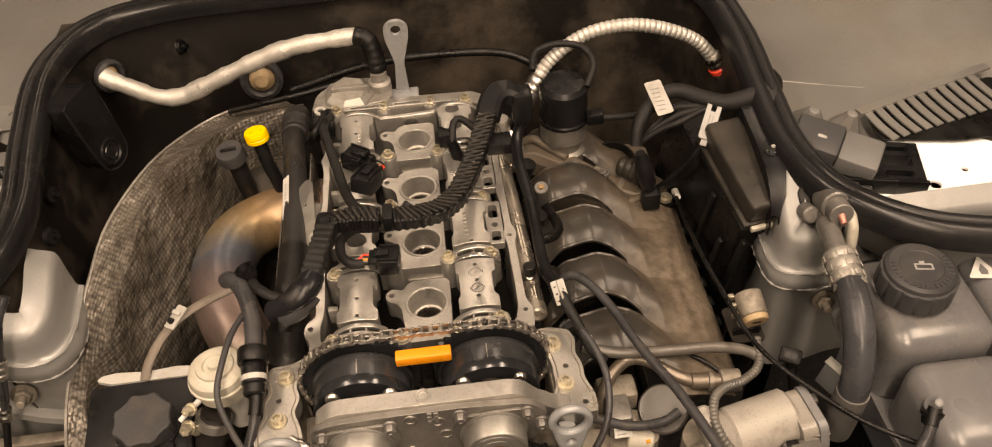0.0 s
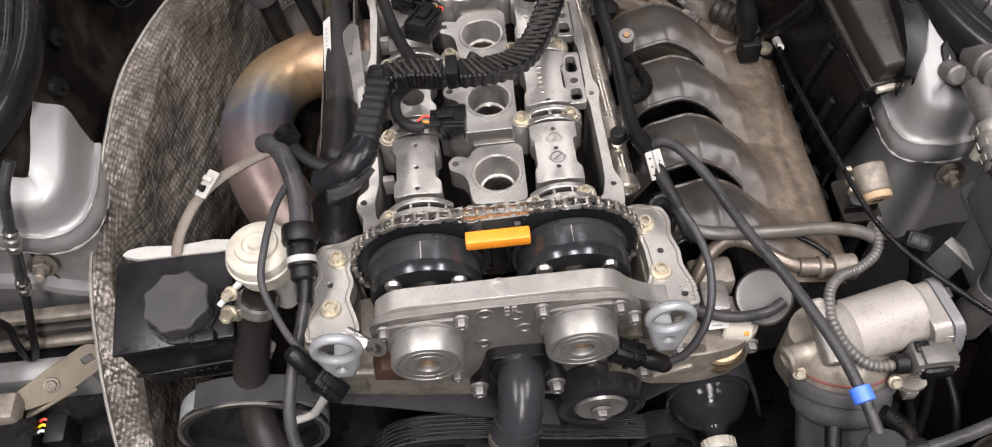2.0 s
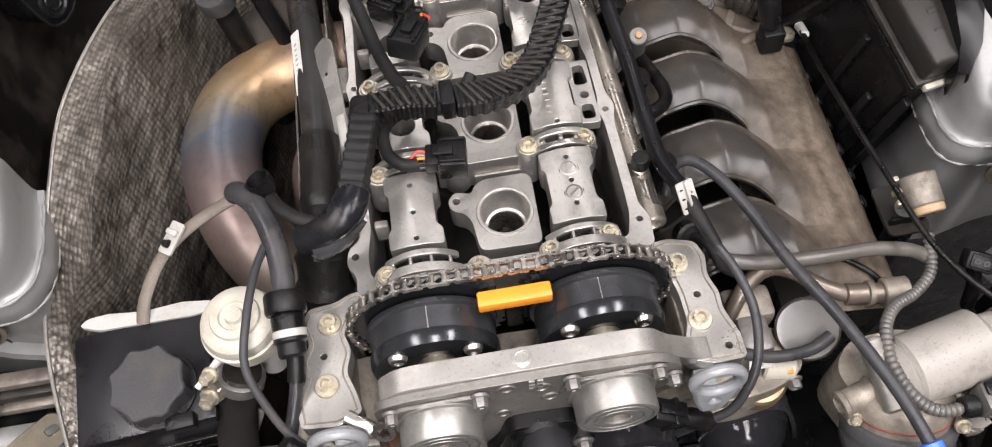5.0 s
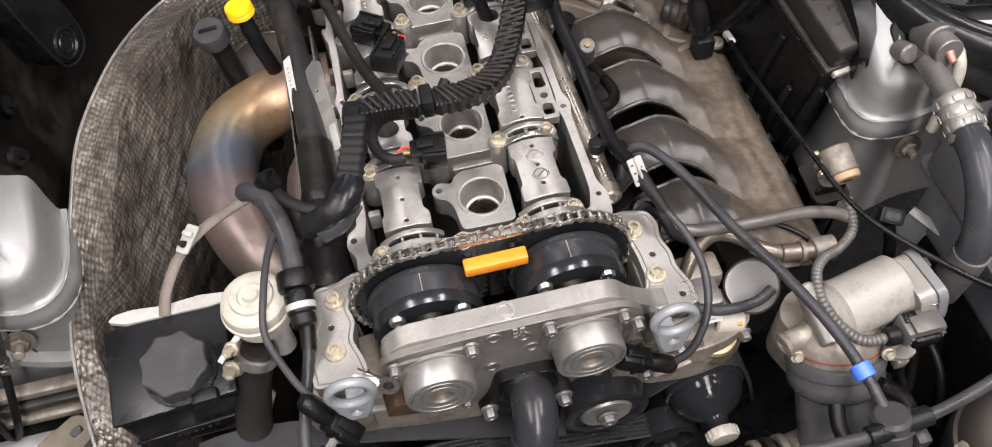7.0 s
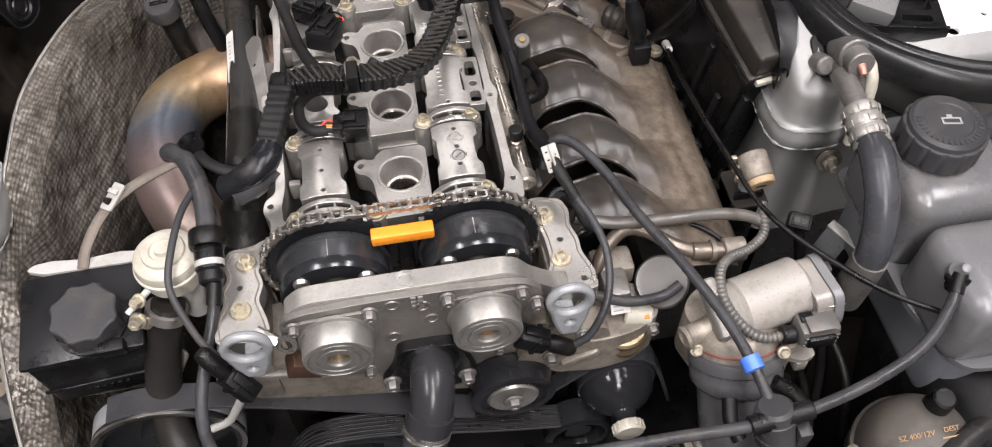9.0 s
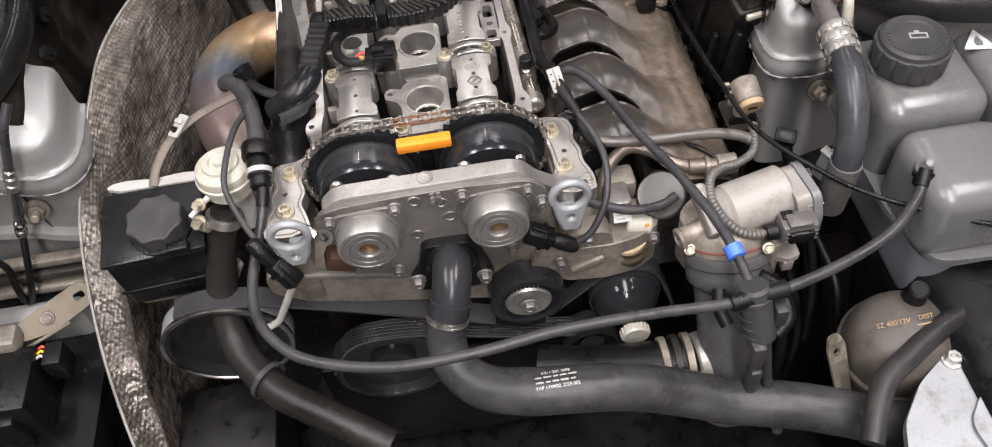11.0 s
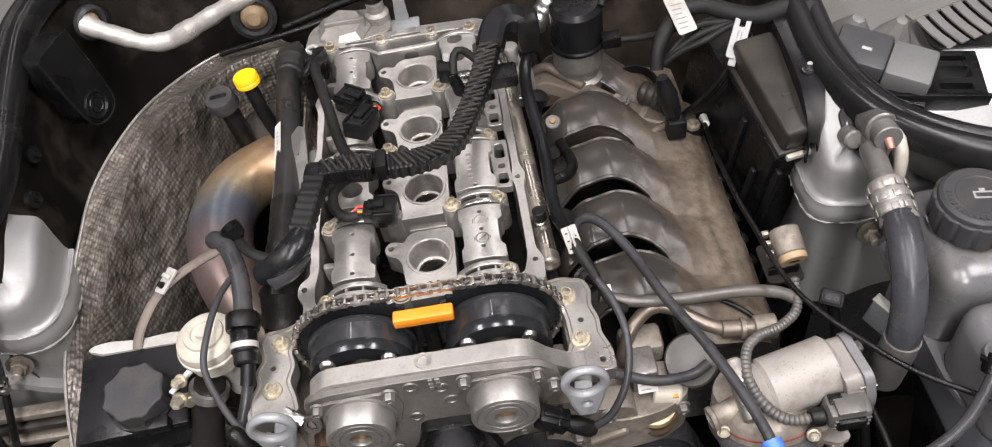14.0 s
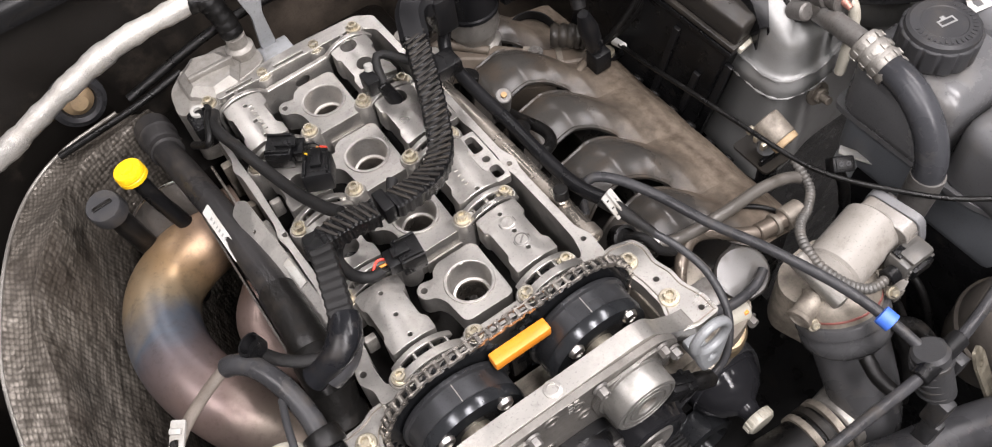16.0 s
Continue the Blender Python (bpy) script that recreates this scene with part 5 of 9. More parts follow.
part("plug_tip", box(B(), (0.273, -0.322, 0.715), (0.286, -0.304, 0.760), 0.004), VALVE, pv)
part("bracket", box(B(), (0.294, -0.300, 0.806), (0.306, -0.282, 0.832), 0.002), VALVE, pv)
part("port", cyl(B(), (0.252, -0.287, 0.842), (0.306, -0.283, 0.846), 0.0085, None, 20, 0.001), BLACK, pv)

for k in range(4):
    part("rib", cyl(B(), (0.2775 + 0.0014 * k, -0.2825 - 0.004 * k, 0.829 - 0.0095 * k), (0.2777 + 0.0014 * k, -0.2832 - 0.004 * k, 0.8272 - 0.0095 * k), 0.0166, None, 28, 0.0005), VALVE, pv)

pl_ = thing("purge_line", None, None, "long grey rubber line looping in front of the engine", "hose", at=(0.14, -0.29, 0.84))
part("hose", tube(B(), [(-0.166, -0.098, 0.893), (-0.170, -0.122, 0.878), (-0.180, -0.155, 0.862), (-0.186, -0.19, 0.852), (-0.182, -0.222, 0.848), (-0.165, -0.252, 0.847), (-0.132, -0.278, 0.847), (-0.064, -0.298, 0.848), (0.016, -0.298, 0.848), (0.097, -0.289, 0.848), (0.184, -0.287, 0.846), (0.25, -0.287, 0.842), (0.302, -0.284, 0.846), (0.361, -0.272, 0.855), (0.412, -0.252, 0.862), (0.448, -0.222, 0.870), (0.460, -0.203, 0.882)], 0.0052, seg=16), HOSE, pl_, smooth=60)
part("end_sleeve", tube(B(), [(-0.1665, -0.097, 0.8935), (-0.167, -0.106, 0.888), (-0.169, -0.117, 0.881)], 0.0066, seg=16), RUBBER, pl_, "black end sleeve")
part("end_sleeve", tube(B(), [(0.453, -0.215, 0.874), (0.458, -0.207, 0.879), (0.461, -0.202, 0.883)], 0.0066, seg=16), RUBBER, pl_, "black end sleeve")

cable("throttle_cable", [(0.326, 0.185, 0.812), (0.320, 0.12, 0.830), (0.317, 0.06, 0.846), (0.321, 0.0, 0.852), (0.337, -0.09, 0.852), (0.379, -0.157, 0.852), (0.423, -0.203, 0.852), (0.503, -0.25, 0.850), (0.6, -0.285, 0.845)], 0.0026, RUBBER, "thin black cable crossing towards the wing")

# ---- hoses of the front left ----
vl = thing("vent_line", None, None, "black vent hose with a connector and white band", "hose", at=(-0.17, -0.03, 0.87))
part("hose", tube(B(), [(-0.203, 0.034, 0.912), (-0.196, 0.027, 0.920), (-0.184, 0.012, 0.924), (-0.174, -0.012, 0.920), (-0.169, -0.040, 0.912), (-0.169, -0.066, 0.906)], 0.0088, seg=20), HOSE, vl)
part("socket", lathe(B(), (-0.169, -0.058, 0.908), (0.02, -0.96, -0.26), [(0.0145, 0), (0.0155, 0.002), (0.0155, 0.014), (0.0145, 0.016)], 28), RUBBER, vl)
part("connector", lathe(B(), (-0.1685, -0.073, 0.904), (0.03, -0.94, -0.34), [(0.011, 0), (0.0122, 0.003), (0.0122, 0.020), (0.0105, 0.022), (0.0105, 0.030), (0.009, 0.032)], 28), BLACK, vl)
part("white_band", band(B(), (-0.168, -0.087, 0.899), (0.03, -0.94, -0.34), 0.0118, 0.006), PALE, vl, "pale printed band")
op = thing("open_plug", None, None, "loose black cable plug with an open socket", "plug", at=(-0.18, 0.03, 0.92))
part("shell", lathe(B(), (-0.178, 0.026, 0.932), (-0.35, 0.25, 0.9), [(0.006, -0.012), (0.0095, -0.008), (0.0105, 0.004), (0.0085, 0.004), (0.008, -0.004), (0, -0.004)], 18), BLACK, op)
part("lead", tube(B(), [(-0.176, 0.024, 0.922), (-0.166, 0.005, 0.928), (-0.152, -0.008, 0.928), (-0.136, -0.014, 0.926)], 0.0055, flat=0.7), CLOTH, op)
cable("valve_lead", [(-0.180, -0.022, 0.918), (-0.186, -0.050, 0.926), (-0.192, -0.085, 0.926), (-0.196, -0.115, 0.915), (-0.186, -0.140, 0.895), (-0.176, -0.155, 0.880), (-0.166, -0.163, 0.872)], 0.0031, CAPGREY, "black taped lead passing over the round valve")

vv = thing("vacuum_valve", None, None, "round yellowed plastic valve with stepped lid", "valve", at=(-0.208, -0.066, 0.86))
part("lid", lathe(B(), (-0.208, -0.066, 0.884), Z, [(0.0285, 0), (0.0292, 0.003), (0.0275, 0.010), (0.0235, 0.0135), (0.0190, 0.0145), (0.0180, 0.0170), (0.0120, 0.0180), (0.0110, 0.0160), (0.0070, 0.0160), (0.0060, 0.0195), (0, 0.0195)], 48), CREAM, vv)
part("skirt", lathe(B(), (-0.208, -0.066, 0.862), Z, [(0.022, 0), (0.0265, 0.003), (0.0275, 0.018), (0.0305, 0.0195), (0.0305, 0.0225), (0.0285, 0.0235)], 48), CREAM, vv)
part("spout", cyl(B(), (-0.228, -0.085, 0.872), (-0.246, -0.104, 0.868), 0.0032, 0.0026, 12), WHITE, vv)
part("stem", cyl(B(), (-0.205, -0.062, 0.80), (-0.206, -0.064, 0.864), 0.012, 0.014, 18), PALE, vv)

# strap cable with clip over the shield
sc = thing("strapped_cable", None, None, "dusty brown cable with a white clip by the heat shield", "cable", at=(-0.26, 0.02, 0.85))
part("cable", tube(B(), [(-0.205, 0.065, 0.868), (-0.235, 0.052, 0.866), (-0.262, 0.036, 0.863), (-0.282, 0.016, 0.858), (-0.296, -0.012, 0.850), (-0.300, -0.03, 0.842)], 0.0058, seg=12, flat=0.6), surface("brown_tape", (0.120, 0.100, 0.082), 0.6, 0.0, 0.25, 200, 0.5, 900, GRIME, 0.3, 60), sc)
m = Matrix.Translation((-0.269, 0.031, 0.8665)) @ pose(0, 0, 0, 18, -10, -38)
part("clip", plate(B(), rounded([(-0.007, -0.014), (0.007, -0.014), (0.007, 0.014), (-0.007, 0.014)], 0.002), -0.001, 0.0012, [rounded([(-0.003, -0.009), (0.002, -0.009), (0.002, -0.002), (-0.003, -0.002)], 0.001)], m), PALE, sc, "pale plastic strap clip", bevel=0.0004)
part("clip_tab", box(B(), (-0.0065, 0.002, 0.001), (0.005, 0.007, 0.004), 0.001, m), PALE, sc)
part("clip_knob", lathe(B(), m @ Vector((-0.001, -0.006, 0.001)), m.to_3x3() @ Z, [(0.0035, 0), (0.003, 0.004), (0, 0.0045)], 12), RUBBER, sc)

# ---- heat shield, exhaust, their plates ----
edge = [(-0.355, -0.33, 0.50), (-0.392, -0.22, 0.60), (-0.410, -0.12, 0.690), (-0.416, -0.01, 0.765), (-0.397, 0.06, 0.821), (-0.388, 0.12, 0.846), (-0.374, 0.195, 0.864), (-0.340, 0.29, 0.868), (-0.303, 0.376, 0.850), (-0.250, 0.415, 0.85), (-0.18, 0.43, 0.85)]
line = spline(edge, 0.008)
hs = thing("heat_shield", None, None, "dirty embossed aluminium heat shield with a bright rolled edge", "heat shield", at=(-0.36, 0.05, 0.6))
rows = []
for i, p in enumerate(line):
    t = i / (len(line) - 1)
    inw = Vector((1.0, -1.25 * max(0.0, t - 0.45), 0)).normalized()
    crease = 0.028 * math.exp(-((t - 0.38) / 0.17) ** 2) + 0.010 * math.exp(-((t - 0.80) / 0.06) ** 2)
    fold = 0.006 * math.sin(t * 23 + 1) + 0.004 * math.sin(t * 41)
    sag = 0.014 * math.sin(t * 15)
    prof = ((0.0, 0.0), (0.005, -0.002), (0.014, -0.003 + fold * 0.3), (0.024, -0.001 + fold * 0.5), (0.032 + fold * 0.4, 0.001 + fold * 0.4), (0.040 + fold, 0.002 + crease), (0.0435 + fold, 0.003 + crease * 1.1), (0.048 + fold, -0.004 + crease * 0.3), (0.053, -0.040 + fold),
            (0.059, -0.070 - fold + sag * 0.4), (0.065, -0.090 + sag), (0.072, -0.110 + sag * 0.6), (0.079, -0.136), (0.086, -0.17 + fold), (0.093, -0.21), (0.103, -0.27), (0.118, -0.37))
    keep = 0.15 + 0.85 * max(0.0, min(1.0, (t - 0.15) / 0.30))
    rows.append([p + inw * (a if a < 0.030 else 0.030 + (a - 0.030) * keep) + Z * (b - 1.2 * (1 - keep) * a) for a, b in prof])
part("sheet", sheet(B(), rows, 0.0012), SHIELD, hs, smooth=80)
part("rolled_edge", sweep(B(), [p + Z * 0.0008 for p in line], ring_section(0.0019, 8)), CAST, hs, "bright rolled edge")
part("rivet", cyl(B(), (-0.352, 0.0, 0.765), (-0.348, -0.004, 0.792), 0.004, 0.003, 12), BOLT, hs)

ex = thing("exhaust_pipe", None, None, "heat-tinted stainless exhaust pipe bending downward", "exhaust pipe", at=(-0.22, 0.13, 0.7))
part("bend", tube(B(), [(-0.120, 0.266, 0.786), (-0.160, 0.265, 0.786), (-0.203, 0.254, 0.784), (-0.237, 0.226, 0.785), (-0.252, 0.174, 0.789), (-0.247, 0.120, 0.790), (-0.227, 0.070, 0.779), (-0.199, 0.034, 0.755), (-0.169, 0.008, 0.718), (-0.146, -0.006, 0.662)], lambda t: 0.0378 - 0.005 * max(0, t - 0.4), seg=40, uv=True), EXHAUST, ex, smooth=80)
part("inner_pipe", tube(B(), [(-0.140, 0.185, 0.765), (-0.165, 0.160, 0.750), (-0.166, 0.115, 0.73), (-0.158, 0.09, 0.67)], 0.028, seg=28), surface("pinkish_stainless", (0.150, 0.108, 0.094), 0.5, 0.6, 0.2, 80, 0.06, 500, GRIME, 0.3, 50), ex, smooth=80)

hp = thing("heat_plate", None, None, "thin bare steel heat plates standing beside the exhaust", "heat plate", at=(-0.16, 0.13, 0.83))
rust = surface("stained_steel_sheet", (0.115, 0.106, 0.096), 0.40, 0.9, 0.3, 60, 0.08, 500, (0.05, 0.036, 0.026), 0.42, 30)
part("upright", plate(B(), rounded([(0.02, 0.80), (0.242, 0.80), (0.242, 0.872), (0.18, 0.880), (0.012, 0.884)], 0.006), 0.1575, 0.1593, [], Matrix(((0, 0, -1, 0), (1, 0, 0, 0), (0, 1, 0, 0), (0, 0, 0, 1)))), rust, hp)
rows = []
for p in spline([(-0.236, 0.296, 0.806), (-0.224, 0.303, 0.824), (-0.204, 0.306, 0.838), (-0.180, 0.303, 0.847), (-0.158, 0.296, 0.850)], 0.005):
    rows.append([p, p + Vector((0.003, -0.014, -0.010)), p + Vector((0.006, -0.028, -0.026)), p + Vector((0.008, -0.036, -0.050))])
part("curved_plate", sheet(B(), rows, 0.0015), rust, hp, smooth=60)
part("bright_edge", tube(B(), [r[0] + Z * 0.001 for r in rows], 0.0014, seg=8), STEEL, hp, "bright bare sheet edge")
part("side_plate", box(B(), (-0.128, 0.03, 0.80), (-0.1255, 0.26, 0.885), 0.0008), RAIL, hp)
m = Matrix.Translation((-0.1215, 0.105, 0.893)) @ basis((-0.45, -0.15, 0.88), Y)
part("flange_strip", plate(B(), rounded([(-0.085, -0.0095), (0.075, -0.0095), (0.082, -0.002), (0.075, 0.0095), (-0.03, 0.0085), (-0.085, 0.0085)], 0.003), 0.0, 0.002, [circle(-0.012, -0.003, 0.0014, 10), circle(0.045, 0.002, 0.0018, 10)], m), ALU, hp, "pale stained steel strip", bevel=0.0006)
part("strip_clip", box(B(), (-0.030, -0.0095, 0.002), (0.000, -0.001, 0.0045), 0.0012, m), PALE, hp, "pale plastic clip")
for y0, y1 in ((0.075, 0.125), (0.14, 0.17)):
    part("flange_tab", box(B(), (-0.121, y0, 0.868), (-0.110, y1, 0.883), 0.003), CAST, hp)
part("stud_plate", box(B(), (-0.128, -0.01, 0.85), (-0.112, 0.03, 0.866), 0.003), CAST_DIRTY, hp)
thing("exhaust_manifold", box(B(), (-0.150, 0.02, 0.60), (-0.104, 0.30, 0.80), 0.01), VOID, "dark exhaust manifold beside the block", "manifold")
thing("turbo_housing", lathe(B(), (-0.150, -0.03, 0.70), Z, [(0.030, 0), (0.036, 0.03), (0.034, 0.10), (0.026, 0.125), (0, 0.128)], 28), CAST_DIRTY, "dirty cast housing below the breather elbow", "housing")

dc = thing("dipstick", None, None, "yellow-capped dipstick tube beside the bulkhead", "dipstick", at=(-0.19, 0.28, 0.8))
part("cap", lathe(B(), (-0.194, 0.290, 0.890), (-0.1, 0.10, 1), [(0.0125, 0), (0.0150, 0.002), (0.0150, 0.006), (0.0142, 0.007), (0.0150, 0.008), (0.0150, 0.012), (0.0138, 0.0145), (0.0075, 0.0145), (0.007, 0.016), (0, 0.016)], 32), YELLOW, dc)
part("tube", tube(B(), [(-0.194, 0.290, 0.892), (-0.188, 0.280, 0.86), (-0.178, 0.270, 0.82), (-0.168, 0.264, 0.76)], 0.0085, seg=16), BLACK, dc)
tp = thing("transmission_filler", None, None, "round black filler plug with a slotted top", "plug", at=(-0.234, 0.29, 0.8))
part("cap", lathe(B(), (-0.231, 0.289, 0.864), (-0.1, -0.2, 1), [(0.0150, 0), (0.0180, 0.003), (0.0180, 0.018), (0.0165, 0.0205), (0, 0.0208)], 32), CAPGREY, tp)
part("slot", box(B(), (-0.0022, -0.010, 0.0), (0.0022, 0.010, 0.0016), 0.0006, Matrix.Translation((-0.2332, 0.2848, 0.8845)) @ basis((-0.1, -0.2, 1), Y)), VOID, tp)
part("tube", tube(B(), [(-0.231, 0.290, 0.867), (-0.224, 0.282, 0.825), (-0.216, 0.275, 0.76), (-0.21, 0.27, 0.70)], 0.0115, seg=16), RUBBER, tp)

# ---- fluid reservoir and its fittings ----
res = thing("fluid_reservoir", None, None, "black plastic fluid reservoir with a large ribbed cap", "reservoir", at=(-0.30, -0.075, 0.74))
top = Matrix.Translation((-0.300, -0.070, 0.800)) @ pose(0, 0, 0, 5, 0, 4)
part("body", box(B(), (-0.052, -0.044, -0.050), (0.052, 0.044, 0.030), 0.006, top, 3), SATIN, res)
part("lid", box(B(), (-0.054, -0.046, 0.030), (0.054, 0.046, 0.037), 0.003, top), SATIN, res)
ol = []
for k in range(8):
    for d, r in ((-0.38, 0.0300), (-0.16, 0.0275), (0.16, 0.0275), (0.38, 0.0300)):
        a = 2 * math.pi * (k + d) / 8
        ol.append((0.010 + r * math.cos(a), -0.014 + r * math.sin(a)))
part("cap", plate(B(), ol, 0.037, 0.060, [], top), CAPGREY, res, "black lobed screw cap", bevel=0.002)
part("cap_neck", lathe(B(), top @ Vector((0.010, -0.014, 0.036)), top.to_3x3() @ Z, [(0.032, 0), (0.032, 0.004), (0.027, 0.005)], 32), BLACK, res)
part("tab", box(B(), (0.018, -0.052, 0.037), (0.040, -0.040, 0.050), 0.002, top), BLACK, res)
part("seam", box(B(), (-0.0535, -0.0455, -0.022), (0.0535, -0.043, -0.018), 0.001, top), SATIN, res)
for k in range(6):
    part("raised_mark", box(B(), (-0.02 + 0.007 * k, -0.0452, -0.034), (-0.016 + 0.007 * k, -0.0438, -0.029), 0.0003, top), BLACK, res)
rb = thing("reservoir_bracket", plate(B(), rounded([(-0.352, -0.024), (-0.346, -0.018), (-0.330, -0.016), (-0.300, -0.019), (-0.268, -0.016), (-0.244, -0.019), (-0.240, -0.027), (-0.26, -0.030), (-0.335, -0.030)], 0.004), 0.838, 0.843, [], Matrix.Translation((0, 0, 0)) @ pose(0, 0, 0, 0, 0, 0)), PALE, "pale painted steel bracket lip behind the reservoir", "bracket", bevel=0.001)

ch = thing("charge_hose", None, None, "thick brown-black moulded hose with a steel clamp", "hose", at=(-0.24, -0.15, 0.68))
part("hose", tube(B(), [(-0.217, -0.088, 0.852), (-0.226, -0.096, 0.830), (-0.240, -0.108, 0.79), (-0.249, -0.125, 0.75), (-0.248, -0.152, 0.718), (-0.232, -0.185, 0.705), (-0.200, -0.222, 0.70), (-0.150, -0.255, 0.69), (-0.09, -0.29, 0.67)], lambda t: 0.0148 + 0.0028 * min(1, t * 3), seg=24), surface("aged_rubber", (0.013, 0.0118, 0.011), 0.34, 0.0, 0.35, 60, 0.4, 500, (0.050, 0.040, 0.031), 0.26, 14), ch, smooth=70)
part("clamp", band(B(), (-0.221, -0.091, 0.843), (-0.4, -0.35, -0.9), 0.0178, 0.010, 0.001), STEEL, ch)
part("clamp_screw", cyl(B(), (-0.243, -0.097, 0.845), (-0.234, -0.104, 0.848), 0.006, None, 12, 0.001), BOLT, ch)
part("ring", lathe(B(), (-0.215, -0.205, 0.703), (0.7, -0.7, -0.1), [(0.021, 0), (0.0225, 0), (0.0225, 0.006), (0.021, 0.006), (0.021, 0)], 28, caps=False), HOSE, ch)
for at, ax, r in (((-0.236, -0.112, 0.868), (-0.2, -0.8, 0.5), 0.006), ((-0.232, -0.10, 0.880), (-0.3, -0.7, 0.6), 0.005)):
    thing("clamp_bolt", hexbolt(B(), at, ax, r, 0.010, 1.3), BOLT, "small zinc bolt by the hose clamp", "bolt", group="clamp bolts")
thing("hook_rod", tube(B(), [(-0.158, -0.152, 0.80), (-0.170, -0.150, 0.775), (-0.185, -0.150, 0.745), (-0.196, -0.150, 0.726), (-0.214, -0.150, 0.716)], 0.0042, seg=12), PALE, "pale grey bent hook rod", "rod", smooth=60)


def round_plug(at, tip, label):
    """A black two-part sensor plug lying from at towards tip."""
    a, b = Vector(at), Vector(tip)
    d = (b - a).normalized()
    s = thing("sensor_plug", None, None, label, "sensor plug", group="sensor plugs", at=a)
    m = Matrix.Translation(a) @ basis(d, Z)
    L = (b - a).length
    part("shell", box(B(), (-0.009, -0.009, L * 0.45), (0.009, 0.009, L), 0.002, m), BLACK, s)
    part("collar", box(B(), (-0.0105, -0.0105, L * 0.62), (0.0105, 0.0105, L * 0.70), 0.001, m), BLACK, s)
    part("boot", lathe(B(), a, d, [(0.0055, -0.004), (0.008, 0.0), (0.0085, L * 0.3), (0.007, L * 0.46)], 16), RUBBER, s)
    part("latch", box(B(), (0.009, -0.004, L * 0.5), (0.012, 0.004, L * 0.95), 0.001, m), BLACK, s)
    part("socket", box(B(), (-0.0065, -0.0065, L - 0.002), (0.0065, 0.0065, L + 0.0006), 0.0008, m), VOID, s)


round_plug((-0.176, -0.166, 0.886), (-0.146, -0.186, 0.842), "loose black sensor plug hanging below the lifting eye")
round_plug((0.128, -0.180, 0.821), (0.082, -0.172, 0.846), "black sensor plug beside the cover magnet")

# ---- intake side ----
man = thing("intake_manifold", None, None, "dusty grey-brown plastic intake manifold with curved runners", "intake manifold", at=(0.23, 0.08, 0.5))


def curve_at(x, table):
    for (x0, v0), (x1, v1) in zip(table, table[1:]):
        if x <= x1:
            u = max(0.0, (x - x0) / (x1 - x0))
            return v0 + (v1 - v0) * u * u * (3 - 2 * u) if x0 < 0.2 else v0 + (v1 - v0) * u
    return table[-1][1]


CROWN = ((0.116, 0.772), (0.140, 0.815), (0.170, 0.833), (0.205, 0.838), (0.240, 0.829), (0.268, 0.812), (0.285, 0.803), (0.310, 0.795), (0.326, 0.784), (0.3345, 0.770), (0.337, 0.74))
DIP = ((0.116, 0.752), (0.140, 0.789), (0.170, 0.809), (0.205, 0.815), (0.240, 0.810), (0.262, 0.802), (0.285, 0.798), (0.310, 0.792), (0.326, 0.782), (0.3345, 0.768), (0.337, 0.73))


def valley(x):
    """Distance forward or back by which the hollow between two runners bends at x."""
    return 0.0415 - (0.040 * ((x - 0.20) / 0.065) ** 2 if x > 0.20 else 0.25 * (0.20 - x) ** 2 * 10)


def slot(x):
    """Half width of the open slot between two runners at x."""
    e = 1 - ((x - 0.186) / 0.056) ** 2
    return 0.0100 * e ** 0.55 if e > 0 else 0.0


def manifold_height(x, y):
    u = (y + 0.026 - valley(min(x, 0.262))) / 0.083
    d = abs(u - round(u)) * 0.083
    k = 0.5 - 0.5 * math.cos(2 * math.pi * u)
    z = curve_at(x, DIP) + (curve_at(x, CROWN) - curve_at(x, DIP)) * k ** (0.36 if x < 0.225 else 0.36 + 0.3 * min(1.0, (x - 0.225) / 0.03))
    if slot(x) > 0 and d < slot(x) + 0.0035:
        z += 0.0024 * min(1.0, slot(x) / 0.005)
    return z


def runner_sheet(k):
    """The upper skin of one runner between the slots on both its sides, with its turned-down edges."""
    rows = []
    for j in range(81):
        x = 0.116 + (0.318 - 0.116) * j / 80
        g, lo = slot(x), -0.026 + 0.083 * (k - 1) + valley(min(x, 0.262))
        hi = lo + 0.083
        row = []
        for i in range(33):
            y = lo + g + (hi - lo - 2 * g) * i / 32
            row.append((x, y, manifold_height(x, y)))
        if g > 0:
            deep = 0.004
        else:
            deep = 0.001
        rows.append([(x, row[0][1] + 0.0008, row[0][2] - deep)] + row + [(x, row[-1][1] - 0.0008, row[-1][2] - deep)])
    return rows


def plenum_sheet(nx):
    return [[(0.317 + 0.020 * j / nx, -0.085 + 0.003 * i, manifold_height(0.317 + 0.020 * j / nx, -0.085 + 0.003 * i) + 0.0003) for j in range(nx + 1)] for i in range(112)]


for k in range(5):
    part("runner", sheet(B(), runner_sheet(k), 0.0016), MANIFOLD_SKIN, man, "glossy grey runner", smooth=40)
part("plenum", sheet(B(), plenum_sheet(10), 0.0025), MANIFOLD_SKIN, man, "brown dusty plenum top", smooth=50)
part("plenum_front", plate(B(), rounded([(0.228, 0.62), (0.33, 0.62), (0.336, 0.765), (0.325, 0.780), (0.285, 0.796), (0.262, 0.796), (0.245, 0.785), (0.228, 0.74)], 0.004), 0.079, 0.085, [], FRONT), MANIFOLD, man)
part("plenum_core", box(B(), (0.238, -0.075, 0.60), (0.330, 0.24, 0.745), 0.006), MANIFOLD, man)
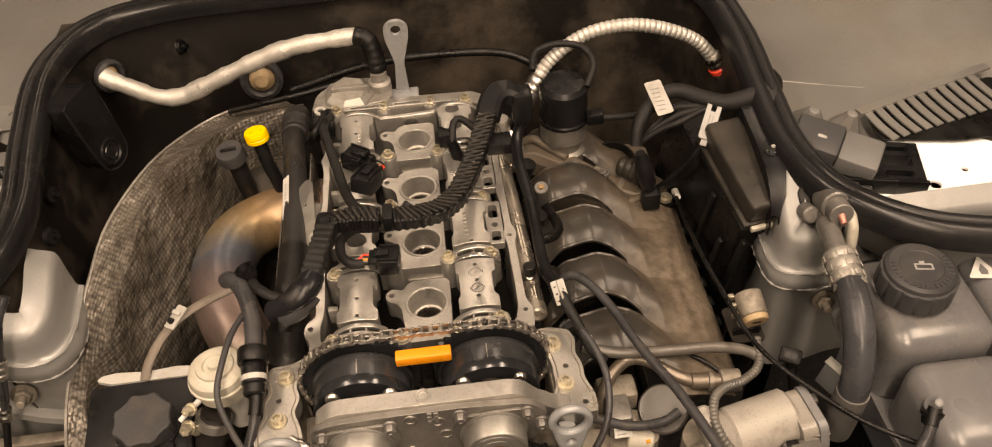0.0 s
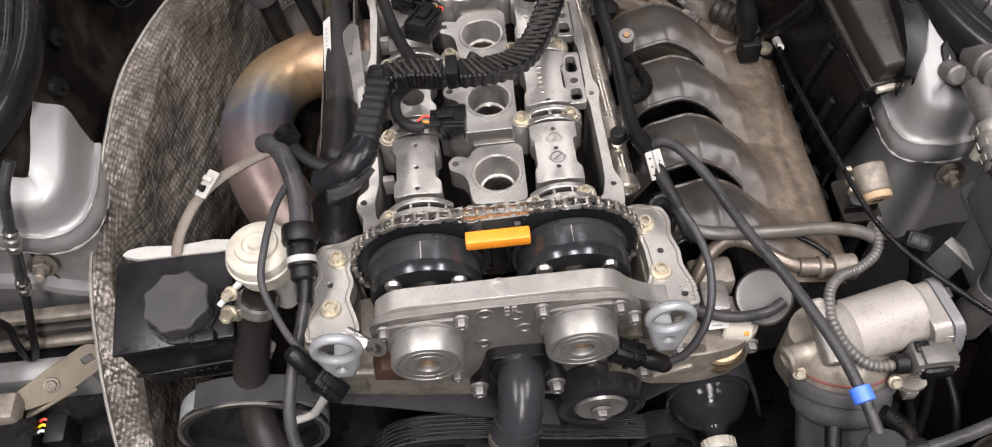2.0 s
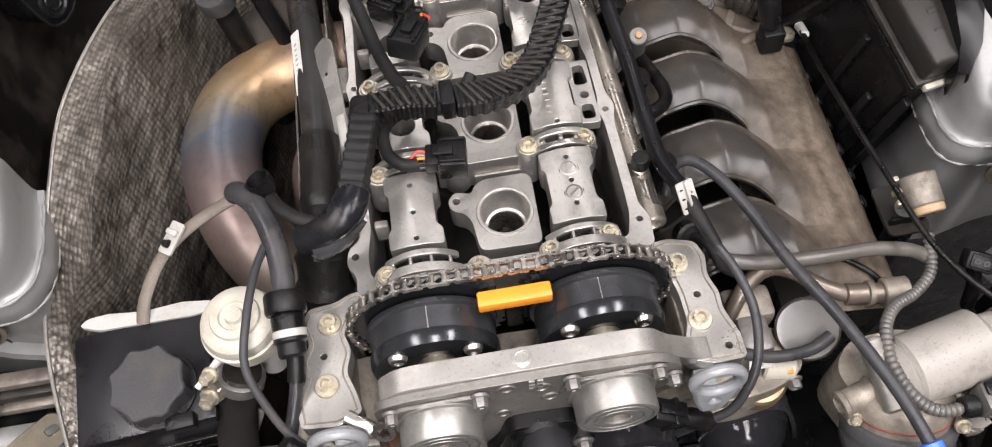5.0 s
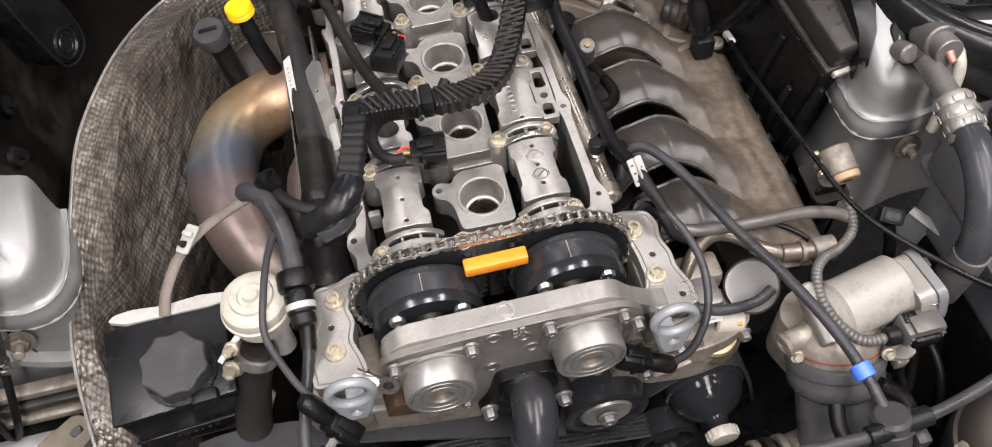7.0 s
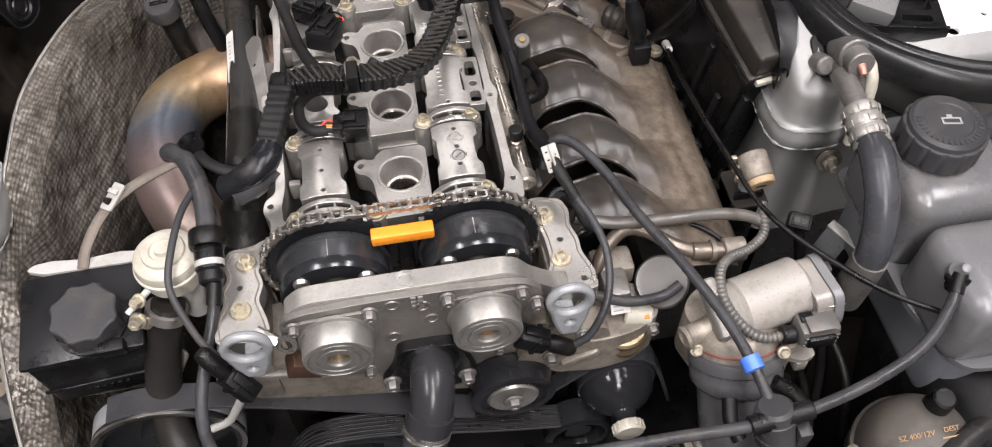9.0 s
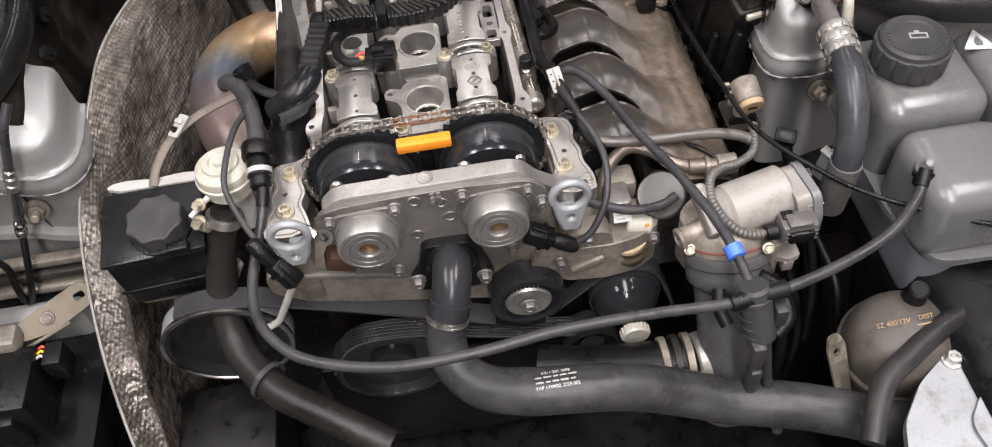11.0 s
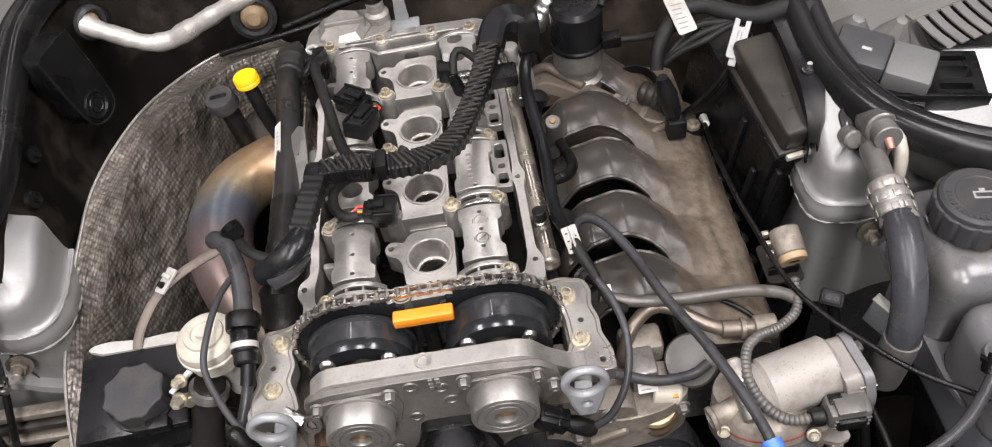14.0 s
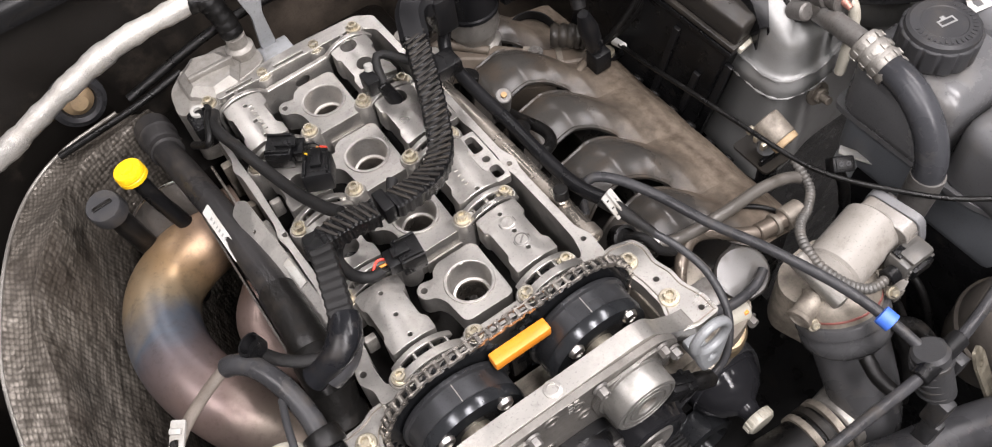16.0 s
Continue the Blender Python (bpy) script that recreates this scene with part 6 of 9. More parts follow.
for k in range(6):
    part("edge_notch", lathe(B(), (0.334, 0.010 + 0.030 * k, 0.771), (0.8, 0, 0.6), [(0.0065, -0.01), (0.0065, 0.002), (0.005, 0.003), (0, 0.003)], 12), RUBBER, man)
for k in range(4):
    yy = -0.026 + 0.083 * k
    part("port", lathe(B(), (0.108, yy + 0.02, 0.748), (0.75, -0.03, 0.6), [(0.027, 0), (0.027, 0.010), (0.024, 0.012)], 28), MANIFOLD, man)
# Near-black floor and block side: shade of the slots painted as colour.
part("shadow_floor", box(B(), (0.128, -0.08, 0.70), (0.232, 0.26, 0.735), 0.004), VOID, man, "near-black floor, shade painted in between the runners")
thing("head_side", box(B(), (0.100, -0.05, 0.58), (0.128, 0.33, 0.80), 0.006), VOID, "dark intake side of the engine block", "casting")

# rear bracket of the manifold and the valve on it
rbk = thing("rear_bracket", None, None, "brown dusty cast bracket behind the manifold", "bracket", at=(0.2, 0.25, 0.78))
brown = surface("brown_dusty_casting", (0.115, 0.095, 0.074), 0.50, 0.25, 0.3, 50, 0.4, 500, (0.07, 0.05, 0.035), 0.4, 18)
def duct_section(i, n):
    w, h = 0.0185 - 0.004 * i / n, 0.018 - 0.003 * i / n
    return [(-w, -h), (-w, h * 0.35), (-w * 0.6, h), (w * 0.6, h), (w, h * 0.35), (w, -h)]


duct_line = spline([(0.134, 0.292, 0.806), (0.160, 0.288, 0.812), (0.195, 0.262, 0.812), (0.232, 0.232, 0.806), (0.268, 0.210, 0.800), (0.292, 0.204, 0.796)], 0.007)
part("arm", sweep(B(), duct_line, duct_section), brown, rbk, bevel=0.002, smooth=30)
for k in (14, 19):
    part("strap", sweep(B(), duct_line[k:k + 2], [(u * 1.08, v * 1.08) for u, v in duct_section(k, len(duct_line))]), CAST_DIRTY, rbk, "tarnished strap")
part("upper_rib", tube(B(), [(0.140, 0.300, 0.828), (0.158, 0.296, 0.838), (0.176, 0.280, 0.834), (0.198, 0.258, 0.830)], 0.0055), brown, rbk)
part("web", box(B(), (0.145, 0.215, 0.76), (0.25, 0.23, 0.80), 0.003, Matrix.Translation((0.2, 0.22, 0)) @ pose(0, 0, 0, 0, 0, -30) @ Matrix.Translation((-0.2, -0.22, 0))), brown, rbk)
part("loop", tube(B(), [(0.225, 0.226, 0.816), (0.234, 0.200, 0.815), (0.243, 0.186, 0.811), (0.258, 0.182, 0.809), (0.274, 0.188, 0.809), (0.288, 0.198, 0.806)], 0.0048), brown, rbk)
for bx, by in ((0.152, 0.288), (0.240, 0.228)):
    part("bolt", hexbolt(B(), (bx, by, 0.823), Z, 0.0058, 0.006, 1.5), DULL, rbk)
egr = thing("recirculation_valve", None, None, "cast valve body with a black motor cap", "valve", at=(0.2, 0.29, 0.8))
part("base", lathe(B(), (0.198, 0.288, 0.815), Z, [(0.030, 0), (0.030, 0.012), (0.024, 0.016), (0.026, 0.03), (0.0305, 0.034), (0.0305, 0.058), (0.029, 0.06)], 36), CAST, egr)
part("cap", lathe(B(), (0.198, 0.288, 0.875), Z, [(0.0325, 0), (0.0325, 0.004), (0.031, 0.006), (0.0305, 0.050), (0.026, 0.056), (0, 0.057)], 36), SATIN, egr)
part("plug", box(B(), (0.222, 0.252, 0.885), (0.244, 0.268, 0.900), 0.002), BLACK, egr)
part("lead", tube(B(), [(0.242, 0.258, 0.892), (0.262, 0.252, 0.895), (0.285, 0.24, 0.905), (0.30, 0.228, 0.92)], 0.0042), CLOTH, egr)
part("ring_cable", tube(B(), [(0.160, 0.30, 0.945), (0.168, 0.325, 0.955), (0.198, 0.335, 0.957), (0.228, 0.325, 0.955), (0.238, 0.30, 0.945), (0.225, 0.275, 0.93)], 0.0045), CLOTH, egr)

# ---- harness at the rear right ----
hn = thing("rear_harness", None, None, "thick black taped harness with a white paper tag", "harness", at=(0.32, 0.2, 0.9))
part("trunk", tube(B(), [(0.425, 0.198, 0.953), (0.40, 0.193, 0.950), (0.375, 0.195, 0.945), (0.352, 0.208, 0.945), (0.330, 0.225, 0.946), (0.308, 0.226, 0.944), (0.288, 0.212, 0.938), (0.272, 0.194, 0.924), (0.268, 0.182, 0.905)], lambda t: 0.0115 - 0.004 * t, seg=18), CLOTH, hn, smooth=60)
for off in (-0.010, -0.004, 0.003):
    part("strand", tube(B(), [(0.362, 0.198, 0.940), (0.340, 0.200 + off, 0.938), (0.318, 0.202 + off * 2, 0.934), (0.296, 0.196 + off, 0.922), (0.276, 0.188, 0.906)], 0.0038, seg=10), CLOTH, hn)
for k in range(6):
    u = k * 0.0042
    part("strand", tube(B(), [(0.362 + u * 0.3, 0.196, 0.936), (0.352 + u * 0.5, 0.180, 0.915), (0.334 + u, 0.170, 0.885), (0.312 + u, 0.176, 0.850), (0.300 + u * 0.5, 0.188, 0.825)], 0.0031, seg=9), RUBBER, hn)
part("boot", lathe(B(), (0.290, 0.182, 0.83), (-0.25, 0.05, 1), [(0.007, 0), (0.0105, 0.012), (0.0112, 0.038), (0.008, 0.055), (0.006, 0.062)], 20), SATIN, hn)
part("boot_plug", box(B(), (0.281, 0.170, 0.803), (0.303, 0.190, 0.83), 0.003), BLACK, hn)
m = Matrix.Translation((0.299, 0.210, 0.951)) @ pose(0, 0, 0, 28, 8, 18)
tg = part("paper_tag", plate(B(), rounded([(-0.0115, -0.023), (0.0115, -0.021), (0.0110, 0.023), (-0.0120, 0.022)], 0.003), 0.0, 0.001, [], m), PALE, hn, "crumpled white paper tag")
for k in range(6):
    part("print_bar", box(B(), (-0.008, -0.016 + 0.0055 * k, 0.001), (0.002 + 0.0018 * (k % 3), -0.0151 + 0.0055 * k, 0.0012), 0, m), GREYPLASTIC, tg)
m = Matrix.Translation((0.356, 0.182, 0.934)) @ pose(0, 0, 0, 40, 5, -28)
ol = rounded([(-0.0085, -0.026), (0.0085, -0.026), (0.0085, 0.026), (-0.0085, 0.026)], 0.004)
kc = part("plastic_clip", plate(B(), ol, -0.002, 0.003, [rounded([(-0.003, 0.008), (0.003, 0.008), (0.003, 0.022), (-0.003, 0.022)], 0.002)], m), CLIPGREY, hn, "grey plastic harness clip", bevel=0.0008)
part("rib", box(B(), (-0.002, -0.02, 0.003), (0.002, 0.004, 0.005), 0.0006, m), CLIPGREY, kc)
part("tab", box(B(), (-0.004, -0.034, -0.001), (0.004, -0.026, 0.002), 0.001, m), CLIPGREY, kc)

bh = thing("braided_hose", None, None, "braided metal hose arching before the bulkhead", "hose", at=(0.3, 0.34, 0.86))
part("braid", tube(B(), [(0.166, 0.325, 0.903), (0.187, 0.338, 0.929), (0.228, 0.34, 0.960), (0.277, 0.34, 0.971), (0.327, 0.34, 0.963), (0.379, 0.34, 0.938), (0.410, 0.338, 0.904)], 0.0088, seg=18, ribs=0.0012, pitch=0.007), BRAID, bh, smooth=30)
part("ferrule", tube(B(), [(0.150, 0.312, 0.884), (0.166, 0.325, 0.903), (0.174, 0.331, 0.913)], 0.0125, seg=20, ribs=0.0015, pitch=0.009), STEEL, bh)
part("ferrule", tube(B(), [(0.405, 0.338, 0.911), (0.418, 0.336, 0.890), (0.424, 0.334, 0.878)], 0.0125, seg=20, ribs=0.0015, pitch=0.009), STEEL, bh)
part("red_mark", band(B(), (0.4165, 0.336, 0.892), (0.5, 0, -0.85), 0.0126, 0.007), RED, bh, "red paint mark")
part("stub", tube(B(), [(0.150, 0.312, 0.884), (0.138, 0.300, 0.868), (0.128, 0.28, 0.85)], 0.009, seg=16), STEEL, bh)
part("stub", tube(B(), [(0.423, 0.335, 0.880), (0.430, 0.332, 0.86), (0.43, 0.33, 0.80)], 0.008, seg=16), STEEL, bh)

sh = thing("wrapped_hose", None, None, "silver heat-wrapped hose in front of the bulkhead", "hose", at=(-0.22, 0.40, 0.88))
part("sleeve", tube(B(), [(-0.396, 0.405, 0.935), (-0.388, 0.402, 0.930), (-0.367, 0.40, 0.917), (-0.334, 0.40, 0.896), (-0.305, 0.40, 0.893), (-0.276, 0.40, 0.903), (-0.203, 0.40, 0.933), (-0.14, 0.40, 0.952), (-0.058, 0.395, 0.962)], lambda t: 0.0122 - 0.0014 * math.sin(t * 9) ** 2 + 0.0007 * math.sin(t * 55) + 0.0005 * math.sin(t * 131), seg=20), BRAID, sh, smooth=60)
part("elbow", tube(B(), [(-0.060, 0.395, 0.962), (-0.045, 0.39, 0.958), (-0.038, 0.382, 0.940), (-0.036, 0.374, 0.918)], 0.0125, seg=20, ribs=0.001, pitch=0.008), RUBBER, sh)

# bulkhead grommets and stiffener plate
for at, ax, r in (((-0.207, 0.458, 0.868), (0.1, -1, 0.25), 0.030), ((-0.391, 0.412, 0.93), (0.8, -0.6, 0.1), 0.022)):
    g = thing("grommet", None, None, "pale rubber grommet set in the bulkhead", "grommet", group="bulkhead grommets", at=at)
    part("ring", lathe(B(), at, ax, [(r * 0.62, 0), (r * 0.66, 0.006), (r * 0.8, 0.009), (r, 0.006), (r * 1.02, 0)], 36, caps=False), HOSE, g)
    part("centre", lathe(B(), at, ax, [(r * 0.6, 0.001), (r * 0.5, 0.004), (r * 0.3, 0.012), (0, 0.013)], 28), TAN, g)
pl = thing("cover_plate", None, None, "black oval cover plate on the side of the bulkhead", "plate", at=(-0.40, 0.31, 0.85))
m = Matrix.Translation((-0.389, 0.302, 0.920)) @ basis((0.90, -0.36, 0.16), (0, -0.04, 1))
part("plate", plate(B(), rounded([(-0.056, -0.012), (-0.046, -0.026), (-0.020, -0.031), (0.058, -0.034), (0.058, 0.026), (-0.030, 0.024), (-0.052, 0.012)], 0.012), -0.030, 0.004, [], m), BLACK, pl, bevel=0.003)
part("recess", lathe(B(), m @ Vector((-0.030, 0, 0.0035)), m.to_3x3() @ Z, [(0.0185, 0), (0.0170, 0.003), (0.0150, 0.003), (0.0135, 0.0008), (0.0105, 0.0008), (0.0095, 0.0022), (0.008, 0.0010), (0, 0.0010)], 36), SATIN, pl)
part("rim", tube(B(), [m @ Vector(p) for p in ((0.056, -0.033, 0.0035), (-0.018, -0.030, 0.0035), (-0.045, -0.025, 0.0035), (-0.054, -0.010, 0.0035), (-0.050, 0.012, 0.0035), (-0.030, 0.023, 0.0035), (0.056, 0.025, 0.0035))], 0.0016, seg=8), SATIN, pl)
for at in ((-0.422, 0.20, 0.915), (-0.412, 0.14, 0.905), (-0.30, 0.455, 0.935)):
    st = thing("fastener", lathe(B(), at, (0.9, -0.3, 0.2), [(0.011, -0.002), (0.009, 0.003), (0.004, 0.004), (0.0035, 0.010), (0, 0.011)], 20), BLACK, "black plastic push fastener on the bulkhead", "fastener", group="push fasteners")

# ---- fuse box with side panel ----
fb = thing("fuse_box", None, None, "long dusty black fuse box with a ridged lid", "fuse box", at=(0.38, 0.12, 0.58))
m = Matrix.Translation((0.3885, 0.055, 0.897)) @ pose(0, 0, 0, 12, 0, 10)
part("lid", box(B(), (-0.022, 0.0, -0.016), (0.022, 0.128, 0.014), 0.005, m, 3), DUSTY, fb)
part("lid_ridge", box(B(), (-0.026, -0.002, -0.022), (0.026, 0.130, -0.015), 0.002, m), DUSTY, fb)
part("lid_lip", box(B(), (-0.026, -0.001, -0.032), (0.026, 0.130, -0.024), 0.002, m), BLACK, fb)
part("raised_bar", box(B(), (-0.006, 0.045, 0.014), (0.006, 0.050, 0.0147), 0.0003, m), DUSTY, fb)
part("raised_bar", box(B(), (-0.008, 0.028, 0.014), (0.002, 0.031, 0.0147), 0.0003, m), DUSTY, fb)
part("pale_seal", box(B(), (-0.017, -0.0065, -0.026), (0.017, -0.001, -0.019), 0.001, m), CREAM, fb, "pale yellow seal edge")
part("body", plate(B(), rounded([(-0.025, 0.003), (0.025, 0.003), (0.025, 0.20), (-0.025, 0.20)], 0.004), -0.31, -0.031, [], m), BLACK, fb, bevel=0.002)
part("rib", box(B(), (-0.030, 0.06, -0.30), (-0.025, 0.068, -0.04), 0.001, m), BLACK, fb)
part("rib", box(B(), (-0.030, 0.02, -0.30), (-0.025, 0.028, -0.08), 0.001, m), BLACK, fb)
part("front_web", box(B(), (-0.020, -0.006, -0.30), (-0.014, 0.003, -0.05), 0.001, m), BLACK, fb)

bs = thing("rubber_bush", None, None, "round steel and tan rubber bush on a bracket", "bush", at=(0.352, -0.03, 0.75))
part("sleeve", cyl(B(), (0.352, -0.010, 0.841), (0.3535, -0.036, 0.832), 0.0150, None, 32, 0.0012), CAST_DIRTY, bs)
part("rubber", cyl(B(), (0.3535, -0.036, 0.832), (0.354, -0.0425, 0.8298), 0.0146, 0.0140, 32, 0.001), TAN, bs)
part("insert", box(B(), (-0.005, -0.002, 0.0), (0.005, 0.002, 0.0006), 0, Matrix.Translation((0.354, -0.0426, 0.8298)) @ basis((0.03, -0.94, -0.33))), VOID, bs)
for k in range(3):
    part("tooth", box(B(), (0.331, -0.012 - 0.010 * k, 0.832 - 0.003 * k), (0.338, -0.007 - 0.010 * k, 0.840 - 0.003 * k), 0.001), BOLT, bs)
part("bracket", plate(B(), rounded([(0.335, -0.04), (0.372, -0.04), (0.372, 0.01), (0.335, 0.01)], 0.006), 0.790, 0.793), DUSTY, bs)
part("bracket_leg", box(B(), (0.337, -0.030, 0.60), (0.368, -0.026, 0.802), 0.001), BLACK, bs)
part("post", cyl(B(), (0.3525, -0.02, 0.801), (0.3525, -0.02, 0.826), 0.009, None, 14), GREYMETAL, bs)
ba = thing("ball_stud", None, None, "small brass ball stud with a white ferrule", "stud", at=(0.32, 0.195, 0.79))
part("ball", lathe(B(), (0.317, 0.196, 0.796), Z, [(0.009, 0), (0.0085, 0.004), (0.005, 0.005), (0.0048, 0.008), (0, 0.009)], 20), BOLT, ba)
part("ferrule", cyl(B(), (0.329, 0.198, 0.806), (0.327, 0.178, 0.814), 0.0048, 0.004, 14, 0.0006), WHITE, ba)
part("base", box(B(), (0.305, 0.186, 0.786), (0.335, 0.206, 0.796), 0.003), BLACK, ba)

# ---- air-conditioning hose ----
ac = thing("air_conditioning_hose", None, None, "thick grey rubber hose with crimped metal fitting", "hose", at=(0.45, -0.06, 0.63))
part("hose", tube(B(), [(0.4194, -0.078, 0.925), (0.4170, -0.094, 0.9255), (0.4145, -0.112, 0.9215), (0.4115, -0.131, 0.911), (0.4090, -0.147, 0.893), (0.4075, -0.157, 0.870), (0.4065, -0.160, 0.845)], 0.0147, seg=32), surface("glossy_hose_rubber", (0.036, 0.037, 0.041), 0.24, 0.0, 0.3, 120, 0.12, 700, (0.085, 0.075, 0.062), 0.16, 40), ac, "glossy blue-black rubber hose", smooth=70)
part("crimp", tube(B(), [(0.4192, -0.046, 0.9325), (0.4192, -0.064, 0.929), (0.4196, -0.085, 0.9225)], 0.0166, seg=32, ribs=0.0015, pitch=0.0095), CAST, ac, "bright crimped sleeve")
for k in range(3):
    for n in range(10):
        a = 2 * math.pi * (n + 0.5 * (k % 2)) / 10
        at = Vector((0.4192, -0.0525 - 0.0110 * k, 0.9315 - 0.0027 * k))
        part("crimp_dent", box(B(), (-0.0032, -0.0035, -0.0006), (0.0032, 0.0035, 0.0006), 0.0005, Matrix.Translation(at) @ basis((0.0, -0.96, -0.26), X) @ Matrix.Rotation(a, 4, "Z") @ Matrix.Translation((0.0170, 0, 0)) @ Matrix.Rotation(radians(90), 4, "Y")), CAST, ac)
part("neck", cyl(B(), (0.430, 0.006, 0.921), (0.4195, -0.048, 0.932), 0.0108, 0.0104, 28), DULL, ac)
part("block", cyl(B(), (0.4412, 0.038, 0.928), (0.4392, 0.010, 0.940), 0.0162, None, 36, 0.0016), DULL, ac, "dull grey valve block")
part("block_lower", cyl(B(), (0.4396, 0.016, 0.937), (0.4382, -0.004, 0.9415), 0.0128, None, 28, 0.001), DULL, ac)
part("block_web", box(B(), (0.424, -0.006, 0.908), (0.444, 0.030, 0.930), 0.005), DULL, ac)
part("block_side", cyl(B(), (0.4200, 0.038, 0.912), (0.4190, 0.018, 0.923), 0.0095, None, 24, 0.002), DULL, ac)
part("bolt", cyl(B(), (0.4382, -0.003, 0.941), (0.4378, -0.013, 0.938), 0.0042, 0.003, 12), surface("red_stained_bolt", (0.42, 0.20, 0.16), 0.5, 0.6, 0.3, 200, 0.2), ac, "rusty red screw")
part("lower_crimp", tube(B(), [(0.4067, -0.1595, 0.858), (0.4055, -0.160, 0.835), (0.4045, -0.158, 0.79)], 0.0160, seg=28), DULL, ac)
tb = thing("cream_tube", tube(B(), [(0.449, 0.016, 0.938), (0.4505, 0.006, 0.938), (0.452, -0.006, 0.928), (0.453, -0.012, 0.905), (0.455, -0.012, 0.84)], 0.0058, seg=18), CREAM, "cream-coloured metal tube beside the hose", "tube", smooth=60)
fbk = thing("fuse_box_bracket", None, None, "black steel bracket with a stud beside the fuse box", "bracket", at=(0.405, 0.11, 0.90))
rows = []
for p, q in (((0.388, 0.046, 0.900), (0.3945, 0.040, 0.902)), ((0.388, 0.060, 0.922), (0.402, 0.054, 0.925)), ((0.390, 0.090, 0.936), (0.412, 0.085, 0.938)), ((0.390, 0.135, 0.943), (0.418, 0.130, 0.945)), ((0.390, 0.20, 0.948), (0.415, 0.20, 0.950))):
    a, b = Vector(p), Vector(q)
    rows.append([a - Z * 0.03, a, a.lerp(b, 0.5) + Z * 0.001, b, b + Vector((0.003, 0, -0.012))])
part("plate", sheet(B(), rows, 0.0025), SATIN, fbk, smooth=40)
part("stud", cyl(B(), (0.402, 0.105, 0.940), (0.401, 0.103, 0.951), 0.0032, 0.0026, 12), STEEL, fbk)
part("nut", hexbolt(B(), (0.402, 0.105, 0.940), Z, 0.0055, 0.004, 1.3), DARKSTEEL, fbk)
ap2 = thing("rubber_gasket", None, None, "black rubber gasket plate behind the hose fitting", "gasket", at=(0.437, 0.04, 0.905))
m = Matrix.Translation((0.440, 0.036, 0.912)) @ basis((-0.12, -0.66, 0.74), X)
part("plate", plate(B(), rounded([(-0.022, -0.016), (0.040, -0.016), (0.044, 0.026), (-0.026, 0.028)], 0.012), -0.004, 0.004, [], m), RUBBER, ap2, bevel=0.002)

# ---- throttle body and intake duct ----
PLUGGREY = surface("dusty_plug_plastic", (0.075, 0.072, 0.067), 0.36, 0.0, 0.25, 60, 0.2, 600, (0.13, 0.11, 0.088), 0.26, 34)
th = thing("throttle_unit", None, None, "cast throttle body with a beige motor housing", "throttle body", at=(0.30, -0.18, 0.70))
part("motor", cyl(B(), (0.285, -0.168, 0.818), (0.352, -0.156, 0.824), 0.0285, None, 40, 0.004), BEIGE, th)
part("motor_end", cyl(B(), (0.278, -0.169, 0.8175), (0.286, -0.1675, 0.818), 0.024, 0.0275, 32, 0.002), BEIGE, th)
part("gear_cover", plate(B(), rounded([(-0.026, -0.034), (0.024, -0.036), (0.032, -0.008), (0.028, 0.026), (-0.022, 0.030), (-0.030, 0.01)], 0.009), 0.0, 0.016, [], Matrix.Translation((0.350, -0.165, 0.810)) @ basis((1, 0.12, 0.1), (0, -1, 0))), BEIGE, th, bevel=0.003)
part("gear_back", plate(B(), rounded([(-0.027, -0.036), (0.026, -0.038), (0.034, -0.008), (0.030, 0.028), (-0.024, 0.032), (-0.032, 0.01)], 0.009), 0.016, 0.025, [], Matrix.Translation((0.350, -0.165, 0.810)) @ basis((1, 0.12, 0.1), (0, -1, 0))), GREYPLASTIC, th, bevel=0.002)
for dy, dz in ((0.018, 0.026), (-0.026, 0.022), (-0.030, -0.02)):
    part("clip", box(B(), (0.356, -0.165 + dy * 0.8 - 0.005, 0.812 + dz - 0.006), (0.378, -0.165 + dy * 0.8 + 0.005, 0.812 + dz + 0.004), 0.0015), STEEL, th)
part("plug", box(B(), (0.330, -0.212, 0.810), (0.368, -0.188, 0.834), 0.005), PLUGGREY, th)
part("plug_face", box(B(), (0.336, -0.217, 0.814), (0.362, -0.210, 0.829), 0.003), BLACK, th)
part("plug_latch", box(B(), (0.336, -0.212, 0.834), (0.360, -0.196, 0.838), 0.001), PLUGGREY, th)
for k in range(3):
    part("plug_rib", box(B(), (0.334, -0.2135, 0.813 + 0.006 * k), (0.366, -0.2115, 0.8155 + 0.006 * k), 0.0006), PLUGGREY, th)
part("plug_lock", box(B(), (0.333, -0.200, 0.8335), (0.345, -0.190, 0.8365), 0.001), BLACK, th)
part("plug_neck", cyl(B(), (0.316, -0.203, 0.822), (0.328, -0.203, 0.822), 0.0085, None, 20, 0.001), BLACK, th)
part("foot_bracket", plate(B(), rounded([(0.332, -0.206), (0.346, -0.212), (0.358, -0.208), (0.358, -0.18), (0.332, -0.18)], 0.003), 0.774, 0.781), BEIGE, th, "beige bracket foot", bevel=0.001)
part("foot_block", box(B(), (0.340, -0.212, 0.760), (0.352, -0.196, 0.775), 0.002), BEIGE, th)
part("housing", plate(B(), rounded([(0.243, -0.150), (0.262, -0.205), (0.30, -0.212), (0.342, -0.205), (0.345, -0.150), (0.31, -0.125), (0.262, -0.128)], 0.014), 0.735, 0.800), CAST_DIRTY, th, bevel=0.004)
AX = Vector((-0.02, -0.55, -0.83))
C0 = Vector((0.288, -0.178, 0.796))
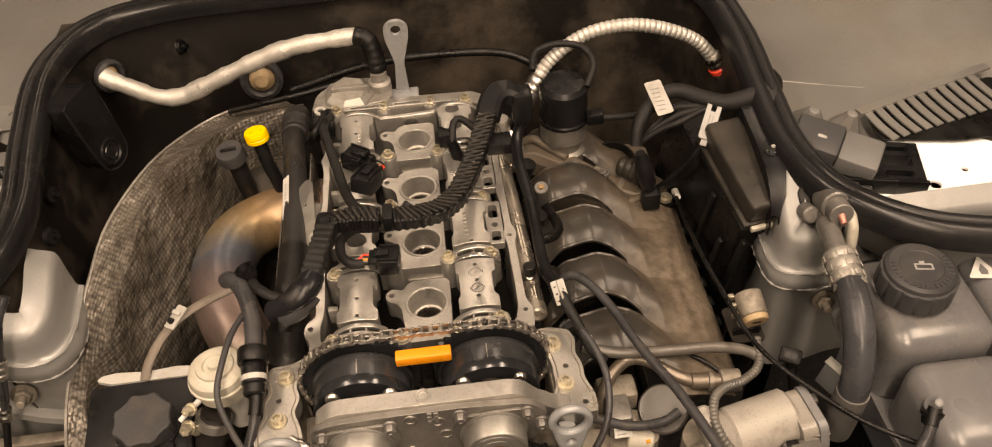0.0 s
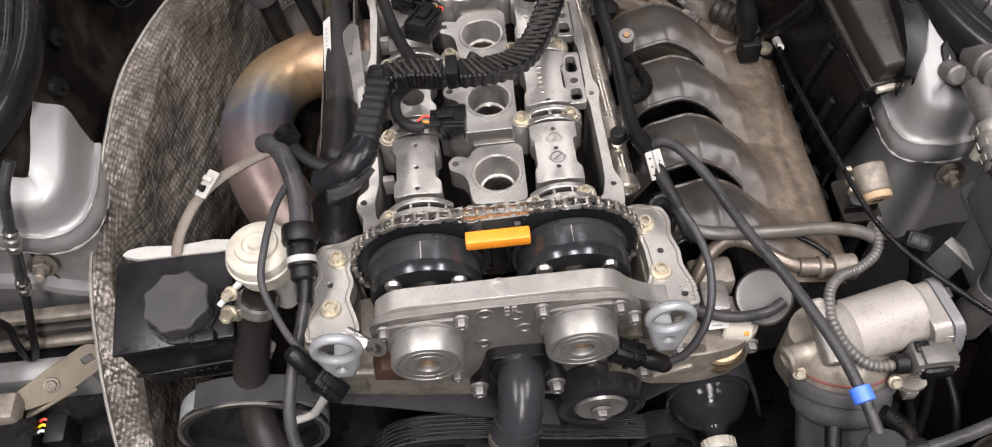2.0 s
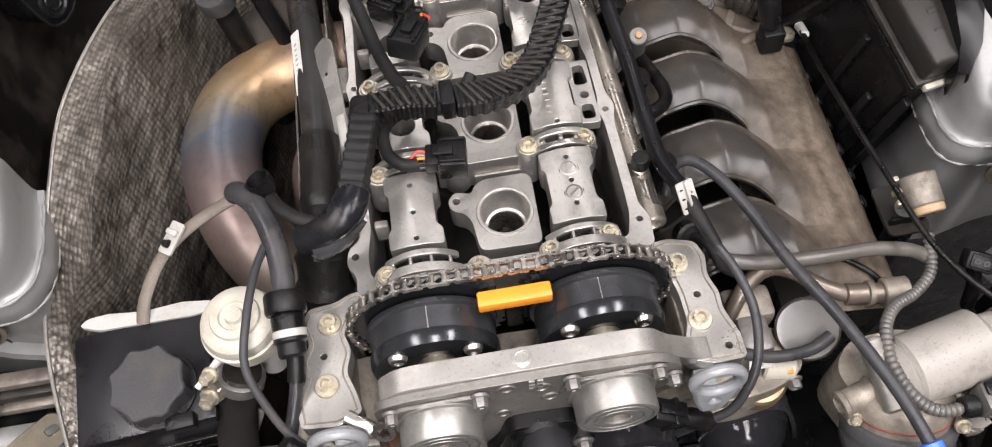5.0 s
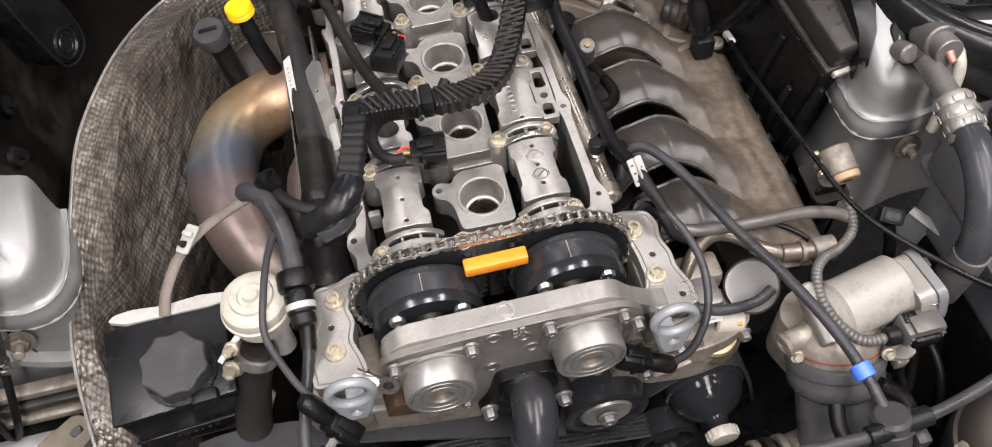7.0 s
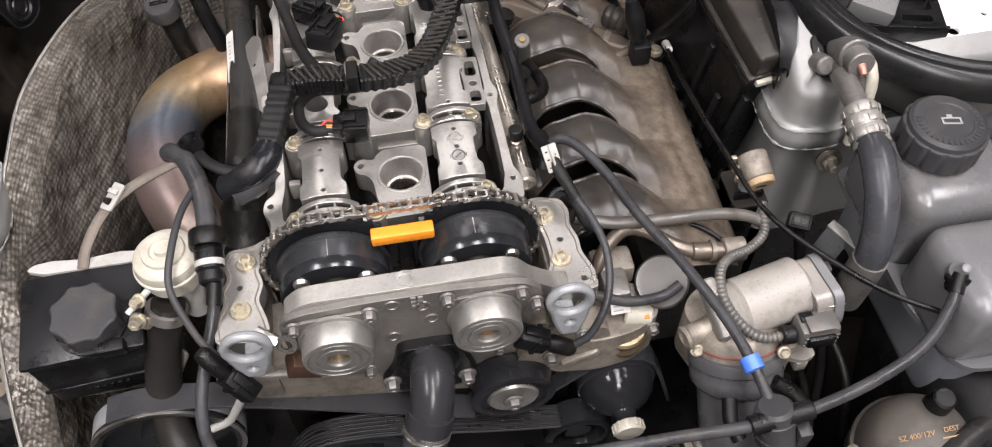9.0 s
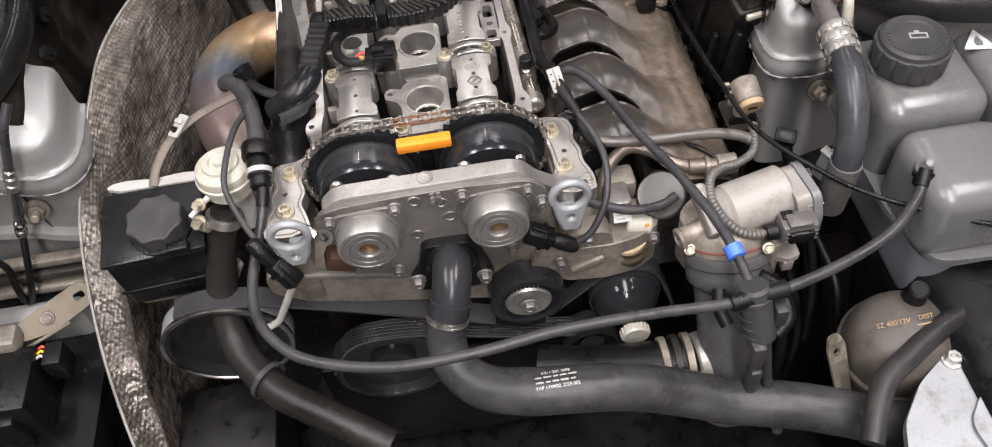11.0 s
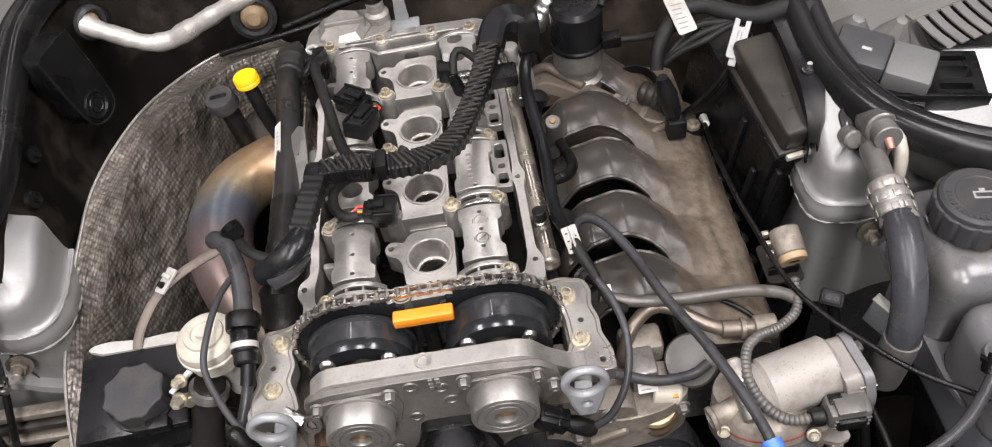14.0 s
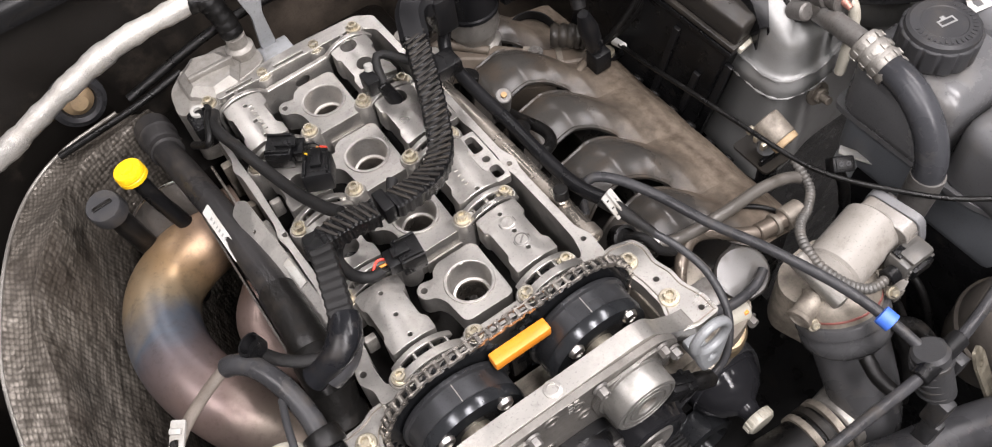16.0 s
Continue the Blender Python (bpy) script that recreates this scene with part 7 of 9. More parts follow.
part("bore", lathe(B(), C0, AX, [(0.028, -0.014), (0.037, -0.006), (0.0395, 0.0), (0.0395, 0.014), (0.038, 0.018), (0.038, 0.04)], 48), CAST_DIRTY, th)
part("red_gasket", lathe(B(), C0, AX, [(0.0394, 0.0065), (0.0402, 0.0072), (0.0402, 0.0088), (0.0394, 0.0096)], 48, caps=False), surface("red_sealant", (0.16, 0.045, 0.036), 0.6, 0.0, 0.4, 200, 0.3, 700, GRIME, 0.4, 60), th, "thin dull red gasket line")
for du, dv in ((-0.042, 0.004), (0.030, 0.03)):
    at = C0 + basis(AX, X).to_3x3() @ Vector((du, dv, 0.010))
    part("bolt", hexbolt(B(), at + Vector((0, -0.004, 0.006)), (-0.1, -0.7, 0.6), 0.0046, 0.006, 1.4), BOLT, th)
part("side_pipe", lathe(B(), (0.262, -0.174, 0.806), (-1, -0.25, -0.15), [(0.0115, 0), (0.0105, 0.002), (0.0105, 0.022), (0.0118, 0.023), (0.0118, 0.027), (0.0085, 0.028), (0.008, 0.020), (0, 0.020)], 24), CAST_DIRTY, th)
part("rail", cyl(B(), (0.262, -0.142, 0.836), (0.270, -0.196, 0.818), 0.009, None, 18, 0.002), CAST, th)
WORN = surface("worn_black_plastic", (0.056, 0.056, 0.058), 0.27, 0.0, 0.3, 60, 0.25, 500, (0.10, 0.085, 0.068), 0.22, 24)
dt = thing("intake_duct", None, None, "black rubber intake duct clamped below the throttle", "duct", at=(0.285, -0.22, 0.66))
part("collar", lathe(B(), C0 + AX * 0.022, AX, [(0.038, -0.008), (0.0430, -0.007), (0.0445, -0.004), (0.0445, 0.004), (0.0425, 0.006), (0.0425, 0.012), (0.0435, 0.014), (0.0435, 0.024), (0.040, 0.029), (0.034, 0.033)], 48), WORN, dt, "worn glossy black collar")
part("duct", tube(B(), [C0 + AX * 0.05, C0 + AX * 0.085, C0 + AX * 0.12 + Vector((0, 0.0, 0)), Vector((0.283, -0.262, 0.66)), Vector((0.28, -0.275, 0.60))], lambda t: 0.0365 - 0.005 * t, seg=36), WORN, dt, smooth=70)
part("handle", tube(B(), [(0.306, -0.232, 0.792), (0.325, -0.246, 0.782), (0.328, -0.268, 0.765), (0.312, -0.280, 0.755)], 0.0075, seg=14), RUBBER, dt)
part("handle", tube(B(), [(0.262, -0.240, 0.790), (0.258, -0.258, 0.785), (0.262, -0.274, 0.778)], 0.007, seg=14), RUBBER, dt)

# corrugated throttle lead, plug on a tab
cable("corrugated_lead", [(0.352, -0.055, 0.820), (0.345, -0.085, 0.812), (0.322, -0.104, 0.816), (0.298, -0.116, 0.826), (0.280, -0.134, 0.836), (0.272, -0.160, 0.838), (0.276, -0.184, 0.836), (0.288, -0.198, 0.828), (0.302, -0.203, 0.823), (0.320, -0.203, 0.822)], 0.0050, PLUGGREY, "dusty grey corrugated lead to the throttle motor", ribs=0.0014, pitch=0.0045)
tk = thing("tab_connector", None, None, "black two-pole connector on a bracket", "connector", at=(0.37, -0.09, 0.82))
m = Matrix.Translation((0.373, -0.093, 0.833)) @ pose(0, 0, 0, 35, 0, -30)
part("shell", box(B(), (-0.011, -0.008, -0.014), (0.011, 0.008, 0.010), 0.003, m), BLACK, tk)
part("face", box(B(), (-0.008, -0.0055, 0.010), (0.008, 0.0055, 0.0112), 0.001, m), RUBBER, tk)
for s in (-1, 1):
    part("pole", lathe(B(), m @ Vector((s * 0.0035, 0, 0.011)), m.to_3x3() @ Z, [(0.0024, 0), (0.0024, 0.001), (0.0012, 0.001), (0.0012, 0)], 12, caps=False), CAPGREY, tk)
part("lead", tube(B(), [m @ Vector((0, 0, -0.014)), (0.380, -0.10, 0.80), (0.385, -0.105, 0.77)], 0.006), RUBBER, tk)

# ---- pipes and castings at the front right ----
gh = hose("grey_side_hose", [(0.160, -0.052, 0.838), (0.185, -0.058, 0.832), (0.21, -0.062, 0.830), (0.25, -0.064, 0.828), (0.30, -0.062, 0.822), (0.335, -0.066, 0.815), (0.352, -0.075, 0.808)], 0.0062, surface("pale_dusty_rail", (0.085, 0.078, 0.069), 0.36, 0.1, 0.3, 60, 0.2, 600, (0.040, 0.030, 0.022), 0.34, 34), "dusty grey hose crossing before the manifold")
ap = thing("coolant_pipe", None, None, "dull metal coolant pipe with a bent neck", "pipe", at=(0.22, -0.1, 0.79))
oiled = surface("oiled_steel_pipe", (0.135, 0.112, 0.090), 0.32, 0.55, 0.3, 60, 0.08, 600, (0.055, 0.040, 0.028), 0.34, 40)
part("pipe", tube(B(), [(0.172, -0.096, 0.780), (0.178, -0.086, 0.800), (0.192, -0.072, 0.815), (0.2095, -0.064, 0.821), (0.228, -0.067, 0.819), (0.255, -0.084, 0.811), (0.275, -0.093, 0.807)], 0.0068, seg=22), oiled, ap, smooth=60)
part("neck", cyl(B(), (0.270, -0.092, 0.808), (0.303, -0.096, 0.806), 0.0090, 0.0088, 24, 0.001), oiled, ap)
part("clip_ring", band(B(), (0.290, -0.0945, 0.807), (1, -0.12, -0.05), 0.0100, 0.005, 0.001), CAST_DIRTY, ap, "tarnished clip ring")
part("end", cyl(B(), (0.301, -0.0955, 0.806), (0.322, -0.097, 0.807), 0.0122, None, 28, 0.0012), CAST_DIRTY, ap)
part("foot", plate(B(), rounded([(0.262, -0.100), (0.300, -0.100), (0.300, -0.082), (0.262, -0.082)], 0.004), 0.790, 0.799), CAST_DIRTY, ap, bevel=0.001)
fh = hose("lower_hose", [(0.150, -0.120, 0.815), (0.170, -0.126, 0.808), (0.20, -0.132, 0.800), (0.232, -0.130, 0.798), (0.25, -0.122, 0.80)], 0.0052, HOSE, "dark rubber hose joining the pump and throttle body")
dk = thing("round_cover", lathe(B(), (0.240, -0.106, 0.782), (-0.30, -0.42, 0.86), [(0.0245, 0), (0.0265, 0.002), (0.0265, 0.008), (0.0245, 0.0105), (0.021, 0.0100), (0, 0.0100)], 40), surface("oiled_grey_disc", (0.058, 0.055, 0.051), 0.30, 0.1, 0.25, 60, 0.08, 600, GRIME, 0.3, 40), "round grey metal disc beside the throttle body", "disc")
wp = thing("pump_housing", None, None, "oil-stained cast pump and filter housing", "housing", at=(0.18, -0.12, 0.6))
part("body", plate(B(), rounded([(0.100, -0.10), (0.16, -0.085), (0.225, -0.10), (0.232, -0.135), (0.205, -0.15), (0.17, -0.155), (0.12, -0.150)], 0.012), 0.715, 0.775), CAST_DIRTY, wp, bevel=0.006)
part("arm", plate(B(), rounded([(0.086, 0.762), (0.110, 0.790), (0.140, 0.800), (0.172, 0.796), (0.178, 0.775), (0.155, 0.748), (0.12, 0.728), (0.09, 0.735)], 0.010), 0.128, 0.152, [], FRONT), CAST_DIRTY, wp, bevel=0.004)
part("brass_neck", lathe(B(), (0.196, -0.122, 0.722), (0, -0.28, 0.96), [(0.027, 0), (0.028, 0.003), (0.028, 0.022), (0.0245, 0.026), (0.0245, 0.038), (0.022, 0.040)], 40), surface("tarnished_brass", (0.26, 0.20, 0.125), 0.36, 0.85, 0.3, 60, 0.1, 600, GRIME, 0.36, 40), wp, "tarnished brassy neck")
m = Matrix.Translation((0.190, -0.1285, 0.795)) @ basis((0.05, -0.80, 0.60), X)
st_ = part("sticker", plate(B(), rounded([(-0.0095, -0.011), (0.0095, -0.011), (0.0095, 0.011), (-0.0095, 0.011)], 0.001), 0.0, 0.0006, [], m), WHITE, wp, "stained white paper sticker")
for k in range(4):
    part("print_bar", box(B(), (-0.007, -0.008 + 0.0045 * k, 0.0006), (0.003 + 0.002 * (k % 2), -0.0068 + 0.0045 * k, 0.0008), 0, m), CLIPGREY, st_)
part("rough_rib", box(B(), (0.128, -0.158, 0.742), (0.168, -0.150, 0.752), 0.003, Matrix.Translation((0.148, 0, 0.747)) @ pose(0, 0, 0, 0, -24, 0) @ Matrix.Translation((-0.148, 0, -0.747))), CAST_DIRTY, wp)
part("nozzle", cyl(B(), (0.196, -0.128, 0.775), (0.222, -0.136, 0.772), 0.013, 0.010, 20, 0.002), CREAM, wp, "yellowed plastic nozzle")
part("block", box(B(), (0.176, -0.128, 0.770), (0.202, -0.095, 0.808), 0.005), DULL, wp)
part("upper_block", box(B(), (0.172, -0.096, 0.770), (0.215, -0.065, 0.800), 0.006), CAST_DIRTY, wp)
part("orange_mark", box(B(), (0.2125, -0.142, 0.779), (0.2175, -0.137, 0.782), 0.0005), ORANGE, wp)
for at in ((0.148, -0.154, 0.795), (0.118, -0.154, 0.76), (0.222, -0.14, 0.76)):
    part("bolt", hexbolt(B(), at, -Y, 0.006, 0.009, 1.3), DULL, wp)
of = thing("capped_pulley", None, None, "glossy black belt pulley with a coned hub and cream cap", "pulley", group="belt pulleys", at=(0.194, -0.16, 0.62))
PX, PZ, PR = 0.1925, 0.668, 0.0425
GLOSS = surface("glossy_grey_plastic", (0.016, 0.016, 0.018), 0.14, 0.0, 0.25, 60, 0.1, 500)
part("neck", lathe(B(), (PX, -0.100, PZ + 0.004), -Y, [(0.026, 0), (0.030, 0.004), (0.030, 0.018), (0.026, 0.020)], 40), CAST_DIRTY, of, "tarnished cast backing")
part("rim", lathe(B(), (PX, -0.119, PZ), -Y, [(0.036, 0), (PR, 0.002), (PR - 0.0005, 0.034), (PR - 0.005, 0.036)], 56), GLOSS, of)
part("hub", lathe(B(), (PX, -0.152, PZ), -Y, [(0.0400, 0), (0.0395, 0.004), (0.0350, 0.016), (0.0260, 0.026), (0.0165, 0.031), (0.0125, 0.034), (0.0105, 0.042), (0.0120, 0.047)], 48), GLOSS, of, "glossy black coned hub")
cap = part("cap", lathe(B(), (PX, -0.198, PZ), -Y, [(0.0150, 0), (0.0158, 0.002), (0.0158, 0.009), (0.0145, 0.011), (0, 0.011)], 32), CREAM, of, "pale cream screw cap")
for k in range(16):
    m = Matrix.Translation((PX, -0.2025, PZ)) @ Matrix.Rotation(2 * math.pi * k / 16, 4, "Y")
    part("tooth", box(B(), (0.0152, -0.004, -0.0014), (0.0170, 0.004, 0.0014), 0.0004, m), CREAM, cap)

# ---- thermostat and coolant hose ----
GLOSSBLACK = surface("polished_black_plastic", (0.020, 0.020, 0.022), 0.24, 0.0, 0.25, 70, 0.1, 600, (0.045, 0.040, 0.034), 0.16, 24)
ts = thing("thermostat_neck", None, None, "black plastic thermostat neck bolted to the cover", "thermostat", at=(0.005, -0.17, 0.78))
part("flange", plate(B(), rounded([(-0.044, 0.776), (-0.030, 0.80), (-0.022, 0.838), (0.030, 0.836), (0.040, 0.80), (0.048, 0.768), (0.03, 0.756), (-0.03, 0.764)], 0.010), 0.155, 0.166, [], FRONT), BLACK, ts, bevel=0.002)
part("dome", lathe(B(), (0.004, -0.164, 0.812), -Y, [(0.027, 0), (0.026, 0.006), (0.022, 0.010), (0.018, 0.011)], 36), BLACK, ts)
part("elbow", tube(B(), [(0.005, -0.160, 0.814), (0.004, -0.184, 0.822), (0.002, -0.200, 0.818), (-0.002, -0.212, 0.807), (-0.008, -0.222, 0.789)], lambda t: 0.0200 - 0.001 * t, seg=32), GLOSSBLACK, ts, smooth=70)
part("sleeve", band(B(), (-0.0045, -0.2165, 0.800), (-0.30, -0.45, -0.85), 0.0197, 0.020, 0.0012), GLOSSBLACK, ts)
for at in ((-0.033, -0.166, 0.786), (0.036, -0.166, 0.777)):
    part("bolt", hexbolt(B(), at, -Y, 0.0062, 0.010, 1.4), DULL, ts)
ck = thing("coolant_hose", None, None, "thick grey-black coolant hose with printed writing", "hose", at=(0.08, -0.25, 0.63))
hose_pts = [(-0.0075, -0.2215, 0.793), (-0.013, -0.233, 0.770), (-0.008, -0.254, 0.751), (0.018, -0.279, 0.745), (0.060, -0.292, 0.745), (0.105, -0.297, 0.744), (0.150, -0.300, 0.738), (0.20, -0.304, 0.720), (0.26, -0.316, 0.700), (0.34, -0.336, 0.695), (0.44, -0.37, 0.68)]
part("hose", tube(B(), hose_pts, lambda t: 0.0195 + 0.0045 * min(1, t * 4), seg=36), HOSE, ck, smooth=70)
part("clamp", lathe(B(), (-0.0070, -0.2205, 0.795), (-0.3, -0.45, -0.85), [(0.0200, 0), (0.0216, 0.0006), (0.0216, 0.0018), (0.0203, 0.0026), (0.0203, 0.0040), (0.0216, 0.0048), (0.0216, 0.0060), (0.0200, 0.007)], 40), STEEL, ck)
ad = thing("air_duct", None, None, "black air duct with tarnished clamp bands", "duct", at=(0.2, -0.25, 0.63))
part("duct", tube(B(), [(0.08, -0.225, 0.655), (0.14, -0.240, 0.660), (0.195, -0.248, 0.664), (0.235, -0.250, 0.666)], 0.030, seg=32), RUBBER, ad, smooth=70)
for k in range(3):
    part("clamp_band", band(B(), (0.214 + 0.013 * k, -0.2495, 0.665 + 0.0005 * k), (1, -0.04, 0.04), 0.0315, 0.008, 0.002), CAST_DIRTY if k != 1 else DUSTY, ad, "tarnished clamp band")
part("pipe_end", cyl(B(), (0.246, -0.250, 0.667), (0.290, -0.248, 0.668), 0.031, 0.035, 32, 0.002), CAST, ad)
part("pipe_block", box(B(), (0.272, -0.268, 0.60), (0.312, -0.215, 0.70), 0.008), CAST_DIRTY, ad)

# ---- pulleys and belts ----


def pulley(name, at, r, deep, material, label, hub=None):
    p = thing(name, None, None, label, "pulley", group="belt pulleys", at=at)
    part("rim", lathe(B(), at, -Y, [(r - 0.004, 0), (r, 0.002), (r, deep - 0.002), (r - 0.003, deep), (r - 0.009, deep), (r - 0.011, deep - 0.012), (r * 0.4, deep - 0.014), (r * 0.38, deep - 0.006), (0, deep - 0.006)], 56), material, p)
    return p


tn = pulley("tensioner_pulley", (0.079, -0.142, 0.715), 0.0425, 0.030, DRUM, "glossy black tensioner pulley with a steel centre")
part("disc", lathe(B(), (0.079, -0.164, 0.715), -Y, [(0.0262, 0), (0.0262, 0.005), (0.024, 0.0075), (0.018, 0.0065), (0.010, 0.0065)], 40), ALU, tn, "pale steel centre disc")
part("bolt", hexbolt(B(), (0.079, -0.173, 0.715), -Y, 0.008, 0.008, 1.3), DULL, tn)
for k in range(36):
    a = 2 * math.pi * k / 36
    m = Matrix.Translation((0.079, -0.166, 0.715)) @ Matrix.Rotation(a, 4, "Y")
    part("fin", box(B(), (0.026, -0.0035, -0.0009), (0.0335, 0.0065, 0.0009), 0, m), DARKSTEEL, tn)
pp = pulley("steering_pump_pulley", (-0.262, -0.118, 0.690), 0.072, 0.030, DARKSTEEL, "dark steering pump pulley with a worn bright rim")
part("worn_rim", lathe(B(), (-0.262, -0.122, 0.690), -Y, [(0.0722, 0), (0.0726, 0.002), (0.0726, 0.018), (0.0722, 0.020)], 56, caps=False), GREYMETAL, pp, "scuffed grey belt track")
part("front_rim", lathe(B(), (-0.262, -0.1455, 0.690), -Y, [(0.0722, 0), (0.0732, 0.0010), (0.0732, 0.0038), (0.0690, 0.0044), (0.0680, 0.0030)], 56, caps=False), STEEL, pp, "bright worn front rim")
for k in range(4):
    a = radians(40 + 90 * k)
    part("bolt", hexbolt(B(), (-0.262 + 0.018 * math.cos(a), -0.138, 0.690 + 0.018 * math.sin(a)), -Y, 0.005, 0.005, 1.2), DARKSTEEL, pp)
wpp = pulley("water_pump_pulley", (-0.085, -0.150, 0.632), 0.068, 0.030, DARKSTEEL, "ribbed black water pump pulley")
for k in range(5):
    part("groove_ring", lathe(B(), (-0.085, -0.153 - 0.005 * k, 0.632), -Y, [(0.0685, 0), (0.0695, 0.001), (0.0695, 0.002), (0.0685, 0.003)], 56, caps=False), DARKSTEEL, wpp)
for k in range(4):
    a = radians(20 + 90 * k)
    part("bolt", hexbolt(B(), (-0.085 + 0.018 * math.cos(a), -0.167, 0.632 + 0.018 * math.sin(a)), -Y, 0.0055, 0.007, 1.2), BOLT, wpp)
pulley("idler_pulley", (0.150, -0.150, 0.610), 0.038, 0.030, DARKSTEEL, "small black idler pulley low at the front")


def belt(pts, label):
    path = spline(pts, 0.012)
    b = thing("drive_belt", None, None, label, "belt", group="drive belts", at=path[0])
    part("backing", sweep(B(), path, [(-0.0125, -0.002), (-0.0125, 0.002), (0.0125, 0.002), (0.0125, -0.002)], up=Z), BELT, b, smooth=60)
    part("worn_edge", tube(B(), [p + Vector((0, -0.0125, 0.0015)) for p in path], 0.0009, seg=6, step=0.012), CAPGREY, b, "frayed grey edge")
    return b


belt([(-0.300, -0.134, 0.757), (-0.262, -0.134, 0.765), (-0.20, -0.134, 0.752), (-0.1, -0.142, 0.722), (0.0, -0.152, 0.690), (0.04, -0.155, 0.676)], "flat black drive belt running to the tensioner")
wrap = [(PX + (PR + 0.0024) * math.cos(radians(a)), -0.136, PZ + (PR + 0.0024) * math.sin(radians(a))) for a in range(138, 10, -12)]
belt([(0.090, -0.136, 0.628), (0.128, -0.136, 0.667)] + wrap + [(0.249, -0.136, 0.640), (0.262, -0.136, 0.590)], "flat black drive belt wrapped over the capped pulley")
wb = belt([(-0.152, -0.166, 0.64), (-0.12, -0.166, 0.693), (-0.05, -0.166, 0.695), (0.05, -0.165, 0.66), (0.14, -0.165, 0.636)], "ribbed black drive belt over the water pump")
for k in range(6):
    off = -0.0105 + 0.0042 * k
    part("rib", tube(B(), [(-0.152, -0.166 + off, 0.6425), (-0.12, -0.166 + off, 0.6955), (-0.05, -0.166 + off, 0.6975), (0.05, -0.165 + off, 0.6625), (0.14, -0.165 + off, 0.6385)], 0.0014, seg=8, step=0.012), RUBBER, wb)

# ---- coolant tank, canister below it ----
ct = thing("coolant_tank", None, None, "dark grey plastic coolant tank with a black screw cap", "coolant tank", at=(0.53, -0.15, 0.74))


def bulge(lo, hi, r):
    return box(B(), lo, hi, r, None, 5)


part("upper_lobe", bulge((0.448, -0.142, 0.79), (0.560, -0.022, 0.897), 0.022), TANK, ct, smooth=60)
part("front_lobe", bulge((0.454, -0.248, 0.79), (0.560, -0.146, 0.886), 0.022), TANK, ct, smooth=60)
part("outer_lobe", bulge((0.564, -0.245, 0.79), (0.68, -0.022, 0.893), 0.022), TANK, ct, smooth=60)
part("seam", plate(B(), rounded([(0.470, -0.256), (0.70, -0.272), (0.70, -0.015), (0.450, -0.015), (0.450, -0.178)], 0.018), 0.796, 0.803), TANK, ct, bevel=0.001)
part("lower_half", bulge((0.468, -0.248, 0.70), (0.69, -0.02, 0.797), 0.024), surface("blue_grey_plastic", (0.105, 0.112, 0.122), 0.42, 0.0, 0.15, 40, 0.1, 600, (0.12, 0.10, 0.08), 0.25, 10), ct, "pale blue-grey lower half", smooth=60)
part("neck", cyl(B(), (0.491, -0.075, 0.890), (0.491, -0.076, 0.903), 0.032, None, 36, 0.002), TANK, ct)
cap_m = Matrix.Translation((0.491, -0.077, 0.902))
ol = []
for k in range(14):
    for d, r in ((-0.36, 0.0372), (0.0, 0.0375), (0.36, 0.0372), (0.5, 0.0352)):
        a = 2 * math.pi * (k + d) / 14
        ol.append((r * math.cos(a), r * math.sin(a)))
cap = part("cap", plate(B(), ol, 0.0, 0.026, [], cap_m), CAPGREY, ct, "black screw cap with raised marks", bevel=0.002)
part("cap_top", lathe(B(), (0.491, -0.077, 0.928), Z, [(0.0345, 0), (0.0335, 0.004), (0.0305, 0.0065), (0.0215, 0.007), (0.0205, 0.0062), (0, 0.0062)], 48), CAPGREY, cap)
for k in range(22):
    a = radians(-200 + 220 * k / 21)
    m = Matrix.Translation((0.491 + 0.0265 * math.cos(a), -0.077 + 0.0265 * math.sin(a), 0.9345)) @ Matrix.Rotation(a, 4, "Z")
    part("raised_bar", box(B(), (-0.0022, -0.0010, 0), (0.0022, 0.0010, 0.0009), 0, m), CAPGREY, cap)
m = Matrix.Translation((0.493, -0.077, 0.9342)) @ Matrix.Rotation(radians(-10), 4, "Z") @ Matrix.Diagonal((0.8, 0.8, 1, 1))
part("symbol", plate(B(), [(-0.011, -0.006), (0.011, -0.006), (0.011, 0.004), (0.002, 0.004), (0.002, 0.008), (-0.004, 0.008), (-0.004, 0.004), (-0.011, 0.004)], 0, 0.0007, [[(-0.009, -0.004), (0.009, -0.004), (0.009, 0.002), (-0.009, 0.002)]], m), CLIPGREY, cap, "grey printed tank symbol")
part("nipple", lathe(B(), (0.463, -0.196, 0.874), (-0.12, -0.35, 0.9), [(0.009, 0), (0.009, 0.008), (0.006, 0.012), (0.004, 0.022), (0, 0.024)], 20), GREYPLASTIC, ct)
part("hose_clip", lathe(B(), (0.4615, -0.2015, 0.879), (-0.1, -0.5, -0.8), [(0.0085, 0), (0.0115, 0.001), (0.0115, 0.005), (0.0095, 0.007), (0.0105, 0.009), (0.0105, 0.013), (0.008, 0.015)], 24), BLACK, ct)
m = Matrix.Translation((0.577, -0.058, 0.8935)) @ pose(0, 0, 0, 0, 0, -10)
ws = part("warning_label", plate(B(), rounded([(-0.017, -0.012), (0.017, -0.012), (0.0, 0.019)], 0.003), 0, 0.0006, [], m), WHITE, ct, "white warning triangle")
part("triangle", plate(B(), [(-0.0035, -0.007), (0.0035, -0.007), (0.0045, -0.001), (0.0, 0.008), (-0.0045, -0.001)], 0.0006, 0.001, [], m), GREYPLASTIC, ws)

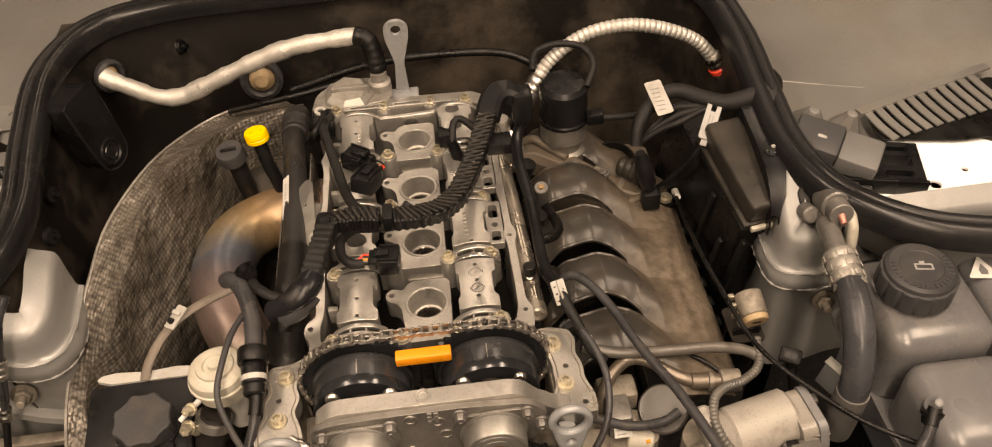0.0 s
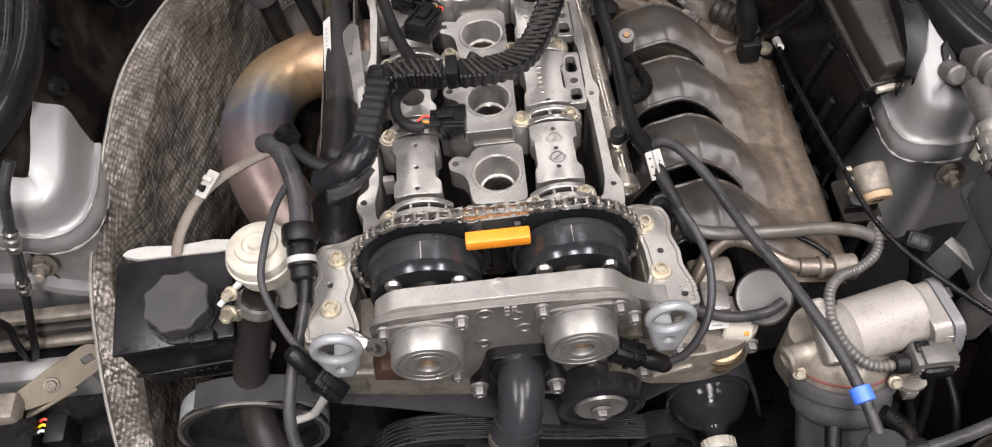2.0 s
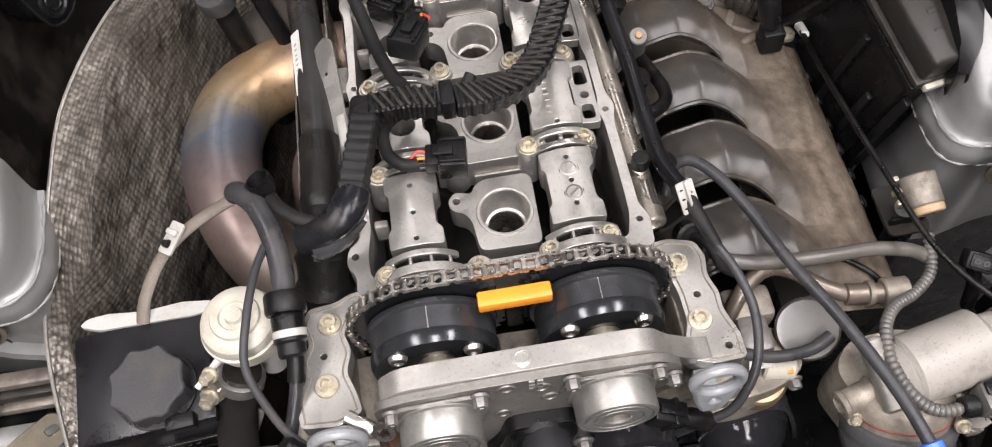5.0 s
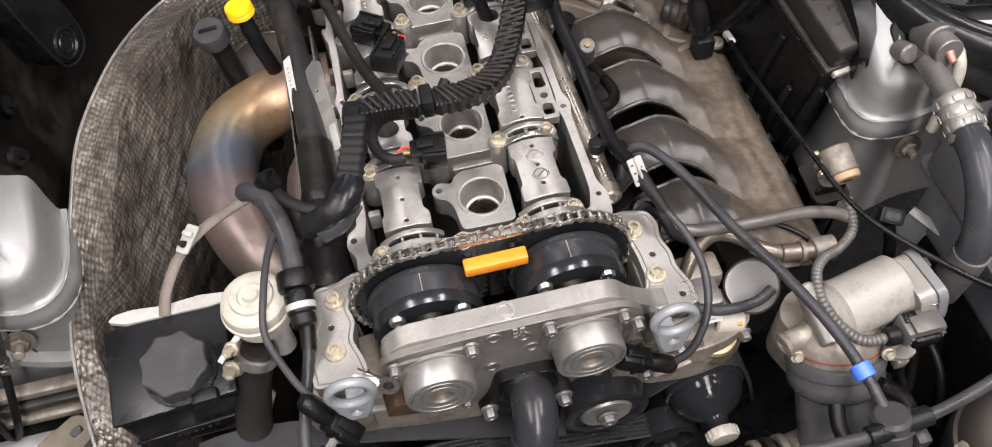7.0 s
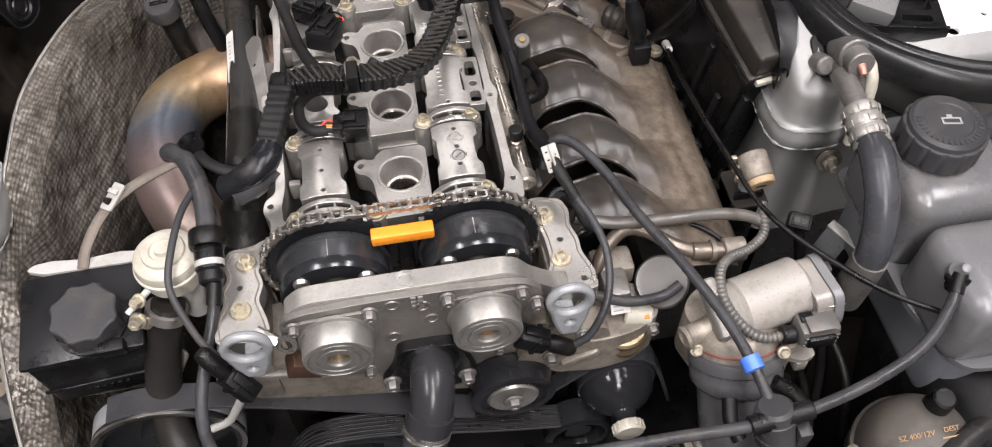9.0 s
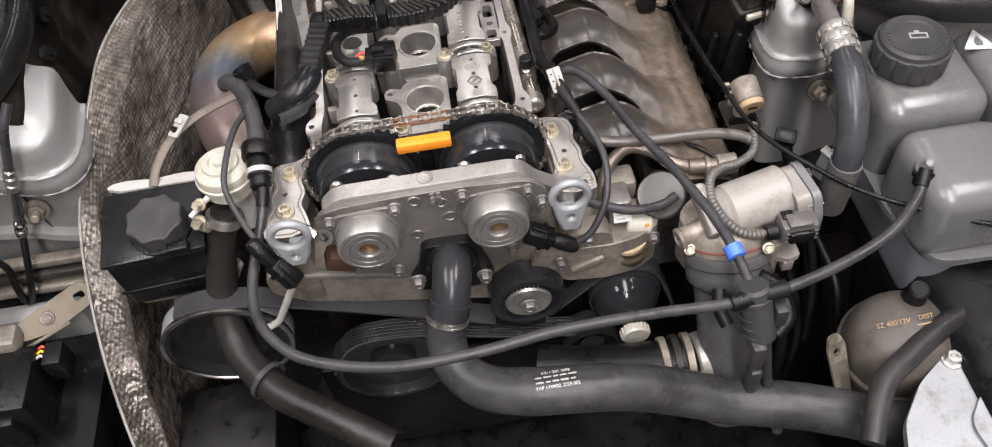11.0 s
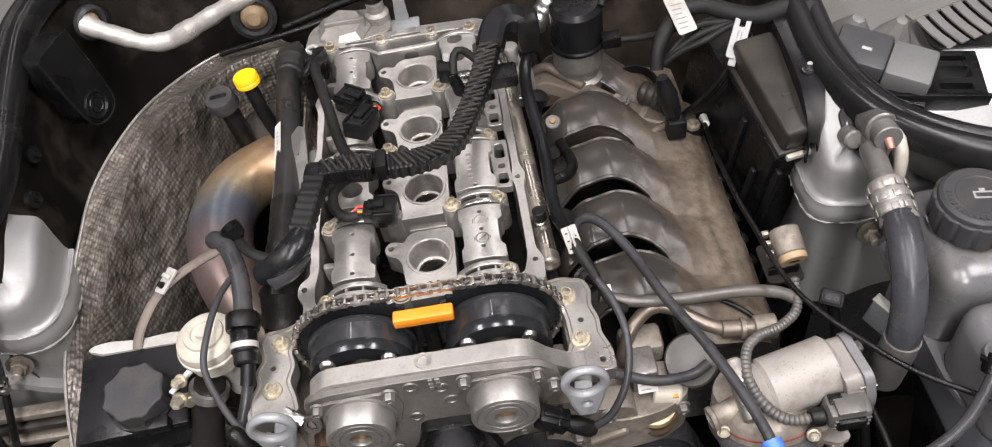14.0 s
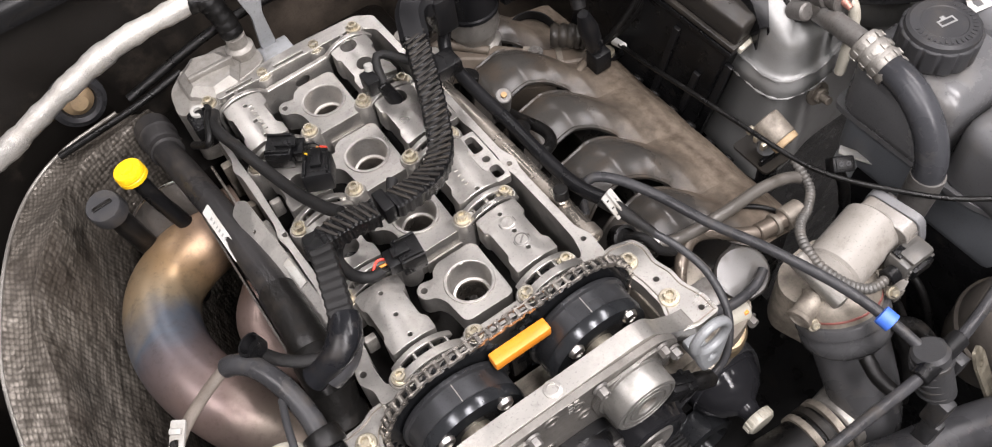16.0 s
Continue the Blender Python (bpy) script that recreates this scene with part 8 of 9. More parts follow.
cn = thing("pressure_canister", None, None, "dusty black domed canister with orange print", "canister", at=(0.440, -0.282, 0.63))
D0 = Vector((0.446, -0.282, 0.645))
CANISTER = surface("dusty_black_canister", (0.056, 0.050, 0.044), 0.36, 0.0, 0.3, 60, 0.2, 600, (0.115, 0.096, 0.076), 0.34, 20)
part("dome", lathe(B(), D0, (-0.05, -0.15, 1), [(0.047, 0), (0.052, 0.02), (0.0545, 0.06), (0.0525, 0.085), (0.046, 0.103), (0.034, 0.114), (0.018, 0.119), (0, 0.120)], 48), CANISTER, cn, smooth=60)
part("rim", lathe(B(), D0, (-0.05, -0.15, 1), [(0.0545, 0.052), (0.0575, 0.055), (0.0575, 0.061), (0.0545, 0.064)], 48, caps=False), CANISTER, cn)
part("vent", cyl(B(), (0.456, -0.268, 0.755), (0.456, -0.270, 0.782), 0.0125, 0.0105, 20, 0.002), BLACK, cn)
part("bracket", plate(B(), rounded([(-0.008, -0.05), (0.008, -0.05), (0.012, 0.04), (0.006, 0.055), (-0.006, 0.055), (-0.010, 0.04)], 0.004), 0, 0.003, [circle(0, 0.035, 0.004, 12)], Matrix.Translation((0.378, -0.312, 0.700)) @ pose(0, 0, 0, 60, 0, 20)), BOLT, cn, "zinc-plated bracket strip")


def lettering(text, size, m, material, parent, name="lettering"):
    cu = bpy.data.curves.new(name, "FONT")
    cu.body, cu.size, cu.extrude, cu.align_x = text, size, 0.0002, "CENTER"
    tmp = bpy.data.objects.new("tmp", cu)
    scene.collection.objects.link(tmp)
    bpy.context.view_layer.update()
    me = bpy.data.meshes.new_from_object(tmp.evaluated_get(bpy.context.evaluated_depsgraph_get()))
    bpy.data.objects.remove(tmp)
    me.transform(m)
    bm = B()
    bm.from_mesh(me)
    bpy.data.meshes.remove(me)
    return part(name, bm, material, parent, smooth=0)


GOLD = surface("orange_print", (0.27, 0.165, 0.075), 0.6, 0.0, 0.2, 200, 0.0)
n = Vector((-0.08, -0.42, 0.90)).normalized()
m = Matrix.Translation(Vector((0.4335, -0.2960, 0.7640)) + n * 0.0012) @ basis(n, (0.98, 0.0, 0.07))
lettering("SZ 400/12V", 0.0070, m @ Matrix.Translation((-0.010, 0, 0)), GOLD, cn)
lettering("DEST", 0.0062, m @ Matrix.Translation((0.022, 0.001, 0)), GOLD, cn)
part("print_bar", box(B(), (0.012, -0.0045, 0.0), (0.031, -0.0032, 0.0004), 0, m), GOLD, cn)
part("print_ring", lathe(B(), m @ Vector((0.008, -0.016, 0)), m.to_3x3() @ Z, [(0.0026, 0), (0.0034, 0), (0.0034, 0.0003), (0.0026, 0.0003)], 20, caps=False), GOLD, cn)

for k, words in enumerate(("A211 501 3582", "", "", "YAP 1749/02, ZGS 002")):
    a = radians(107 - 11.5 * k)
    at = Vector((0.088, -0.2955 - 0.0262 * math.cos(a), 0.7443 + 0.0262 * math.sin(a)))
    m = Matrix.Translation(at) @ basis(Vector((0, -math.cos(a), math.sin(a))), X)
    if words:
        lettering(words, 0.0046, m @ Matrix.Translation((0, -0.0016, 0)), WHITE, ck)
    else:
        x0 = -0.021
        for j in range(5):
            w = 0.0048 + 0.0016 * ((j + k) % 3)
            part("print_bar", box(B(), (x0, -0.0007, -0.0002), (x0 + w, 0.0009, 0.0003), 0, m), PALE, ck)
            x0 += w + 0.0018

# curved black edge and cast panel at the front right corner
fd = hose("front_edge_strip", [(0.66, -0.235, 0.745), (0.58, -0.262, 0.757), (0.520, -0.284, 0.758), (0.467, -0.305, 0.758), (0.425, -0.329, 0.757), (0.392, -0.352, 0.755), (0.365, -0.40, 0.74)], 0.0115, PIPE, "curved black rubber strip at the front corner", "strip", seg=20)
fc = thing("headlamp_carrier", None, None, "dusty grey metal carrier panel with bolts", "panel", at=(0.52, -0.42, 0.72))
part("sheet", plate(B(), rounded([(0.66, -0.250), (0.58, -0.276), (0.52, -0.300), (0.468, -0.326), (0.43, -0.352), (0.40, -0.388), (0.38, -0.45), (0.40, -0.55), (0.70, -0.55), (0.70, -0.25)], 0.008), 0.736, 0.748), GREYMETAL, fc, bevel=0.003)
part("raised_panel", plate(B(), rounded([(0.52, -0.325), (0.62, -0.29), (0.68, -0.30), (0.68, -0.5), (0.47, -0.5), (0.455, -0.40)], 0.012), 0.748, 0.753), GREYMETAL, fc, bevel=0.002)
part("bolt", hexbolt(B(), (0.469, -0.335, 0.748), Z, 0.008, 0.009, 1.3), STEEL, fc)
part("ring", lathe(B(), (0.525, -0.352, 0.753), Z, [(0.010, 0), (0.0165, 0), (0.0165, 0.008), (0.013, 0.010), (0.010, 0.008)], 28, caps=False), RUBBER, fc)

# ---- scuttle area behind the seal, right ----
md = thing("control_module", None, None, "two-tone grey plastic control module on the scuttle", "module", at=(0.49, 0.13, 0.88))
m = Matrix.Translation((0.488, 0.128, 0.915)) @ pose(0, 0, 0, 8, 6, -33)
part("dark_half", box(B(), (-0.048, -0.024, -0.016), (0.006, 0.026, 0.014), 0.004, m), surface("slate_plastic", (0.045, 0.045, 0.047), 0.45, 0.0, 0.12, 60, 0.2, 700), md)
part("pale_half", box(B(), (0.006, -0.024, -0.016), (0.052, 0.024, 0.012), 0.004, m), surface("mid_grey_plastic", (0.095, 0.095, 0.094), 0.5, 0.0, 0.1, 60, 0.2, 700), md, "paler grey cover half")
part("skirt", box(B(), (-0.050, -0.030, -0.022), (0.056, 0.028, -0.014), 0.002, m), BLACK, md)
part("base", box(B(), (-0.044, -0.026, -0.045), (0.050, 0.024, -0.020), 0.003, m), BLACK, md)
part("rail", box(B(), (-0.030, -0.040, -0.040), (0.060, -0.032, -0.032), 0.002, m), BLACK, md)
part("raised_bar", box(B(), (-0.022, -0.004, 0.014), (-0.012, 0.000, 0.0146), 0, m), PALE, md)
part("cable_gland", tube(B(), [m @ Vector((-0.046, 0.0, 0.0)), m @ Vector((-0.066, 0.004, 0.006)), (0.428, 0.196, 0.953)], 0.0125, seg=18), CLOTH, md)

bk = thing("slotted_bracket", None, None, "black slotted plastic bracket beside the module", "bracket", at=(0.54, 0.11, 0.87))
m2 = Matrix.Translation((0.538, 0.108, 0.895)) @ pose(0, 0, 0, 0, 0, -14)
ol = rounded([(-0.05, -0.024), (0.048, -0.026), (0.048, 0.042), (0.0, 0.042), (-0.05, 0.0)], 0.003)
hl = [rounded([(0.004, -0.018), (0.036, -0.018), (0.036, -0.008), (0.004, -0.008)], 0.003), rounded([(0.006, 0.000), (0.038, 0.000), (0.038, 0.018), (0.006, 0.018)], 0.003), rounded([(0.008, 0.026), (0.036, 0.026), (0.036, 0.034), (0.008, 0.034)], 0.003)]
part("frame", plate(B(), ol, -0.012, 0.004, hl, m2), BLACK, bk, bevel=0.001)
part("rail", box(B(), (-0.05, -0.030, -0.014), (0.05, -0.025, 0.006), 0.001, m2), BLACK, bk)
# Silver-white plate; the strong light on it is painted in as white.
wt = thing("white_plate", plate(B(), rounded([(0.500, 0.110), (0.535, 0.062), (0.580, 0.040), (0.640, 0.020), (0.720, 0.025), (0.720, 0.130), (0.660, 0.178), (0.615, 0.188), (0.530, 0.140)], 0.010), 0.8755, 0.8795, [circle(0.600, 0.085, 0.007, 16), circle(0.563, 0.098, 0.004, 16), circle(0.655, 0.060, 0.005, 16), circle(0.645, 0.104, 0.004, 16)]), surface("overlit_silver_white", (0.80, 0.80, 0.79), 0.4, 0.0, 0.04, 40, 0.05), "silver-white plate with round holes, strong light painted in as white", "plate", bevel=0.001)
gr = thing("air_grille", None, None, "dark grille with curved grey metal slats", "grille", at=(0.65, 0.2, 0.88))
part("backing", plate(B(), rounded([(0.565, 0.165), (0.66, 0.148), (0.75, 0.150), (0.76, 0.262), (0.66, 0.246), (0.570, 0.218)], 0.01), 0.884, 0.886), RUBBER, gr)
for k in range(11):
    x = 0.573 + 0.0158 * k
    top = 0.216 + 0.0050 * k
    part("slat", sweep(B(), spline([(x - 0.002, top, 0.8885), (x - 0.001, top - 0.016, 0.8895), (x + 0.003, top - 0.036, 0.8895), (x + 0.011, top - 0.056 - 0.001 * k, 0.8885)], 0.008), [(-0.0053, -0.001), (-0.0053, 0.001), (0.0053, 0.001), (0.0053, -0.001)]), DECK, gr)
part("upper_edge", sweep(B(), [Vector((0.560 + 0.02 * j, 0.216 + 0.0064 * j, 0.889)) for j in range(11)], [(-0.006, -0.002), (-0.006, 0.0015), (0.006, 0.0015), (0.006, -0.002)]), DECK, gr)
for x, y, turn in ((0.566, 0.411, 28), (0.590, 0.406, 28), (0.616, 0.404, 28), (0.644, 0.407, 30), (0.671, 0.427, 35), (0.723, 0.400, 30), (0.616, 0.329, 80), (0.620, 0.293, 20), (0.602, 0.268, 0)):
    thing("panel_slot", box(B(), (-0.0022, -0.0065, -0.003), (0.0022, 0.0065, 0.0006), 0.0005, Matrix.Translation((x, y, deck_z(x, y))) @ pose(0, 0, 0, 0, 0, turn)), RUBBER, "small dark slit in the scuttle panel", "slot", group="scuttle slots")
for x, y, r in ((0.497, 0.222, 0.030), (0.540, 0.208, 0.026)):
    cn2 = thing("pressed_cone", lathe(B(), (x, y, deck_z(x, y) - 0.002), (0.1, -0.2, 1), [(r, 0), (r * 0.9, 0.006), (r * 0.25, 0.038), (0, 0.04)], 7), DECK, "pressed grey metal cone in the scuttle panel", "pressing", group="scuttle pressings", smooth=20)
thing("scuttle_edge", tube(B(), [(0.492, 0.308, deck_z(0.492, 0.308)), (0.619, 0.284, deck_z(0.619, 0.284)), (0.754, 0.271, deck_z(0.754, 0.271))], 0.003), DECK, "folded edge across the scuttle panel", "fold", kind="structure")
rc = thing("drain_plug", lathe(B(), (0.462, 0.27, 0.905), (0.7, -0.5, 0.5), [(0.02, -0.01), (0.02, 0.006), (0.012, 0.012), (0, 0.012)], 20), RUBBER, "round black rubber drain plug by the seal", "plug")

# ---- scuttle area, left ----
lc = thing("hook_clip", None, None, "black plastic hook clip on the wing edge", "clip", at=(-0.50, 0.235, 0.89))
part("hook", tube(B(), [(-0.478, 0.245, 0.912), (-0.498, 0.248, 0.917), (-0.511, 0.238, 0.912), (-0.508, 0.222, 0.902), (-0.493, 0.214, 0.898)], 0.007, seg=12), BLACK, lc)
part("foot", box(B(), (-0.505, 0.205, 0.885), (-0.478, 0.222, 0.902), 0.003), BLACK, lc)
for x, y in ((-0.555, 0.33), (-0.545, 0.30), (-0.535, 0.41), (-0.515, 0.43)):
    thing("panel_slot", box(B(), (-0.0022, -0.006, -0.003), (0.0022, 0.006, 0.0006), 0.0005, Matrix.Translation((x, y, deck_z(x, y))) @ pose(0, 0, 0, 0, 0, 20)), RUBBER, "small dark slit in the wing panel", "slot", group="scuttle slots")
thing("wing_fold", tube(B(), [(-0.495, 0.265, deck_z(-0.495, 0.265)), (-0.53, 0.265, deck_z(-0.53, 0.265)), (-0.62, 0.26, deck_z(-0.62, 0.26))], 0.003), DECK, "folded edge across the wing panel", "fold", kind="structure")

pb2 = thing("slotted_stay", None, None, "grey pressed steel stay with a square opening on the wing", "bracket", at=(-0.51, 0.32, deck_z(-0.51, 0.32)))
zz = deck_z(-0.51, 0.32)
part("plate", plate(B(), rounded([(-0.548, 0.272), (-0.484, 0.272), (-0.480, 0.392), (-0.545, 0.400)], 0.008), zz + 0.010, zz + 0.013, [rounded([(-0.524, 0.298), (-0.496, 0.298), (-0.496, 0.345), (-0.524, 0.345)], 0.004), circle(-0.515, 0.378, 0.006, 18)]), DECK, pb2, bevel=0.0008)
# Flat dark box: the shade of the opening painted on the panel below.
part("recess", box(B(), (-0.530, 0.290, zz + 0.001), (-0.490, 0.352, zz + 0.004), 0.001), VOID, pb2, "dark box, shade painted in below the opening")
for x in (-0.546, -0.486):
    part("fold", box(B(), (x, 0.275, zz), (x + 0.003, 0.390, zz + 0.011), 0.0008), DECK, pb2)
part("pale_strip", box(B(), (-0.540, 0.234, zz + 0.002), (-0.486, 0.240, zz + 0.008), 0.001), PALE, pb2, "pale folded strip")

# ---- front left corner ----
bl = thing("brake_line", None, None, "dark brake line with a chrome coupling on the inner wing", "brake line", at=(-0.46, 0.0, 0.74))
part("upper_line", tube(B(), [(-0.408, 0.010, 0.952), (-0.418, -0.004, 0.935), (-0.430, -0.008, 0.905), (-0.441, -0.008, 0.877)], 0.0050, seg=14), HOSE, bl)
LA, LB = Vector((-0.4415, -0.008, 0.876)), Vector((-0.480, -0.009, 0.770))
LD = (LB - LA).normalized()
part("crimp", lathe(B(), LA, LD, [(0.0048, -0.004), (0.0068, -0.002), (0.0068, 0.004), (0.0058, 0.006), (0.0074, 0.008), (0.0074, 0.016), (0.0052, 0.018), (0.0070, 0.020), (0.0070, 0.027), (0.0055, 0.030)], 20), STEEL, bl)
for k, (dx, dy) in enumerate(((-0.0028, 0.0), (0.0028, 0.0), (0.0, -0.0030))):
    part("line", tube(B(), [LA + LD * 0.026 + Vector((dx, dy, 0)), LA + LD * 0.055 + Vector((dx * 1.3, dy, 0)), LA + LD * 0.088 + Vector((dx, dy, 0))], 0.0028, seg=10), STEEL if k == 0 else HOSE, bl)
part("crimp", lathe(B(), LA + LD * 0.084, LD, [(0.0055, 0), (0.0070, 0.002), (0.0070, 0.009), (0.0056, 0.011), (0.0072, 0.013), (0.0072, 0.021), (0.0045, 0.024)], 20), STEEL, bl)
part("lower_line", tube(B(), [(-0.4795, -0.010, 0.770), (-0.484, -0.020, 0.750), (-0.496, -0.030, 0.712), (-0.510, -0.030, 0.680), (-0.518, -0.030, 0.680), (-0.514, -0.030, 0.712), (-0.508, -0.028, 0.742), (-0.520, -0.026, 0.765), (-0.55, -0.02, 0.79)], 0.0042, seg=14), RUBBER, bl)
for y, z, mt in ((-0.006, 0.722, CAST_DIRTY), (-0.010, 0.703, DUSTY), (-0.014, 0.682, CAST_DIRTY)):
    thing("cross_rail", box(B(), (-0.62, y - 0.004, z - 0.012), (-0.415, y + 0.012, z), 0.004), mt, "dirty pressed rail below the inner wing", "rail", group="wing rails")
gb = thing("plated_bracket", None, None, "yellow-plated slotted bracket with a bolt", "bracket", at=(-0.46, -0.075, 0.69))
m = Matrix.Translation((-0.462, -0.062, 0.700)) @ pose(0, 0, 0, 50, 0, 30)
TARNISH = surface("tarnished_zinc", (0.14, 0.12, 0.088), 0.5, 0.5, 0.25, 80, 0.3, 600, GRIME, 0.3, 30)
part("plate", plate(B(), rounded([(-0.055, -0.014), (-0.02, -0.022), (0.03, -0.016), (0.042, 0.0), (0.034, 0.016), (-0.01, 0.012), (-0.055, 0.006)], 0.008), 0, 0.003, [rounded([(0.018, -0.004), (0.030, -0.004), (0.030, 0.004), (0.018, 0.004)], 0.003)], m), TARNISH, gb, bevel=0.0008)
part("bolt", hexbolt(B(), m @ Vector((-0.018, -0.004, 0.003)), m.to_3x3() @ Z, 0.006, 0.006, 1.4), CAST_DIRTY, gb)
part("fold", box(B(), (-0.055, -0.024, -0.012), (0.0, -0.020, 0.003), 0.001, m), TARNISH, gb)
jb = thing("junction_box", None, None, "black plastic junction box with red and yellow wires", "junction box", at=(-0.53, -0.14, 0.62))
part("body", box(B(), (-0.60, -0.19, 0.62), (-0.482, -0.108, 0.70), 0.005), BLACK, jb)
part("step", box(B(), (-0.60, -0.20, 0.62), (-0.500, -0.185, 0.685), 0.003), BLACK, jb)
part("lid_bar", box(B(), (-0.552, -0.158, 0.70), (-0.528, -0.155, 0.7006)), PALE, jb)
part("lid_bar", box(B(), (-0.552, -0.164, 0.70), (-0.533, -0.161, 0.7006)), PALE, jb)
for k, mt in enumerate((RED, YELLOW, WHITE)):
    part("wire", tube(B(), [(-0.484, -0.112 - 0.006 * k, 0.690), (-0.476, -0.112 - 0.006 * k, 0.697), (-0.468, -0.114 - 0.006 * k, 0.690)], 0.0016, seg=8), mt, jb)
part("socket", box(B(), (-0.474, -0.138, 0.66), (-0.452, -0.108, 0.698), 0.003), BLACK, jb)
gm = thing("grey_strut", None, None, "grey metal strut foot beside the junction box", "strut", at=(-0.56, -0.08, 0.66))
part("tube", cyl(B(), (-0.565, -0.03, 0.80), (-0.560, -0.09, 0.70), 0.017, None, 24, 0.002), CAST_DIRTY, gm)
part("foot", box(B(), (-0.60, -0.115, 0.69), (-0.50, -0.085, 0.715), 0.006), CAST_DIRTY, gm)
part("bolt", hexbolt(B(), (-0.548, -0.115, 0.702), -Y, 0.009, 0.008, 1.4), STEEL, gm)
thing("silver_duct", box(B(), (-0.58, -0.055, 0.58), (-0.448, -0.024, 0.672), 0.012), PAINT, "silver painted lower duct panel at the corner", "panel", kind="structure")

# ---- lower left of the engine ----
pb = thing("steering_pump", None, None, "dark cast steering pump below the fluid reservoir", "pump", at=(-0.27, -0.08, 0.62))
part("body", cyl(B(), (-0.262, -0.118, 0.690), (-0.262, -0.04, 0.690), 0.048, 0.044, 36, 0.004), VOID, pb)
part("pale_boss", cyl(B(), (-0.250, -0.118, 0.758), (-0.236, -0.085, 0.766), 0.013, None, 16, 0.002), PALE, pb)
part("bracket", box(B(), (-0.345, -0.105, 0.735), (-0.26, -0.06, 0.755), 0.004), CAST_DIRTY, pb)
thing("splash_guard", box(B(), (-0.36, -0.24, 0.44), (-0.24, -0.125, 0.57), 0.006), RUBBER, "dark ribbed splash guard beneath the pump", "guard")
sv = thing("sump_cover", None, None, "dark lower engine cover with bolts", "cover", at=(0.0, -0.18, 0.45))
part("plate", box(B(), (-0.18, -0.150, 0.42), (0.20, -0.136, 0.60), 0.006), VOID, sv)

# ---- clutter on the intake side ----
cable("manifold_lead", [(0.262, -0.05, 0.806), (0.285, -0.062, 0.806), (0.305, -0.078, 0.80), (0.315, -0.095, 0.79)], 0.0026, RUBBER, "thin black lead over the manifold edge")
ls = thing("level_sensor", None, None, "taped sensor plug beside the case flange", "sensor plug", at=(0.15, -0.045, 0.85))
part("ring", lathe(B(), (0.150, -0.036, 0.846), (0.1, -0.7, 0.7), [(0.009, -0.014), (0.0125, -0.010), (0.0135, 0.004), (0.0105, 0.005), (0.009, 0.0), (0, 0.0)], 28), RUBBER, ls)
part("lead", tube(B(), [(0.150, -0.030, 0.84), (0.160, -0.052, 0.858), (0.168, -0.066, 0.846), (0.182, -0.070, 0.835)], 0.0045), CLOTH, ls)
part("white_tab", box(B(), (0.163, -0.062, 0.850), (0.171, -0.050, 0.853), 0.0006), WHITE, ls)
vt = thing("vent_stub", None, None, "short ribbed stub at the back of the manifold", "stub", at=(0.285, 0.21, 0.78))
part("barrel", tube(B(), [(0.262, 0.228, 0.835), (0.278, 0.214, 0.835), (0.292, 0.202, 0.832)], 0.014, seg=18, ribs=0.002, pitch=0.008), DUSTY, vt)
rg = thing("round_opening", lathe(B(), (0.262, 0.268, 0.80), (0, -0.35, 1), [(0.026, 0), (0.030, 0.0), (0.030, 0.012), (0.027, 0.014), (0.026, 0.002)], 36, caps=False), SATIN, "round black rubber opening behind the manifold", "opening")
jn = thing("fuel_union", None, None, "steel fuel union with green and yellow rings", "union", at=(0.148, 0.155, 0.86))
part("barrel", cyl(B(), (0.150, 0.165, 0.84), (0.148, 0.150, 0.885), 0.0095, 0.0085, 20, 0.001), DULL, jn)
part("ring", lathe(B(), (0.1483, 0.152, 0.8795), (-0.04, -0.32, 0.95), [(0.0085, 0), (0.0085, 0.004), (0, 0.0042)], 20), surface("green_ring", (0.12, 0.30, 0.12), 0.5), jn, "green sealing ring")
part("tip", lathe(B(), (0.148, 0.150, 0.8845), (-0.04, -0.32, 0.95), [(0.0034, 0), (0.003, 0.003), (0, 0.003)], 16), BRONZE, jn)
hk = thing("metal_hook", tube(B(), [(0.108, 0.262, 0.905), (0.112, 0.25, 0.93), (0.120, 0.245, 0.952), (0.126, 0.25, 0.962)], 0.0035, seg=12), STEEL, "bent bright metal hook under the conduit end", "hook", smooth=60)
for bx, by in ((0.118, 0.30), (0.128, 0.255)):
    thing("rear_boss", lathe(B(), (bx, by, 0.83), Z, [(0.013, 0), (0.012, 0.04), (0.009, 0.045), (0, 0.046)], 20), CAST, "cast boss at the rear of the head", "boss", group="rear bosses")
